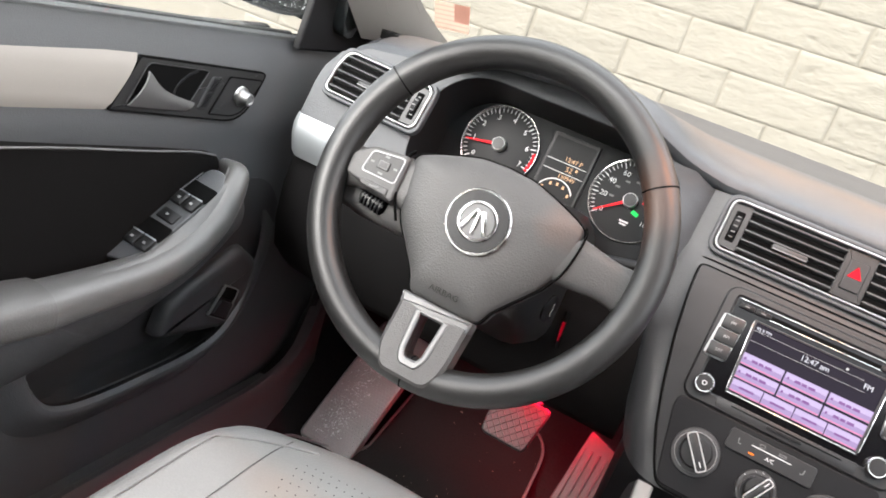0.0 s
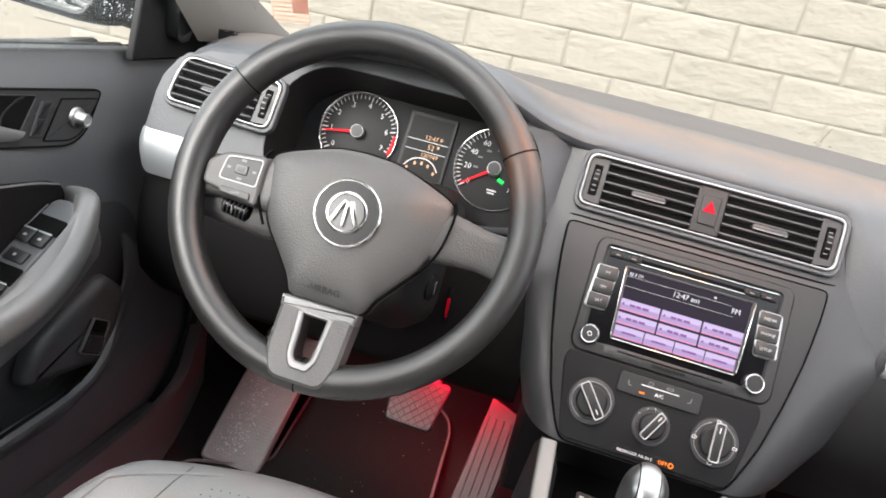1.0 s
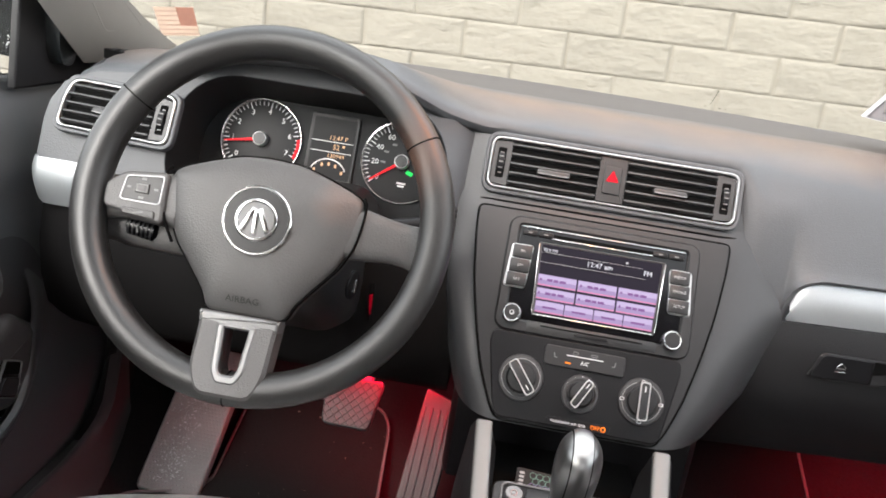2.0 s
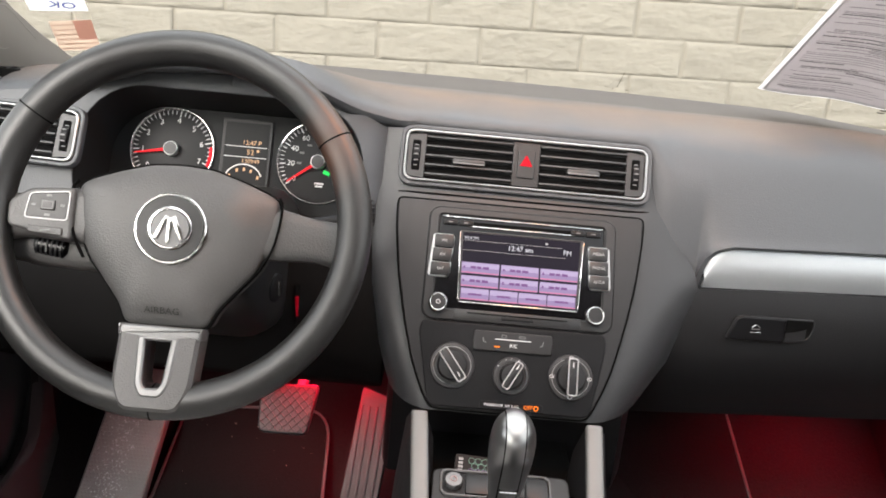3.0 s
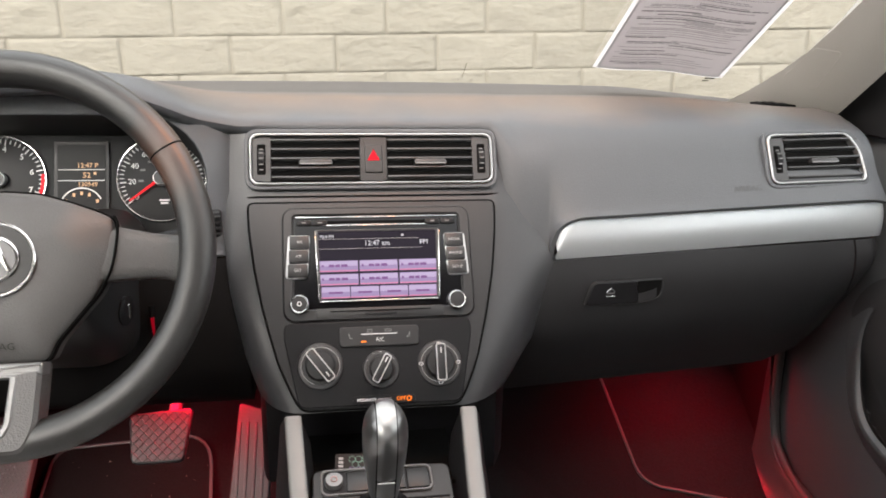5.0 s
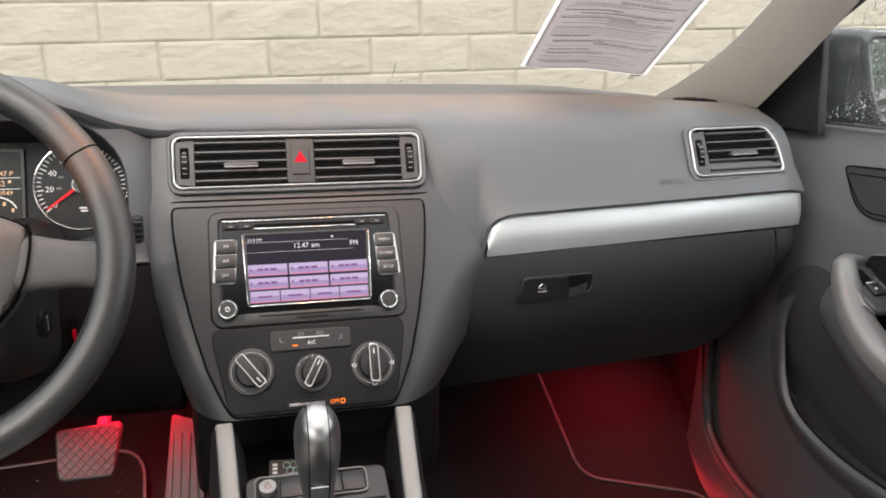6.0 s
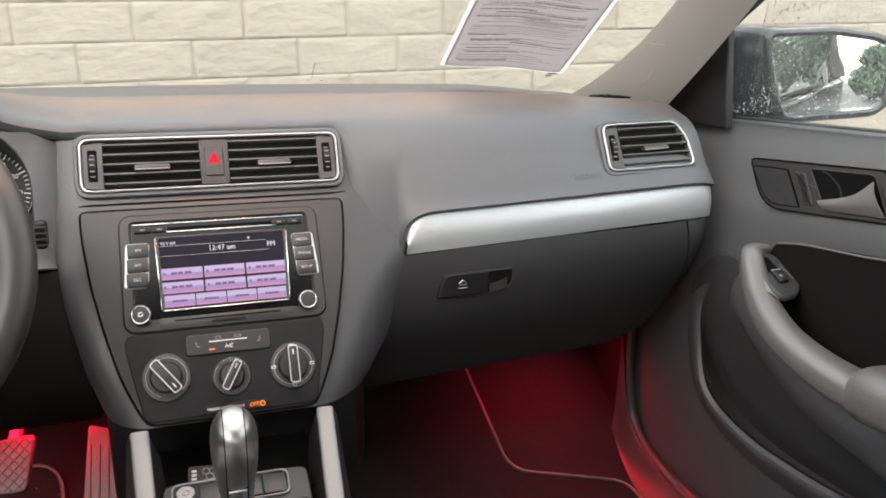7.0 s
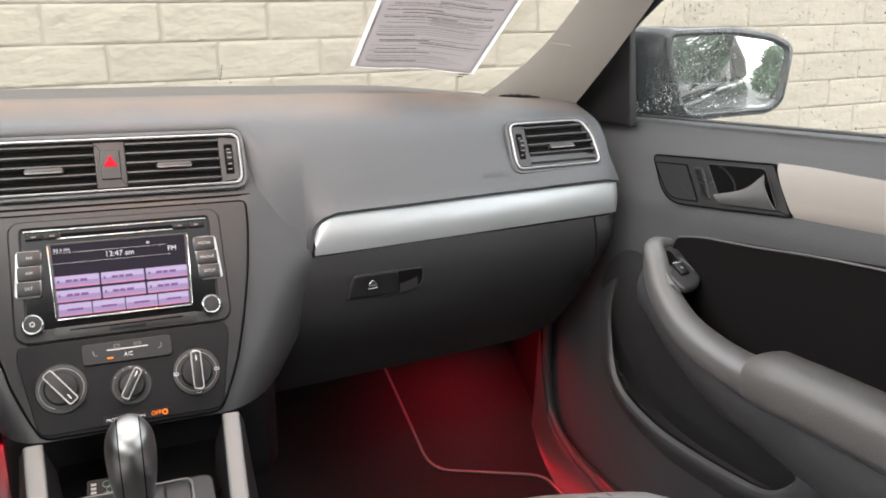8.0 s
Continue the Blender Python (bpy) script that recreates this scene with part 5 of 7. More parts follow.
gp = thing("accelerator_pedal", "tall ribbed accelerator pedal", "pedal", frame_at((-0.168, 0.140, 0.245), (-0.10, -0.86, 0.50)))
gout = rounded([(-0.030, -0.10), (0.024, -0.10), (0.032, 0.090), (-0.020, 0.104)], 0.006)
part("pad", plate(gout, -0.010, 0.003, 0.002), RUBBER, gp)
for k in range(4):
    x = -0.017 + 0.0115 * k
    part("rib", block(0.004, 0.178, 0.002, 0.0008, (x, -0.012, 0.0035)), RUBBER, gp)
fr = thing("foot_rest", "grey metal-faced foot rest with a pimpled wet surface", "foot rest", frame_at((-0.531, 0.205, 0.217), (0.05, -0.62, 0.78), (0, 1, 0.6)))
part("plate", plate(rounded([(-0.048, -0.13), (0.046, -0.13), (0.050, 0.11), (-0.044, 0.11)], 0.012), -0.02, 0.0, 0.004), FOOT, fr)
pim = bmesh.new()
for i in range(16):
    for j in range(40):
        x, y = -0.042 + 0.0055 * (i + 0.5 * (j % 2)), -0.122 + 0.0057 * j
        if x < 0.044:
            vs = [pim.verts.new((x + 0.0019 * math.cos(a), y + 0.0019 * math.sin(a), 0.0)) for a in (0, 1.57, 3.14, 4.71)]
            t = pim.verts.new((x, y, 0.0012))
            for q in range(4):
                pim.faces.new((vs[q], vs[(q + 1) % 4], t))
tagged(part("pimpled_face", pim, FOOT, fr), kind="stuff")


rnd = random.Random(12)
vsl, fsl = [], []
for k in range(1100):
    x, y = rnd.gauss(-0.010, 0.013), rnd.uniform(-0.115, 0.10)
    if abs(x) > 0.040:
        continue
    r = 0.0003 + 0.0010 * rnd.random() ** 4
    i = len(vsl)
    vsl.append((x, y, 0.0006 + r * 0.8))
    vsl += [(x + r * math.cos(j * math.pi / 3), y + r * math.sin(j * math.pi / 3), 0.0002) for j in range(6)]
    fsl += [(i, i + 1 + j, i + 1 + (j + 1) % 6) for j in range(6)]
me = bpy.data.meshes.new("water_bead")
me.from_pydata(vsl, [], fsl)
me.materials.append(BEAD)
me.shade_smooth()
ob = new("water_bead", me)
ob.parent = fr
tagged(ob, kind="stuff")


def floor_mat(label, outline, lift):
    """A mat that follows the floor, with a raised bound edge."""
    th = thing("floor_mat", label, "floor mat", group="floor mats")
    c = Vector((sum(p[0] for p in outline) / len(outline), sum(p[1] for p in outline) / len(outline)))
    rows = []
    for k in range(7):
        q = k / 6
        rows.append([(c.x + (x - c.x) * q, c.y + (y - c.y) * q, blend_floor(c.y + (y - c.y) * q) + lift) for x, y in outline])
    bm = loft(rows[1:], True, True, False)
    part("mat", bm, MAT, th)
    edge = [(x, y, blend_floor(y) + lift + 0.002) for x, y in outline]
    part("binding", sweep(edge, (0.0024, 0.0022), n=8, closed=True), GRIP, th, "raised bound edge")
    return th


floor_mat("dark red-lit carpet mat in the driver's footwell", rounded([(-0.595, -0.35), (-0.20, -0.35), (-0.225, 0.10), (-0.242, 0.315), (-0.476, 0.305), (-0.482, 0.145), (-0.505, 0.118), (-0.590, 0.085)], [0.045, 0.045, 0.045, 0.045, 0.03, 0.02, 0.012, 0.02], 6), 0.012)
floor_mat("dark red-lit carpet mat in the passenger's footwell", rounded([(0.14, -0.35), (0.60, -0.35), (0.62, 0.13), (0.445, 0.20), (0.417, 0.42), (0.11, 0.42)], 0.03, 6), 0.012)


rnd = random.Random(4)
vsl, fsl = [], []
for k in range(90):
    x, y = rnd.uniform(-0.57, -0.24), rnd.uniform(-0.05, 0.30)
    if x < -0.47 and y > 0.09:
        continue
    z = blend_floor(y) + 0.0125
    r = 0.0005 + 0.0016 * rnd.random() ** 4
    i, a0 = len(vsl), rnd.uniform(0, 6.3)
    vsl += [(x + r * (1 + rnd.random()) * math.cos(a0 + j * 1.57), y + r * math.sin(a0 + j * 1.57), z) for j in range(4)] + [(x, y, z + r)]
    fsl += [(i + j, i + (j + 1) % 4, i + 4) for j in range(4)]
me = bpy.data.meshes.new("crumbs")
me.from_pydata(vsl, [], fsl)
me.materials.append(mat("crumb", (0.30, 0.25, 0.20), 0.8))
tagged(new("crumbs", me), "pale crumbs and grit scattered on the driver's mat", "crumbs", kind="stuff")


# ---- doors ----
def smoothloop(pts):
    """A closed outline smoothed lightly and turned counterclockwise."""
    out = rounded(pts, 0.004, 3)
    area = sum(out[i - 1][0] * out[i][1] - out[i][0] * out[i - 1][1] for i in range(len(out)))
    return out if area > 0 else out[::-1]


def door(s, xd, dy, dz, label, switches):
    """A front door with its trim. Local axes: X inwards from the door's skin, Y forwards, Z up."""
    th = thing("front_door", label, "car door", T(s * xd, dy, dz), group="front doors", kind="structure")

    def P(name, bm, material, parent=None, lab="", facing=None):
        bmesh.ops.transform(bm, matrix=Matrix.Diagonal((-s, 1, 1, 1)), verts=bm.verts[:])
        return part(name, bm, material, parent or th, lab, facing=facing)

    def lean(z):
        """The upper part of the trim leans outwards."""
        return -0.30 * max(0.0, z - 0.625) - 1.2 * max(0.0, z - 0.68) ** 1.5

    def tilt(bm):
        """Leans a piece of trim; small flat pieces stay flat."""
        zs_ = [v.co.z for v in bm.verts]
        flat = min(zs_) > 0.62
        for v in bm.verts:
            v.co.x += lean(0.64) + (v.co.z - 0.64) * (lean(0.695) - lean(0.64)) / 0.055 if flat else lean(v.co.z)

    def yz(outline, d0, d1, edge=0.002):
        bm = plate([(y, z) for y, z in outline], d0, d1, edge)
        bmesh.ops.transform(bm, matrix=Matrix(((0, 0, 1, 0), (1, 0, 0, 0), (0, 1, 0, 0), (0, 0, 0, 1))), verts=bm.verts[:])
        tilt(bm)
        return bm

    def yzring(o, i, d0, d1, edge=0.001):
        bm = ring(o, i, d0, d1, edge)
        bmesh.ops.transform(bm, matrix=Matrix(((0, 0, 1, 0), (1, 0, 0, 0), (0, 1, 0, 0), (0, 0, 0, 1))), verts=bm.verts[:])
        tilt(bm)
        return bm

    # shell, curved in section: swells at the waist, draws in below
    def depth(z):
        return lerp(z, [0.08, 0.16, 0.30, 0.42, 0.52, 0.60, 0.625], [0.0, 0.006, 0.012, 0.012, 0.006, 0.0, 0.0]) + lean(z)

    def belt(y):
        return lerp(y, [-1.0, -0.35, 0.10, 0.20], [0.757, 0.740, 0.724, 0.720])

    # outline of the map pocket: the lip below, the underside of the armrest above
    if s > 0:
        lip_o = [(0.078, 0.440), (0.068, 0.408), (0.051, 0.372), (0.012, 0.331), (-0.069, 0.311), (-0.151, 0.311), (-0.223, 0.317), (-0.276, 0.326), (-0.306, 0.348)]
    else:
        lip_o = [(0.080, 0.430), (0.070, 0.400), (0.057, 0.368), (0.033, 0.332), (0.008, 0.309), (-0.037, 0.294), (-0.118, 0.290), (-0.196, 0.290), (-0.256, 0.299), (-0.292, 0.322)]
    top_o = [(-0.318, 0.372), (-0.290, 0.384), (-0.250, 0.389), (-0.201, 0.394), (-0.151, 0.409), (-0.096, 0.437), (-0.043, 0.474), (0.010, 0.514), (0.046, 0.508), (0.074, 0.474)]
    wrap = lip_o + top_o
    pocket = [tuple(p) for p in smoothpath(wrap[-2:] + wrap + wrap[:2], 4)][8:8 + 4 * len(wrap)][::-1]

    def in_pocket(y, z):
        hit = False
        for (y0, z0), (y1, z1) in zip(pocket, pocket[1:] + pocket[:1]):
            if (z0 > z) != (z1 > z) and y < y0 + (y1 - y0) * (z - z0) / (z1 - z0):
                hit = not hit
        return hit

    rows = []
    for y in list(np.linspace(-1.0, -0.36, 8)) + list(np.linspace(-0.34, 0.14, 33)) + [0.17, 0.20, 0.23, 0.255, 0.272, 0.28]:
        zb = lerp(y, [-1.0, -0.1, 0.03, 0.10, 0.17, 0.22, 0.255, 0.272, 0.28], [0.115, 0.115, 0.12, 0.135, 0.155, 0.18, 0.215, 0.26, 0.32])
        row = []
        for q in np.linspace(0, 1, 44):
            z = zb + (belt(y) - zb) * q
            zz = 0.10 + (0.732 - 0.10) * (z - 0.10) / (belt(y) - 0.10)
            row.append((depth(zz), y, z))
        for a in (25, 50, 75, 90):
            row.append((depth(0.728) - 0.008 * math.sin(radians(a)), y, belt(y) + 0.006 * math.sin(radians(a))))
        row.append((-0.060, y, belt(y) + 0.002))
        rows.append(row)
    bm = bmesh.new()
    vs = [[bm.verts.new(p) for p in row] for row in rows]
    fs = [bm.faces.new((vs[j][i], vs[j][i + 1], vs[j + 1][i + 1], vs[j + 1][i])) for j in range(len(vs) - 1) for i in range(len(vs[0]) - 1)
          if not any(in_pocket(v.co.y, v.co.z) for v in (vs[j][i], vs[j][i + 1], vs[j + 1][i + 1], vs[j + 1][i]))]
    bmesh.ops.delete(bm, geom=[v for v in bm.verts if not v.link_faces], context="VERTS")
    bmesh.ops.recalc_face_normals(bm, faces=fs)
    bmesh.ops.solidify(bm, geom=fs, thickness=0.004)
    P("shell", bm, DOORP)
    # handle bezel and beige strip
    bez = rounded([(-0.024, 0.6265), (-0.238, 0.649), (-0.186, 0.7025), (0.036, 0.6855)][::-1], [0.014, 0.004, 0.004, 0.036], 6)
    P("bezel", yz(bez, -0.01, 0.004, 0.002), FASCIA)
    P("bezel_edge", yzring(bez, inset(bez, 0.0020), 0.0, 0.0050, 0.0006), SEAM)
    rows = []
    for v in np.linspace(0, 1, 9):
        ya, za = -0.2395 + 0.052 * v, 0.6495 + 0.054 * v
        zr = 0.690 + 0.048 * v
        crown = 0.0050 + 0.0012 * math.sin(math.pi * v) - 0.003 * (v in (0.0, 1.0))
        rows.append([(crown + lean(za + (zr - za) * q), ya + (-1.0 - ya) * q, za + (zr - za) * q) for q in np.linspace(0, 1, 14)])
    P("strip", sheet(rows, 0.004), BEIGE, None, "beige trim strip")
    hole = rounded([(-0.1265, 0.6435), (-0.216, 0.6525), (-0.176, 0.696), (-0.078, 0.688)][::-1], 0.007, 4)
    # flat black plate: the shade of the handle hollow given as colour
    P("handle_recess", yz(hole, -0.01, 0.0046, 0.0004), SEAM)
    P("recess_edge", yzring(hole, inset(hole, 0.0012), 0.003, 0.0058, 0.0005), FASCIA)
    # curve added to stand for the highlight inside the handle hollow
    P("recess_rib", sweep([(0.0052 + lean(z), y, z) for y, z in smoothpath([(-0.146, 0.658), (-0.137, 0.672), (-0.118, 0.683), (-0.100, 0.688)], 5)], (0.0018, 0.0006), up=(1, 0, 0), n=8), BLACK)
    low_e = smoothpath([(-0.1255, 0.6450), (-0.165, 0.6490), (-0.2125, 0.6535)], 6)
    top_e = smoothpath([(-0.1135, 0.6545), (-0.150, 0.6650), (-0.170, 0.6745), (-0.1855, 0.6900)], 4)
    rows = []
    for i in range(13):
        u = i / 12
        b0, t0 = low_e[min(len(low_e) - 1, int(round(u * (len(low_e) - 1))))], top_e[int(round(u * (len(top_e) - 1)))]
        row = []
        for v in np.linspace(0, 1, 8):
            y, z = b0[0] + (t0[0] - b0[0]) * v, b0[1] + (t0[1] - b0[1]) * v
            row.append((0.0055 + 0.011 * math.sin(math.pi * (0.06 + 0.62 * v)) * (0.45 + 0.55 * u) + lean(z), y, z))
        rows.append(row)
    P("door_handle", sheet(rows, 0.0022), SPOKE, None, "silver inner door handle")
    P("lock_switch", yz(rounded([(-0.088, 0.6440), (-0.106, 0.6460), (-0.074, 0.6815), (-0.055, 0.6800)][::-1], 0.004), 0.0, 0.0058, 0.001), FASCIA)
    P("lock_key", yz(rounded([(-0.0900, 0.6480), (-0.1015, 0.6490), (-0.0880, 0.6640), (-0.0765, 0.6630)][::-1], 0.002), 0.005, 0.0070, 0.0008), BLACK)
    P("lock_key", yz(rounded([(-0.0755, 0.6645), (-0.0870, 0.6655), (-0.0735, 0.6795), (-0.0615, 0.6785)][::-1], 0.002), 0.005, 0.0070, 0.0008), BLACK)
    tw = rounded([(-0.029, 0.6335), (-0.0865, 0.6395), (-0.042, 0.6815), (0.0255, 0.6765)][::-1], [0.010, 0.004, 0.004, 0.024], 5)
    P("panel_cover", yz(tw, 0.0, 0.0052, 0.0012), FASCIA)
    P("cover_edge", yzring(tw, inset(tw, 0.0014), 0.004, 0.0058, 0.0004), SEAM)
    if switches > 2:
        kn = revolve([(0.0130, 0.0), (0.0125, 0.0035), (0.0095, 0.0045), (0.0085, 0.006), (0.0082, 0.0145), (0.0072, 0.0165), (0.0058, 0.0165), (0.0050, 0.0155), (0.0, 0.0155)], 24)
        bmesh.ops.transform(kn, matrix=Matrix.Translation((-0.005, -0.026, 0.6590)) @ Matrix(((0, 0, 1, 0), (1, 0, 0, 0), (0, 1, 0, 0), (0, 0, 0, 1))), verts=kn.verts[:])
        P("mirror_knob", kn, KNOB, None, "small chrome mirror adjuster knob")
    # dark insert above the armrest
    ins = rounded([(-0.06, 0.50), (-0.30, 0.40), (-1.0, 0.36), (-1.0, 0.655), (-0.367, 0.627), (-0.16, 0.603), (-0.06, 0.590)][::-1], [0.02, 0.02, 0.01, 0.01, 0.02, 0.03, 0.03], 5)
    P("insert", yz(ins, 0.0, 0.0150, 0.003), DOORD, None, "black fabric insert")
    line = smoothpath([(0.0165, -0.075, 0.592), (0.0165, -0.12, 0.601), (0.0165, -0.2, 0.609), (0.0165, -0.367, 0.627), (0.0165, -0.7, 0.645), (0.0165, -1.0, 0.656)], 5)
    P("insert_piping", sweep(line, (0.0012, 0.0012), n=6), SATIN)
    # grab handle that runs down into the armrest pad
    gp_ = [(0.012, -0.049, 0.574), (0.042, -0.060, 0.575), (0.055, -0.078, 0.562), (0.061, -0.106, 0.530), (0.063, -0.155, 0.498), (0.058, -0.215, 0.480), (0.052, -0.268 - 0.05 * (s < 0), 0.474), (0.050, -0.282 - 0.055 * (s < 0), 0.473)]
    gpath = smoothpath(gp_, 5)
    nn = len(gpath)
    gs = [(0.0095 + 0.003 * min(1, i / 6) + 0.0205 * (i / nn) ** 1.6, 0.0095 + 0.0075 * min(1, i / 8) + 0.006 * (i / nn) ** 2) for i in range(nn)]
    P("grab_handle", sweep(gpath, gs, n=20, power=2.6), GRIP, None, "grey moulded grab handle")
    ap = [(0.050, -0.2815 - 0.055 * (s < 0), 0.4735), (0.046, -0.35 - 0.03 * (s < 0), 0.475), (0.042, -0.5, 0.475), (0.040, -0.7, 0.476), (0.038, -0.9, 0.478)]
    apath = smoothpath(ap, 5)
    if s > 0:
        apath = [p + Vector((-0.002, 0.012 if i < 2 else 0.0, 0.006)) for i, p in enumerate(apath)]
    aw = [(0.0335, 0.0236) if s < 0 else (0.0385 - 0.004 * (i == 0), 0.0315 - 0.005 * (i == 0)) for i in range(len(apath))]
    P("armrest", sweep(apath, aw, n=20, power=2.6), ARM, None, "padded leather armrest")
    seam = [(p.x - 0.93 * g[0], p.y, p.z + 0.45 * g[1]) for p, g in zip(gpath, gs)][2:]
    P("handle_seam", sweep(seam, (0.0009, 0.0009), n=6), SEAM)
    # moulded underside of handle and armrest, down to the edge of the pocket
    edge_y = [-1.0, -0.45, -0.33, -0.250, -0.201, -0.151, -0.096, -0.043, 0.012]
    edge_z = [0.352, 0.368, 0.376, 0.389, 0.394, 0.409, 0.437, 0.472, 0.508]
    rows = []
    spine = gpath + [p for p in apath if p.y < gpath[-1].y - 0.01]
    for i, p in enumerate(spine):
        ye = lerp(p.y, [-0.9, -0.45, -0.282 - 0.055 * (s < 0), -0.215, -0.155, -0.106, -0.078, -0.045], [-0.9, -0.43, -0.235, -0.160, -0.098, -0.050, -0.018, 0.012])
        hw_ = gs[i][0] if i < nn else 0.0335
        pa = Vector((p.x + 0.55 * hw_, p.y, p.z - 0.012))
        pc = Vector((0.034 - 0.026 * (1 - min(1.0, i / 10)), ye, lerp(ye, edge_y, edge_z)))
        row = []
        for t in np.linspace(0, 1, 9):
            q = pa.lerp(pc, t)
            q.x += 0.008 * math.sin(math.pi * t) * min(1.0, 0.25 + i / 10)
            row.append(q)
        row += [pc + Vector((-0.004, 0.001, -0.003)), pc + Vector((-0.018, 0.004, -0.002))]
        rows.append(row)
    P("handle_skirt", sheet(rows, 0.003), DOORP)
    rows = [[(0.012 + 0.030 * q, y, 0.470 + 0.016 * q + 0.004 * (s > 0)) for q in (0.0, 0.15, 0.5, 0.85, 1.0)] for y in np.linspace(-0.288 - 0.05 * (s < 0), -0.95, 6)]
    P("armrest_shelf", sheet(rows, 0.004), DOORP)
    # switch panel between handle and insert
    if switches > 2:
        sf, ln = frame_at((0.034, -0.1515, 0.5305), (0.0, -0.56, 0.83), (0.05, 0.83, 0.56)), 0.172
        spots = [(-0.010, 0.034), (0.009, 0.034), (-0.010, -0.038), (0.009, -0.038)]
    else:
        sf, ln = frame_at((0.036, -0.0985, 0.5565), (0.02, -0.46, 0.89), (0.04, 0.89, 0.46)) @ Matrix.Diagonal((0.85, 1.1, 0.9, 1)), 0.060
        spots = [(-0.002, 0.006)]
    if switches > 2:
        base = plate(rounded([(-0.024, -ln / 2), (0.020, -ln / 2 + 0.012), (0.019, ln / 2 - 0.020), (0.004, ln / 2), (-0.018, ln / 2 - 0.004)], 0.010, 5), -0.012, 0.002, 0.0025)
        bmesh.ops.transform(base, matrix=sf, verts=base.verts[:])
    else:
        base = plate(rounded([(-0.033, -0.016), (-0.010, -0.034), (0.022, -0.036), (0.026, 0.030), (0.0, 0.040), (-0.028, 0.034)], 0.013, 5), -0.006, 0.002, 0.0035)
        bmesh.ops.transform(base, matrix=sf, verts=base.verts[:])
    pnl = P("switch_panel", base, DOORP if switches > 2 else HOUSE)

    rows = []
    for k in np.linspace(0, 1, 15):
        if switches > 2:
            e0 = sf @ Vector((0.004 + 0.013 * min(1.0, 4 * k), 0.082 - 0.150 * k, -0.0005))
        else:
            e0 = sf @ Vector((0.006 + 0.018 * min(1.0, 4 * k), 0.036 - 0.070 * k, -0.0005))
        g = (1.5 + (nn - 8) * k) if switches > 2 else (1.5 + 14 * k)
        i0, fr_ = int(g), g - int(g)
        p = gpath[i0].lerp(gpath[i0 + 1], fr_)
        h0 = p + Vector((0.25 * gs[i0][0], 0, 0.93 * gs[i0][1]))
        rows.append([e0.lerp(h0, q) + Vector((0, 0, 0.003 * math.sin(math.pi * q))) for q in np.linspace(0, 1, 7)])
    P("handle_pad", sheet(rows, 0.002), GRIP)

    def on_panel(name, bm, material):
        bmesh.ops.transform(bm, matrix=sf, verts=bm.verts[:])
        P(name, bm, material, pnl)

    for yw in sorted({y for _, y in spots}):
        ww = 0.039 if switches > 2 else 0.0215
        on_panel("switch_well", plate(rrect(ww, 0.024, 0.003, cx=-0.0005, cy=yw + 0.0105), 0.0, 0.0024, 0.0002), SEAM)
    for x, y in spots:
        on_panel("window_switch", block(0.0175, 0.019, 0.006, 0.002, (x, y - 0.010, 0.0035)), FASCIA)
        on_panel("switch_edge", block(0.0170, 0.0020, 0.0012, 0.0005, (x, y - 0.0014, 0.0064)), SILVER)
        on_panel("switch_mark", block(0.0040, 0.0030, 0.0003, 0, (x, y - 0.011, 0.0067)), DIM_PRINT)
    if switches > 2:
        on_panel("lock_switch", block(0.026, 0.016, 0.004, 0.002, (-0.001, -0.003, 0.003)), FASCIA)
        on_panel("switch_mark", block(0.0035, 0.003, 0.0003, 0, (-0.003, -0.003, 0.0052)), DIM_PRINT)
    on_panel("panel_edge", sweep([(-0.0225, -ln / 2 + 0.02, 0.0024), (-0.0215, 0.0, 0.0026), (-0.0190, ln / 2 - 0.016, 0.0024)], (0.0008, 0.0008), n=6), SATIN)
    # map pocket: a rounded rim that falls away into a bowl
    def lip_x(y, z):
        back = min(1.0, max(0.0, (0.09 - y) / 0.06))
        return depth(z) + 0.001 + 0.018 * back * back * (3 - 2 * back) * min(1.0, max(0.0, (0.51 - z) / 0.08))

    def bowl_x(z):
        return lerp(z, [0.29, 0.34, 0.42, 0.50], [-0.018, -0.010, 0.003, 0.011])

    rim, bowl = [], []
    for d, k in ((0.050, 0.0), (0.036, 0.22), (0.024, 0.55), (0.014, 0.82), (0.007, 0.96), (0.002, 1.0), (-0.001, 0.97), (-0.003, 0.85), (-0.005, 0.70)):
        rim.append([((depth(z2) - 0.003) * (1 - k) + lip_x(y, z) * k, y2, z2) for (y, z), (y2, z2) in zip(pocket, inset(pocket, -d))])
    for d, k in ((0.0048, 0.72), (-0.006, 0.62), (-0.022, 0.45), (-0.031, 0.22), (-0.031, 0.0), (-0.018, -0.15), (0.0, -0.10), (0.012, 0.0)):
        bowl.append([(bowl_x(z2) * (1 - k) + lip_x(y, z) * k, y2, z2) for (y, z), (y2, z2) in zip(pocket, inset(pocket, d))])
    inner = inset(pocket, 0.014)
    cy, cz = -0.10, 0.385
    for q in (0.85, 0.65, 0.4, 0.15):
        bowl.append([(bowl_x(cz + (z - cz) * q), cy + (y - cy) * q, cz + (z - cz) * q) for y, z in inner])
    P("pocket_rim", loft(rim), DOORP)
    P("pocket", loft(bowl, True, False, True), POCKET_SHADE, None, "dark moulded map pocket, shade painted into its colour")
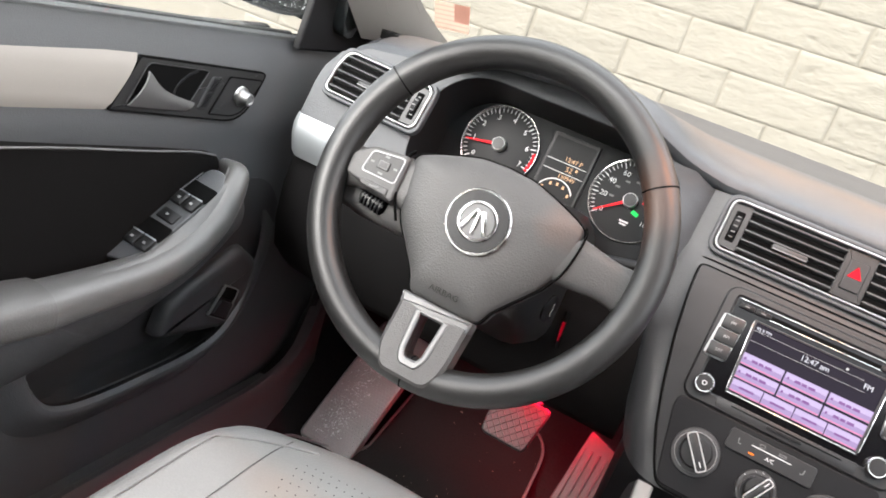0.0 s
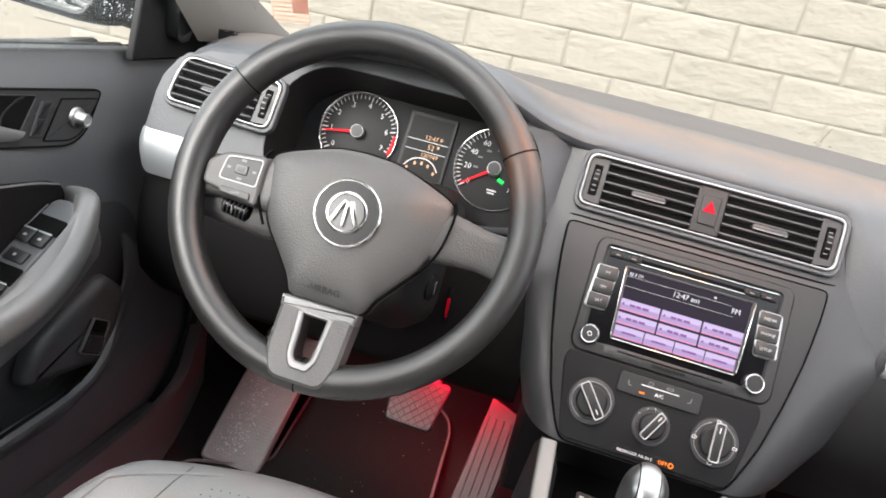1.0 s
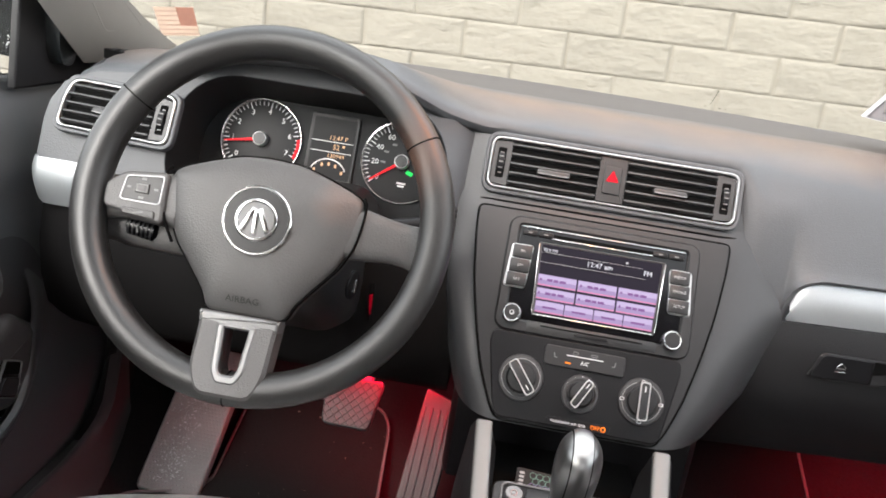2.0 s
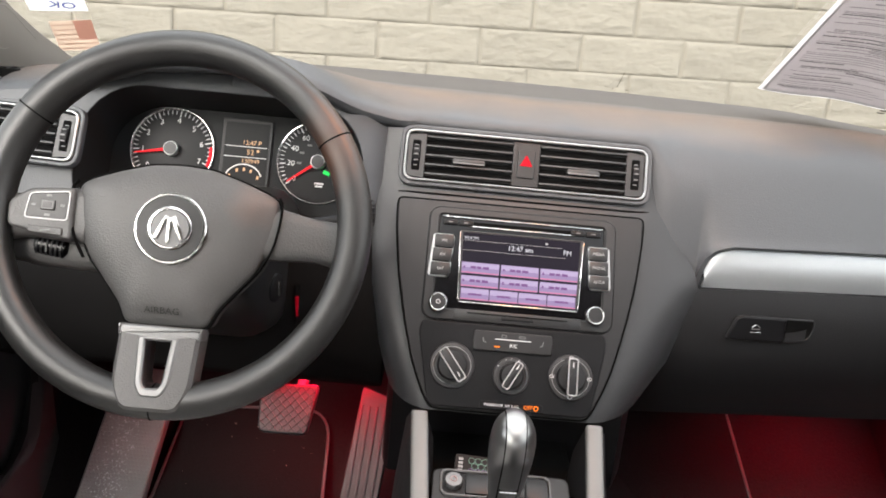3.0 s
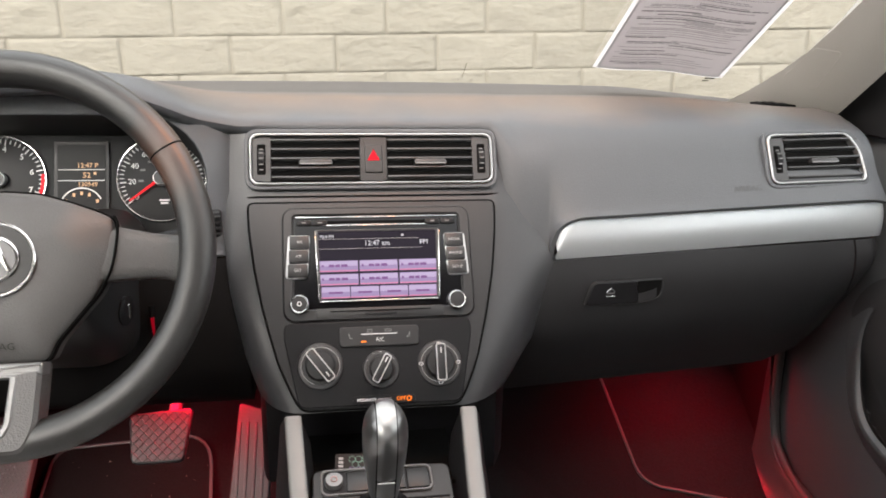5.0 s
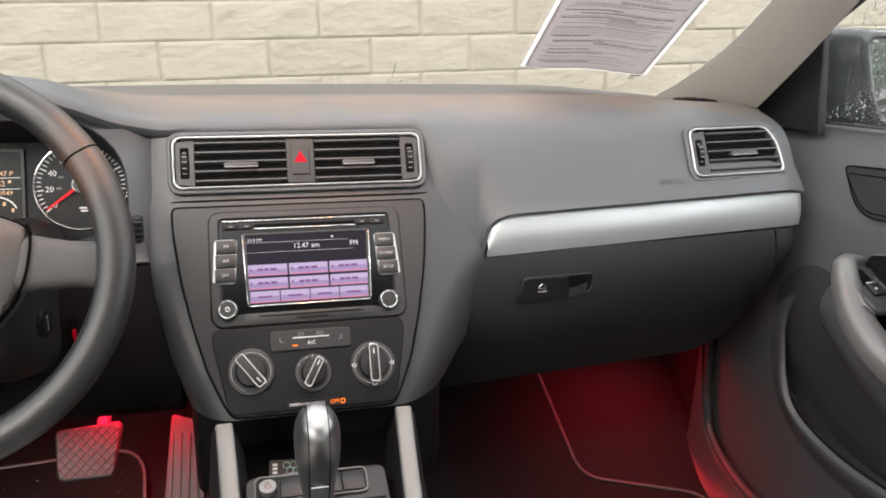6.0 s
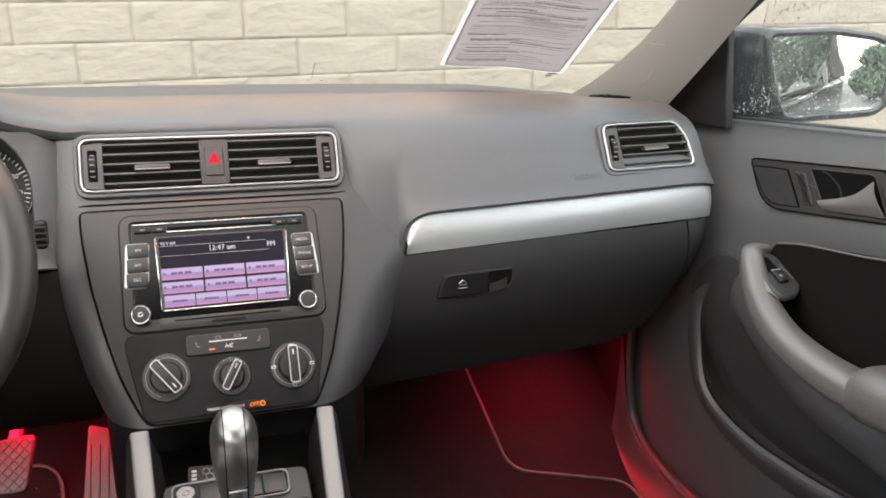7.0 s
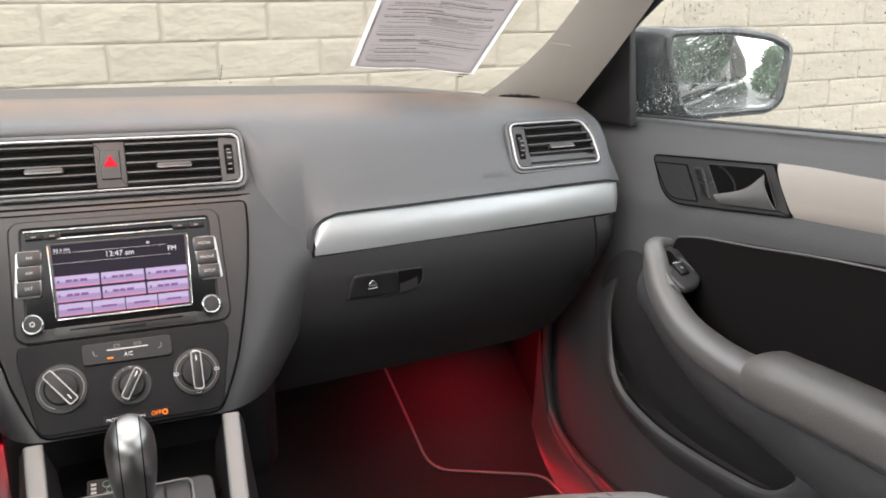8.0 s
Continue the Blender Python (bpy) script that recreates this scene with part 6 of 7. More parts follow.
    if switches > 2:
        P("pocket_boss", yz(rounded([(-0.015, 0.430), (-0.102, 0.393), (-0.117, 0.339), (0.024, 0.313), (0.059, 0.340), (0.072, 0.413), (0.027, 0.446)], 0.014, 5), 0.0, 0.0240, 0.015), POCKET_SHADE)
        bt = P("boot_switch", yz(smoothloop([(-0.005, 0.397), (0.029, 0.380), (0.014, 0.333), (-0.030, 0.355)]), 0.0, 0.0276, 0.0008), BLACK, None, "small black boot release switch")
        P("boot_well", yz(smoothloop([(-0.003, 0.393), (0.024, 0.380), (0.020, 0.365), (-0.009, 0.379)]), 0.02, 0.0300, 0.0002), SEAM, bt)
        P("boot_key", yz(smoothloop([(-0.009, 0.374), (0.019, 0.361), (0.012, 0.339), (-0.024, 0.357)]), 0.022, 0.0320, 0.0012), FASCIA, bt)
        bo = smoothloop([(-0.005, 0.397), (0.029, 0.380), (0.014, 0.333), (-0.030, 0.355)])
        P("boot_edge", yzring(bo, inset(bo, 0.0012), 0.025, 0.0304, 0.0003), SATIN, bt)
    # mirror corner and window frame
    tri = rounded([(0.310, 0.714), (0.100, 0.716), (0.120, 0.872), (0.140, 0.868)][::-1], 0.004, 3)
    cb = plate(tri, -0.032, -0.022, 0.003)
    bmesh.ops.transform(cb, matrix=Matrix(((0, 0, 1, 0), (1, 0, 0, 0), (0, 1, 0, 0), (0, 0, 0, 1))), verts=cb.verts[:])
    P("mirror_corner", cb, DARK)
    fpath = smoothpath([(-0.022, 0.285, 0.745), (-0.022, 0.150, 0.850), (-0.024, 0.068, 0.905), (-0.034, -0.05, 0.975), (-0.05, -0.22, 1.05), (-0.07, -0.45, 1.10), (-0.08, -0.95, 1.12)], 5)
    P("window_frame", sweep(fpath, (0.016, 0.013), n=10, power=3), BLACK)
    skin = sheet([[(-0.10 - 0.035 * math.sin(math.pi * min(1.0, max(0.0, (z - 0.05) / 0.75))), y, z) for y in np.linspace(-1.0, 0.45, 8)] for z in np.linspace(0.02, 0.715, 10)], 0.0)
    P("outer_skin", skin, PAINT)
    P("waist_moulding", sweep([(-0.098, y, 0.722) for y in np.linspace(-1.0, 0.12, 6)], (0.010, 0.008), n=8, power=3), BLACK)
    g = sheet([[(-0.045 - 0.10 * q * q, y, 0.72 + 0.42 * q) for y in np.linspace(-1.0, 0.15, 8)] for q in np.linspace(0, 1, 7)], 0.0)
    gl = P("window", g, WET, facing=(-s, 0, 0))
    gl.visible_shadow = False
    P("belt_seal", sweep([(-0.056, y, belt(y) + 0.004) for y in np.linspace(-1.0, 0.12, 8)], (0.005, 0.006), n=8), BLACK)
    return th


door(-1, 0.728, 0.0, -0.027, "dark grey driver's door trim with beige strip and armrest", 4)
door(1, 0.703, 0.0, 0.0, "dark grey passenger's door trim with beige strip and armrest", 1)


# ---- kick panels ----
for s in (-1, 1):
    rows = [[(s * (0.69 - 0.0 * q), y, z) for z in np.linspace(0.1, 0.46, 8)] for q, y in [(0, 0.236), (0.3, 0.33), (0.6, 0.42), (1, 0.6)]]
    tagged(part("trim_kick_panel", sheet(rows, 0.01), CARPET), "dark carpeted kick panel beside the footwell", "trim", kind="structure")
    sill = sweep([(s * 0.70, y, 0.115) for y in np.linspace(-1.0, 0.25, 8)], (0.035, 0.022), power=4)
    edge = smoothpath([(s * 0.688, 0.40, 0.36), (s * 0.687, 0.31, 0.26), (s * 0.688, 0.25, 0.180), (s * 0.684, 0.16, 0.150), (s * 0.678, 0.06, 0.138), (s * 0.672, -0.2, 0.134), (s * 0.672, -0.9, 0.134)], 5)
    if s > 0:
        edge = smoothpath([(0.680, 0.250, 0.46), (0.680, 0.243, 0.40), (0.680, 0.239, 0.344), (0.680, 0.235, 0.271), (0.680, 0.218, 0.206), (0.678, 0.154, 0.167), (0.674, 0.068, 0.156), (0.672, -0.05, 0.152), (0.672, -0.9, 0.150)], 6)
    tagged(part("trim_sill_edge", sweep(edge, (0.0075, 0.0075) if s > 0 else (0.0045, 0.0045), up=(1, 0, 0), n=12), RUBBER if s > 0 else BLACK), "rubber edge trim along the door sill", "trim", kind="structure")
    rows = []
    for y in [-0.9, -0.5, -0.25, -0.1, 0.0, 0.05, 0.10, 0.14, 0.17, 0.195, 0.215, 0.228, 0.236, 0.243, 0.252]:
        zt = lerp(y, [-0.9, 0.10, 0.16, 0.195, 0.218, 0.236, 0.252], [0.160, 0.162, 0.170, 0.184, 0.206, 0.272, 0.360])
        xi, zi = lerp(y, [-0.9, 0.05, 0.252], [0.612, 0.618, 0.660]), blend_floor(y) + 0.004
        row = [Vector((s * 0.690, y, zt - 0.004)), Vector((s * 0.684, y, zt)), Vector((s * 0.677, y, zt + 0.0015)), Vector((s * 0.670, y - 0.002, zt - 0.003))]
        for q in np.linspace(0.15, 1, 7):
            row.append(Vector((s * (0.668 + (xi - 0.668) * q ** 1.2), y - 0.002, zt - 0.006 + (zi - zt + 0.006) * (1 - (1 - q) ** 1.6))))
        rows.append(row)
    tagged(part("trim_sill_cover", sheet(rows, 0.003), SILLP), "brown-grey moulded sill cover beside the footwell carpet", "trim", kind="structure")
    tagged(part("trim_sill", sill, RUBBER), "dark plastic door sill trim", "trim", kind="structure")


# ---- seats ----
def seat(x0, y0, hw, label):
    """A seat cushion: bolstered sides, rolled front, stitched panels and a piped edge."""
    th = thing("front_seat", label, "car seat", group="front seats")

    def surf(u, f, h=0.0):
        """u across (-1 to 1), f from the back (0) to the front (1)."""
        a = abs(u)
        front = y0 - 0.10 * a ** 2.8
        y = -0.80 + f * (front + 0.80)
        z = 0.318 + 0.022 * f + 0.020 * max(0.0, (a - 0.5) / 0.4) ** 1.6 * (1 - 0.3 * f) - 0.004 * math.sin(3 * f * math.pi) * (1 - a)
        roll = max(0.0, (f - 0.80) / 0.20)
        z -= 0.060 * (1 - math.sqrt(max(0.0, 1 - roll ** 2.2)))
        side = max(0.0, (a - 0.80) / 0.20)
        z -= 0.055 * (1 - math.sqrt(max(0.0, 1 - min(1.0, side) ** 2.2)))
        return Vector((x0 + u * hw, y, z + h))

    us = [math.sin(math.pi / 2 * q) for q in np.linspace(-1, 1, 33)]
    fs = list(np.linspace(0, 0.75, 9)) + [0.80, 0.84, 0.88, 0.92, 0.95, 0.975, 0.99, 1.0]
    rows = [[surf(u, f) for u in us] for f in fs]
    rows.append([Vector((p.x, p.y + 0.001, p.z - 0.05)) for p in rows[-1]])
    rows.append([Vector((p.x, p.y - 0.02, 0.22)) for p in rows[-1]])
    part("cushion", sheet(rows, 0.008), SEAT, th, "grey perforated leather cushion")
    for s in (-1, 1):
        part("seam", sweep([surf(s * 0.64, f, 0.0006) for f in np.linspace(0.05, 0.93, 16)], (0.0009, 0.0007), n=6), ARM, th)
        edge = [surf(s * 0.86, f, 0.001) for f in np.linspace(0.05, 0.86, 14)] + [surf(s * q, 0.86 + 0.09 * (1 - (q / 0.86) ** 2), 0.001) for q in (0.80, 0.72, 0.62, 0.5)]
        for d in (0.0, 0.006):
            part("piping", sweep([Vector((p.x + s * d, p.y, p.z - 0.5 * d)) for p in edge], (0.0013, 0.0013), n=6), SEAT, th)
    dots = bmesh.new()
    for i in range(26):
        for j in range(34):
            u, f = -0.5 + i / 25 + 0.02 * (j % 2), 0.25 + 0.62 * j / 33
            c = surf(u, f, 0.0005)
            dots.faces.new([dots.verts.new((c.x + 0.0009 * math.cos(q), c.y + 0.0009 * math.sin(q), c.z)) for q in (0.0, 1.05, 2.09, 3.14, 4.19, 5.24)])
    tagged(part("perforation", dots, SEAM, th), kind="stuff")
    part("base", block(0.36, 0.50, 0.14, 0.02, (x0, -0.48, 0.19)), BLACK, th)
    # backrest and headrest stay out of view; added to block light from behind
    back = []
    for t in np.linspace(0, 1, 12):
        wd = 0.235 * (1 - 0.28 * t ** 3) * min(1.0, 0.75 + 3 * t) * math.sqrt(max(0.05, 1 - max(0.0, (t - 0.86) / 0.14) ** 2.5))
        c = Vector((x0, -0.85 - 0.27 * t, 0.33 + 0.56 * t))
        back.append([c + Vector((2 * wd * p, 0.11 * q + 0.035 * (2 * abs(p)) ** 3, 0.04 * q)) for p, q in rrect(1, 1, 0.3, 4)])
    part("backrest", loft(back, True, True, True), SEAT, th)
    part("headrest", block(0.25, 0.09, 0.15, 0.035, (x0, -1.15, 0.99)), SEAT, th)
    return th


seat(-0.306, -0.084, 0.236, "light grey leather driver's seat cushion with stitched seams")
seat(0.364, -0.132, 0.216, "light grey leather passenger's seat cushion with stitched seams")


# ---- outside mirror ----
def outside_mirror(s):
    c = Vector((s * 0.908, 0.085, 0.794))
    m = frame_at(c, (-s * 0.34, -0.93, 0.06))
    th = thing("outside_mirror", "dark painted outside mirror beaded with rain", "car mirror", m, group="outside mirrors")
    gl = [(-0.1062, 0.053), (-0.0162, 0.0573), (0.045, 0.049), (0.0735, 0.036), (0.064, -0.038), (0.0505, -0.0487), (-0.0737, -0.0600), (-0.0858, -0.0395), (-0.1044, 0.0307)][::-1]
    gl = [(s * x, y) for x, y in gl]
    if s < 0:
        gl = gl[::-1]
    gl = rounded(gl, 0.009, 5)
    lip = inset(gl, -0.013)

    def body(x, y, g):
        """The painted shell, wider than the glass on the side of the car."""
        e = min(1.0, max(0.0, (-s * x - 0.04) / 0.06))
        return (x - s * 0.062 * e * e * g, y * (1 + 0.10 * e * g))

    rings = [[(x, y, -0.026) for x, y in inset(gl, 0.001)], [(x, y, 0.001) for x, y in inset(gl, -0.001)], [(x, y, 0.004) for x, y in inset(gl, -0.005)], [(x, y, 0.002) for x, y in inset(gl, -0.010)], [(x, y, -0.004) for x, y in lip]]
    for k, g in ((1, 0.35), (2, 0.65), (3, 0.9), (4, 1.0)):
        rings.append([(*body(x, y, g), -0.004 - 0.010 * k) for x, y in lip])
    for k in range(1, 6):
        a = radians(90 * k / 5)
        q = 0.3 + 0.7 * math.cos(a)
        rings.append([(body(x, y, 1.0)[0] * q - s * 0.03 * (1 - q), body(x, y, 1.0)[1] * q, -0.044 - 0.07 * math.sin(a)) for x, y in lip])
    part("housing", loft(rings, True, False, True), PAINT, th, "dark painted housing")
    face = [[(x * q, y * q, -0.007 + s * 0.068 * x * q + 0.034 * y * q - (x * x + y * y) * q * q / 2.6) for x, y in gl] for q in np.linspace(1.0, 0.04, 14)]
    part("mirror_glass", loft(face, True, False, True), MIRROR, th, "wet mirror glass", facing=(0, 0, 1))
    part("foot", sweep([(-s * 0.10, -0.020, -0.060), (-s * 0.15, -0.026, -0.060), (-s * 0.20, -0.026, -0.050)], (0.030, 0.050), up=(0, 1, 0), power=3, n=16), PAINT, th)
    rnd = random.Random(8)
    vsl, fsl = [], []
    for k in range(1500):
        x, y = s * rnd.uniform(-0.17, 0.09), rnd.uniform(-0.06, 0.06)
        inside = -0.10 < s * x < 0.065
        if (inside and k % 4) or s * x > 0.075:
            continue
        z = -0.0068 + s * 0.068 * x + 0.034 * y - (x * x + y * y) / 2.6 if inside else -0.004 - 0.040 * min(1.0, max(0.0, (-s * x - 0.105) / 0.06)) + 0.0005
        r = 0.0005 + 0.0008 * rnd.random() ** 2
        i = len(vsl)
        vsl.append((x, y, z + r * 0.8))
        for j in range(6):
            vsl.append((x + r * math.cos(j * math.pi / 3), y + r * math.sin(j * math.pi / 3), z))
        fsl += [(i, i + 1 + j, i + 1 + (j + 1) % 6) for j in range(6)]
    me = bpy.data.meshes.new("rain_bead")
    me.from_pydata(vsl, [], fsl)
    me.materials.append(BEAD)
    me.shade_smooth()
    ob = new("rain_bead", me)
    ob.parent = th
    tagged(ob, kind="stuff")
    return th


outside_mirror(1)
outside_mirror(-1)


# ---- things on the windscreen ----
def on_screen(x, t):
    p = screen_pt(x, t)
    n = (screen_pt(x + 0.01, t) - screen_pt(x - 0.01, t)).cross(screen_pt(x, t + 0.01) - screen_pt(x, t - 0.01)).normalized()
    if n.y > 0:
        n = -n
    return p, n


def stuck(name, label, cat, x0, x1, t0, t1, slant=0.0, off=0.004, tilt=0.0, wave=0.0):
    """A flat sheet that follows the inside of the glass."""
    th = thing(name, label, cat)

    def at(u, v, h=0.0):
        p, n = on_screen(x0 + (x1 - x0) * u + slant * v, t0 + (t1 - t0) * v + tilt * u)
        return p + n * (off + h + wave * (1 + math.sin(7.5 * u + 1.8 * v + 0.6)))

    rows = [[at(u, v) for u in np.linspace(0, 1, 19)] for v in np.linspace(0, 1, 7)]
    return th, at, rows


def bar_on(at, u0, u1, v0, v1, h):
    return sheet([[at(u, v, h) for u in np.linspace(u0, u1, 15)] for v in (v0, v1)], 0.0)


th, at, rows = stuck("paper_notice", "sheet of printed white paper lying against the windscreen", "paper", 0.394, 0.583, 0.137, 0.48, 0.0, tilt=-0.025, wave=0.0022)
part("sheet", sheet(rows, 0.0004), PAPER, th)
for u0, u1, v0, v1 in [(-0.045, 0.0, -0.03, 1.0), (1.0, 1.045, -0.03, 1.0), (0.0, 1.0, -0.03, 0.0)]:
    part("sleeve_margin", bar_on(at, u0, u1, v0, v1, 0.0002), PAPER, th, "grey margin of the plastic sleeve")
for u0, u1, v0, v1 in [(-0.010, 0.006, -0.010, 1.0), (0.994, 1.010, -0.010, 1.0), (-0.010, 1.010, -0.016, 0.002)]:
    part("sleeve_edge", bar_on(at, u0, u1, v0, v1, 0.0008), SLEEVE, th, "whitish edge of the plastic sleeve")
random.seed(5)
v = 0.05
while v < 0.97:
    kind_ = random.random()
    if kind_ < 0.2:
        part("printed_line", bar_on(at, 0.05, random.uniform(0.8, 0.95), v, v + 0.004, 0.0012), PRINT, th)
        v += 0.022
        continue
    tall = 0.011 if kind_ < 0.38 else 0.0055
    u0 = random.choice((0.06, 0.06, 0.10, 0.2, 0.45))
    end = min(0.95, u0 + random.uniform(0.25, 0.8))
    while u0 < end - 0.02:
        u1 = min(end, u0 + random.uniform(0.04, 0.22))
        part("printed_line", bar_on(at, u0, u1, v, v + tall, 0.0012), PRINT, th)
        u0 = u1 + random.uniform(0.004, 0.012)
    v += tall + random.choice((0.007, 0.007, 0.010, 0.028))
# small dark prints along the foot of the glass
for x, t, w, h in [(0.183, 0.113 - 0.0135 * i, 0.0016, 0.006) for i in range(5)] + [(0.177, 0.047, 0.0016, 0.005), (0.200, 0.045, 0.004, 0.003), (0.210, 0.045, 0.0016, 0.003),
                   (0.572, 0.092, 0.008, 0.005), (0.580, 0.080, 0.016, 0.005), (0.576, 0.070, 0.010, 0.004)]:
    part("glass_print", sheet([[sum((o[0] + o[1] * 0.0008 for o in [on_screen(x + a, t + b)]), Vector()) for a in (-w / 2, w / 2)] for b in (-h / 2, h / 2)], 0.0), SEAM, windscreen)
th, at, rows = stuck("flag_sticker", "faded striped flag sticker inside the windscreen", "sticker", -0.690, -0.634, 0.024, 0.138, 0.012, tilt=0.018)
STK = mat("sticker_tan", (0.48, 0.38, 0.31), 0.6, var=0.06)
STL = mat("sticker_stripe", (0.40, 0.27, 0.22), 0.6, var=0.05)
STB = mat("sticker_blue", (0.08, 0.1, 0.45), 0.6, var=0.05)
STW = mat("sticker_white", (0.75, 0.75, 0.75), 0.6, var=0.03)
for m_, c_ in ((STK, (0.76, 0.66, 0.58)), (STL, (0.66, 0.52, 0.46)), (STR, (0.70, 0.48, 0.44)), (STW, (0.85, 0.85, 0.85))):
    lit_through(m_, c_, 0.75)
part("sheet", sheet(rows, 0.0004), STK, th)
part("field", bar_on(at, 0.56, 1.0, 0.36, 1.0, 0.0006), STR, th)
for k in range(6):
    part("stripe", bar_on(at, 0.0, 1.0 if k < 2 else 0.56, 0.06 + 0.16 * k, 0.10 + 0.16 * k, 0.0008), STL, th)
th, at, rows = stuck("inspection_sticker", "white square inspection sticker with blue letters", "sticker", -0.690, -0.618, 0.175, 0.30, 0.012, tilt=0.012)
part("sheet", sheet(rows, 0.0004), STW, th)
p, n = on_screen(-0.645, 0.205)
part("letters", text("OK", 0.024), STB, th, m=frame_at(p + n * 0.006, n) @ Matrix.Diagonal((-1, 1, 1, 1)))

# ---- small vents at the ends of the dashboard top ----
for s, yv, zv in ((-1, 0.185, 0.7475), (1, 0.262, 0.7535)):
    th = thing("demister_vent", "small black slatted demister vent on the dashboard", "air vent", frame_at((s * (0.626 if s < 0 else 0.638), yv, zv), (0, -0.05, 1), (0, 1, 0)) @ T(0, 0, 0, 0, 0, -s * 8), group="demister vents")
    part("tray", plate([(0.05 * math.cos(a), 0.016 * math.sin(a)) for a in np.linspace(0, 6.283, 24, endpoint=False)], -0.01, 0.0015, 0.0006), SEAM, th)
    for k in range(7):
        part("slat", block(0.0025, 0.026 - 0.0012 * abs(k - 3) ** 1.5, 0.002, 0.0006, (-0.036 + 0.012 * k, 0, 0.002)), FASCIA, th, m=T(0, 0, 0, 0, 0, 0))

# ---- red footwell lights ----
for x, y, z, e, tilt, wid, cone in ((-0.232, 0.165, 0.402, 0.36, 0, 0.10, 150), (0.450, 0.310, 0.415, 0.72, -20, 0.32, 108)):
    th = thing("footwell_light", "red light strip under the dashboard", "light", T(x, y, z), group="footwell lights")
    part("housing", block(wid + 0.02, 0.014, 0.012, 0.002, (0, 0, 0.008)), BLACK, th)
    part("strip", block(wid, 0.008, 0.004, 0.001, (0, 0, 0.001)), LED, th, "glowing red strip")
    lamp = new("footwell_lamp", bpy.data.lights.new("footwell_lamp", "AREA"))
    lamp.data.shape, lamp.data.size, lamp.data.size_y = "RECTANGLE", wid, 0.03
    lamp.data.spread = radians(cone)
    lamp.data.energy, lamp.data.color = e, (1.0, 0.003, 0.028)
    lamp.matrix_world = T(x, y, z - 0.004, tilt)

# no lamp here: glowing strip added for red light leaking through the slot
th = thing("red_light_leak", "thin slot beside the steering column, red light leaking through shown by a glowing strip", "light")
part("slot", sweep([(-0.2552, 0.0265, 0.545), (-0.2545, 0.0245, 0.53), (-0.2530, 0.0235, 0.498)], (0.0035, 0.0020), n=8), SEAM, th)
part("strip", sweep([(-0.2546, 0.0220, 0.532), (-0.2540, 0.0215, 0.518), (-0.2534, 0.0215, 0.508)], (0.0028, 0.0012), n=8), glow("red_leak_glow", (0.8, 0.006, 0.03), 0.07), th, "glowing red strip")

# ---- map lamps over the windscreen ----
WARM = glow("warm_lamp_lens", (1.0, 0.50, 0.18), 9.0)
oc = thing("overhead_console", "grey overhead console with two warm map lamps", "overhead console", T(0.06, -0.215, 1.150))
part("body", plate(rrect(0.24, 0.085, 0.02), -0.004, 0.014, 0.005), LINER, oc, m=T(0, 0, 0.004, 180))
for x in (-0.065, 0.065):
    part("lamp_lens", plate(rrect(0.05, 0.032, 0.008), -0.002, 0.003, 0.0015), WARM, oc, "warm lit lens", m=T(x, 0, -0.010, 180))
    lamp = new("map_lamp", bpy.data.lights.new("map_lamp", "AREA"))
    lamp.data.shape, lamp.data.size, lamp.data.size_y = "RECTANGLE", 0.045, 0.03
    lamp.data.energy, lamp.data.color = 0.22, (1.0, 0.30, 0.06)
    lamp.matrix_world = T(0.06 + x, -0.215, 1.133)

# ---- flank of the car behind the passenger's door, seen in its mirror ----
side = thing("car_side", "dark painted flank of the car with wet side windows", "car body", kind="structure")
rows = [[(x - 0.03 * max(0.0, -y - 1.2) ** 2, y, z + 0.012 * max(0.0, -y - 0.3)) for x, z in ((0.774, 0.728), (0.790, 0.724), (0.808, 0.705), (0.816, 0.66), (0.822, 0.55), (0.815, 0.40), (0.800, 0.22))] for y in np.linspace(-0.30, -2.6, 14)]
part("flank", sheet(rows, 0.004), PAINT, side)
rows = [[(0.770 - 0.16 * q - 0.03 * max(0.0, -y - 1.2) ** 2, y, 0.745 + 0.42 * q) for q in np.linspace(0, 1, 6)] for y in np.linspace(-1.10, -1.85, 6)]
part("rear_window", sheet(rows, 0.004), GLOSS, side)
rows = [[(0.774 - 0.16 * q, y, 0.740 + 0.43 * q) for q in np.linspace(0, 1, 6)] for y in (-1.0, -1.04, -1.09)]
part("pillar", sheet(rows, 0.006), BLACK, side)

# ---- hedge and trees behind, seen in the mirror ----
LEAF = mat("leaves", (0.13, 0.18, 0.12), 0.6, var=0.3, stain=3, obj_var=0.1)
BARK = mat("bark", (0.09, 0.07, 0.055), 0.9, var=0.2, stain=8, bump=0.6, grain=60)


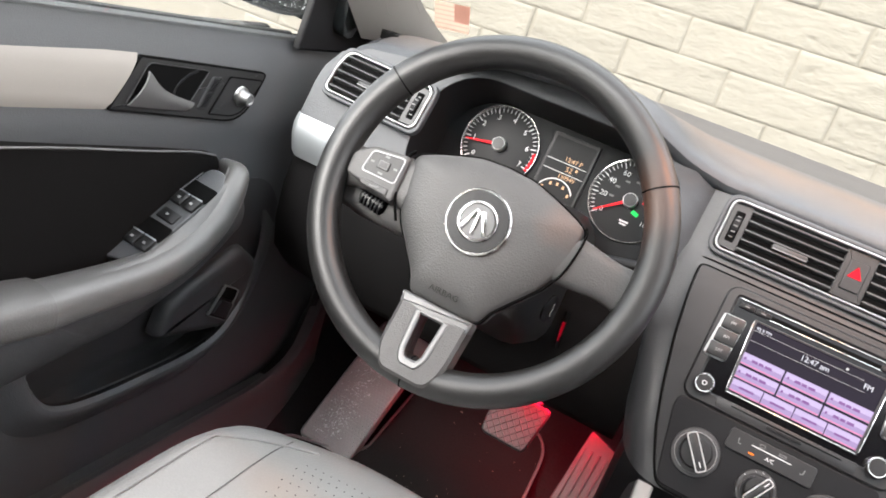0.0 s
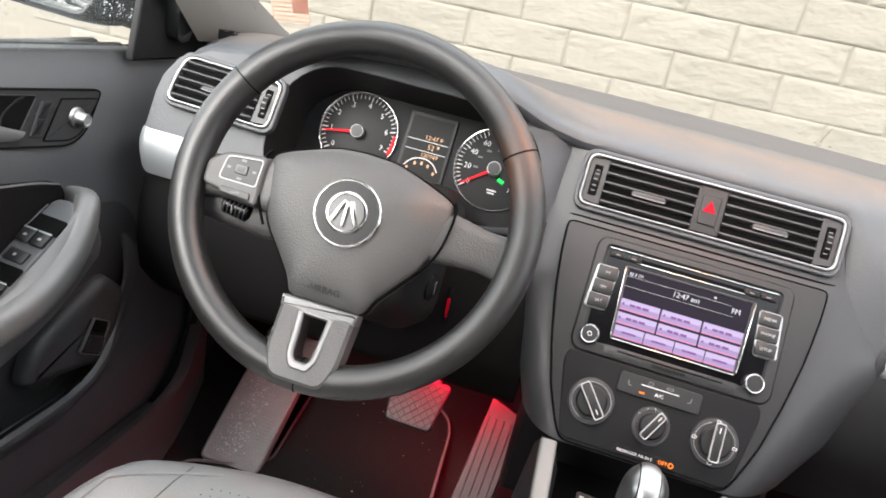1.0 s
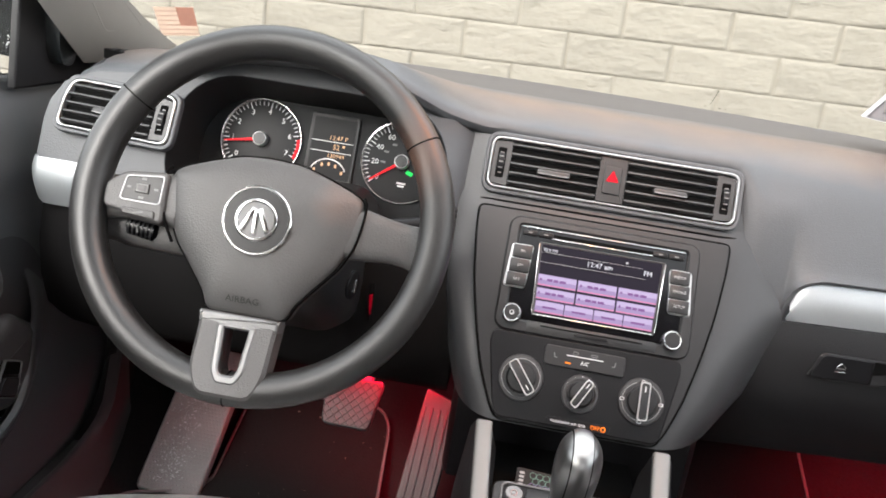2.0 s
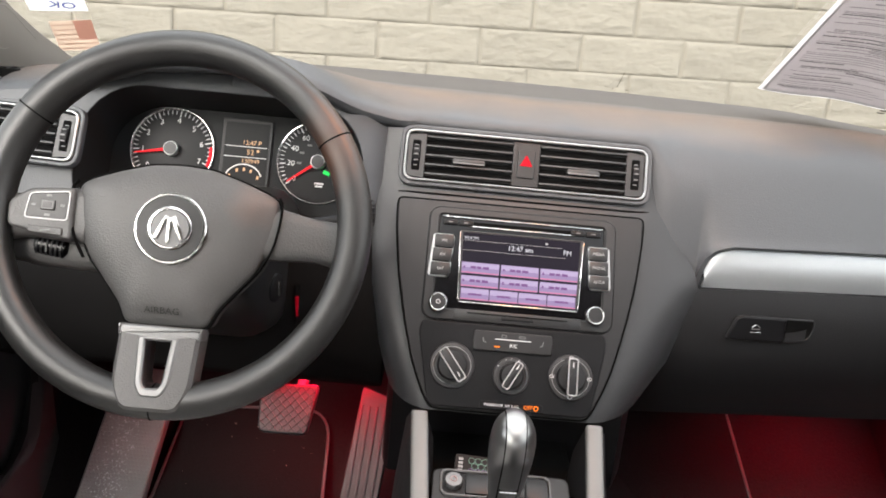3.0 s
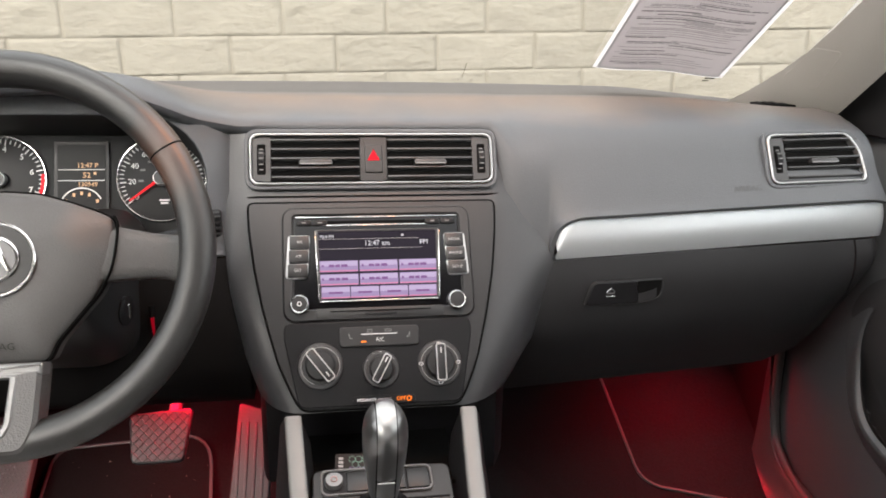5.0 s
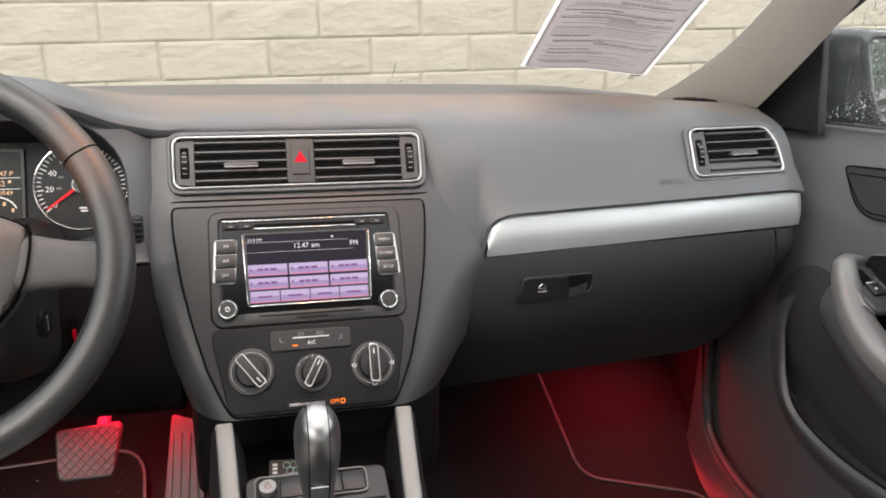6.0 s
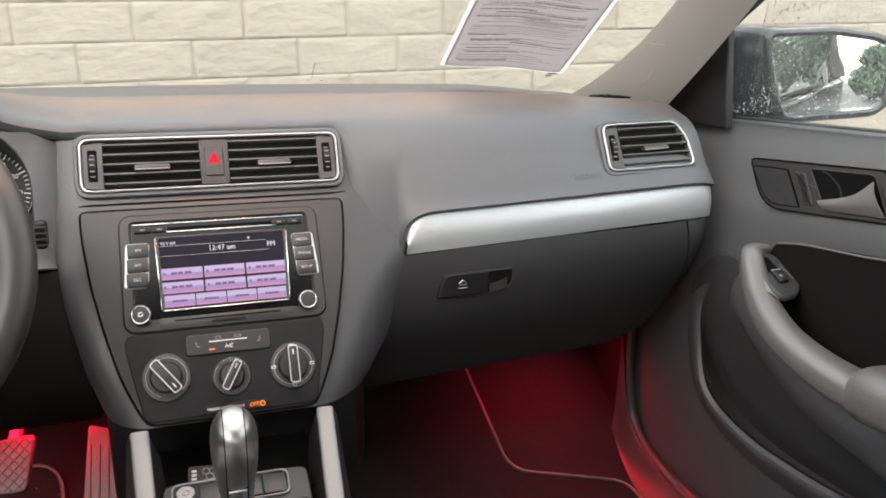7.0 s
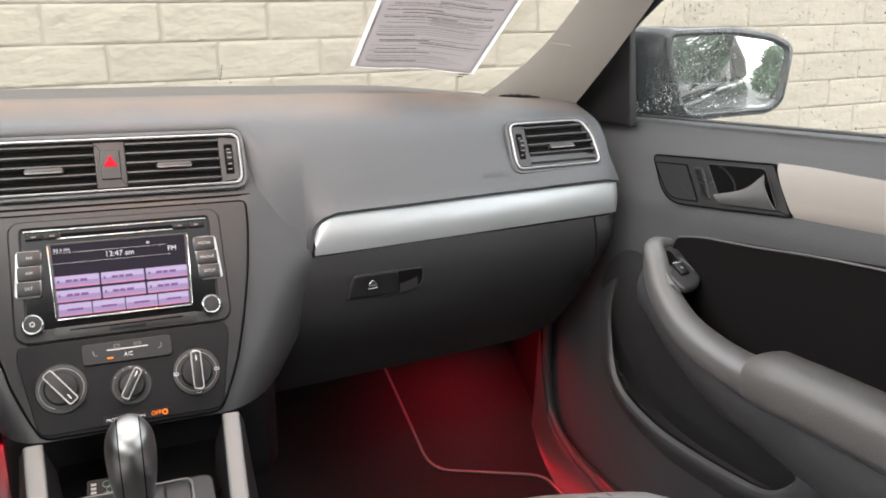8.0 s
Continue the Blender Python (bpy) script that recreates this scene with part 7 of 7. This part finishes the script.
def tree(x, y, h, seed):
    rnd = random.Random(seed)
    th = thing("tree", "broad green tree behind the car", "tree", T(x, y, -0.24), group="trees behind")
    part("trunk", sweep(smoothpath([(0, 0, 0), (0.08, 0.05, h * 0.3), (-0.05, 0.1, h * 0.6), (0.05, 0, h * 0.85)], 4), [(0.16 * (1 - i / 14), 0.16 * (1 - i / 14)) for i in range(13)], up=(0, 1, 0), n=10), BARK, th)
    for k in range(5):
        a = rnd.uniform(0, 6.28)
        z = h * rnd.uniform(0.35, 0.65)
        part("limb", sweep([(0, 0, z), (0.5 * math.cos(a), 0.5 * math.sin(a), z + 0.5), (1.1 * math.cos(a), 1.1 * math.sin(a), z + 0.8)], [(0.06, 0.06), (0.04, 0.04), (0.015, 0.015)], up=(0.3, 0.2, 0.9), n=7), BARK, th)
    vsl, fsl = [], []
    lobes = [(Vector((rnd.uniform(-0.38, 0.38) * h, rnd.uniform(-0.25, 0.25) * h, rnd.uniform(0.2, 0.8) * h)), rnd.uniform(0.14, 0.26) * h) for _ in range(12)]
    for k in range(15000):
        o, rad = lobes[k % 12]
        d = Vector((rnd.gauss(0, 1), rnd.gauss(0, 1), rnd.gauss(0, 1))).normalized() * rnd.random() ** 0.35
        c = o + d * rad + noise.noise_vector(d * 3) * 0.2
        c.z = max(0.1, c.z)
        a = Vector((rnd.uniform(-1, 1), rnd.uniform(-1, 1), rnd.uniform(-1, 1))).normalized() * 0.085
        b = a.cross(Vector((rnd.uniform(-1, 1), rnd.uniform(-1, 1), rnd.uniform(-1, 1)))).normalized() * 0.05
        i = len(vsl)
        vsl += [c - a, c + b, c + a, c - b]
        fsl.append((i, i + 1, i + 2, i + 3))
    me = bpy.data.meshes.new("crown")
    me.from_pydata(vsl, [], fsl)
    me.materials.append(LEAF)
    ob = new("crown", me)
    ob.parent = th
    tagged(ob, kind="stuff")


for i, (x, y, h) in enumerate([(1.6, -14.0, 2.5), (4.2, -14.5, 3.8), (-4.0, -14.0, 2.8), (7.0, -13.5, 3.2), (10.0, -12.5, 3.4), (-1.2, -15.0, 2.0)]):
    tree(x, y, h, i)

# ---- rain on the side windows ----
for s, xd in ((1, 0.703), (-1, 0.728)):
    rnd = random.Random(3 + s)
    vsl, fsl = [], []
    for k in range(2600):
        y = rnd.uniform(-0.45, 0.09) if k % 3 else min(0.09, rnd.gauss(0.02, 0.06))
        z = rnd.uniform(0.74, 0.98)
        q = (z - 0.72) / 0.42
        x = s * (xd + 0.045 + 0.10 * q * q + 0.002)
        r = 0.0005 + 0.0011 * rnd.random() ** 2.5
        i = len(vsl)
        vsl.append((x + s * r * 0.7, y, z))
        for j in range(6):
            a = j * math.pi / 3
            vsl.append((x, y + r * math.cos(a), z + 1.2 * r * math.sin(a)))
        fsl += [(i, i + 1 + j, i + 1 + (j + 1) % 6) for j in range(6)]
    me = bpy.data.meshes.new("rain_drops")
    me.from_pydata(vsl, [], fsl)
    me.materials.append(DROP)
    me.shade_smooth()
    ob = tagged(new("rain_drops", me), "scattered rain drops on the side window", "rain drops", kind="stuff")

# ---- blocks of the wall ----
def wall_block(seed, w):
    """A slump block: rough face with level tears, ridges and pits and worn arrises, its front towards -y."""
    nx, nz = 57, 25
    h = BH - 0.003
    rows = []
    for j in range(nz):
        row = []
        for i in range(nx):
            u, q = i / (nx - 1), j / (nz - 1)
            p = Vector((u * w * 8, q * h * 17, seed * 3.7))
            worn_edge = 0.4 + 1.0 * abs(noise.noise(p * 1.4 + Vector((3, 0, 0))))
            ev, eh = min(u * w, (1 - u) * w), min(q * h, (1 - q) * h)
            edge = min(ev, eh)
            k = min(1.0, eh / (0.006 * worn_edge)) ** 0.7 * min(1.0, ev / (0.007 * worn_edge)) ** 0.7
            dep = 0.0048 * k + 0.0015 * min(1.0, edge / 0.03)
            tear = 1 - abs(noise.noise(p * 2.1 + Vector((9, 2, 0)))) * 2
            rough = 0.0045 * noise.noise(p * 0.8) + 0.0022 * noise.noise(p * 2.2) + 0.0020 * noise.noise(p * 5.0) + 0.005 * max(0.0, tear - 0.80)
            pit = noise.noise(p * 3.1 + Vector((0, 7, 1)))
            rough -= 0.007 * max(0.0, pit - 0.54) / 0.3
            row.append(((u - 0.5) * w, -dep - rough * min(1.0, edge / 0.006), (q - 0.5) * h + 0.0025 * noise.noise(p * 0.6 + Vector((0, 5, 0))) * min(1.0, edge / 0.004)))
        rows.append(row)
    bm = sheet(rows, 0.0)
    me = bpy.data.meshes.new("block")
    bmesh.ops.recalc_face_normals(bm, faces=bm.faces[:])
    bm.to_mesh(me)
    bm.free()
    me.materials.append(BRICK)
    me.shade_smooth()
    return me


kinds = [wall_block(i, BW - 0.005 - 0.007 * (i * 5 % 14) / 13) for i in range(14)]
rnd = random.Random(2)
for r in range(-4, 9):
    for c in range(-7, 13):
        ob = new("block", kinds[rnd.randrange(14)])
        ob.parent = wall
        ob.matrix_local = T(c * BW + (0.5 * BW if r % 2 else 0.0) + BW / 2, 0.0135 - 0.005 * rnd.random(), r * BH + BH / 2 + rnd.uniform(-0.001, 0.001), 0, rnd.uniform(-0.25, 0.25), rnd.uniform(-0.3, 0.3))
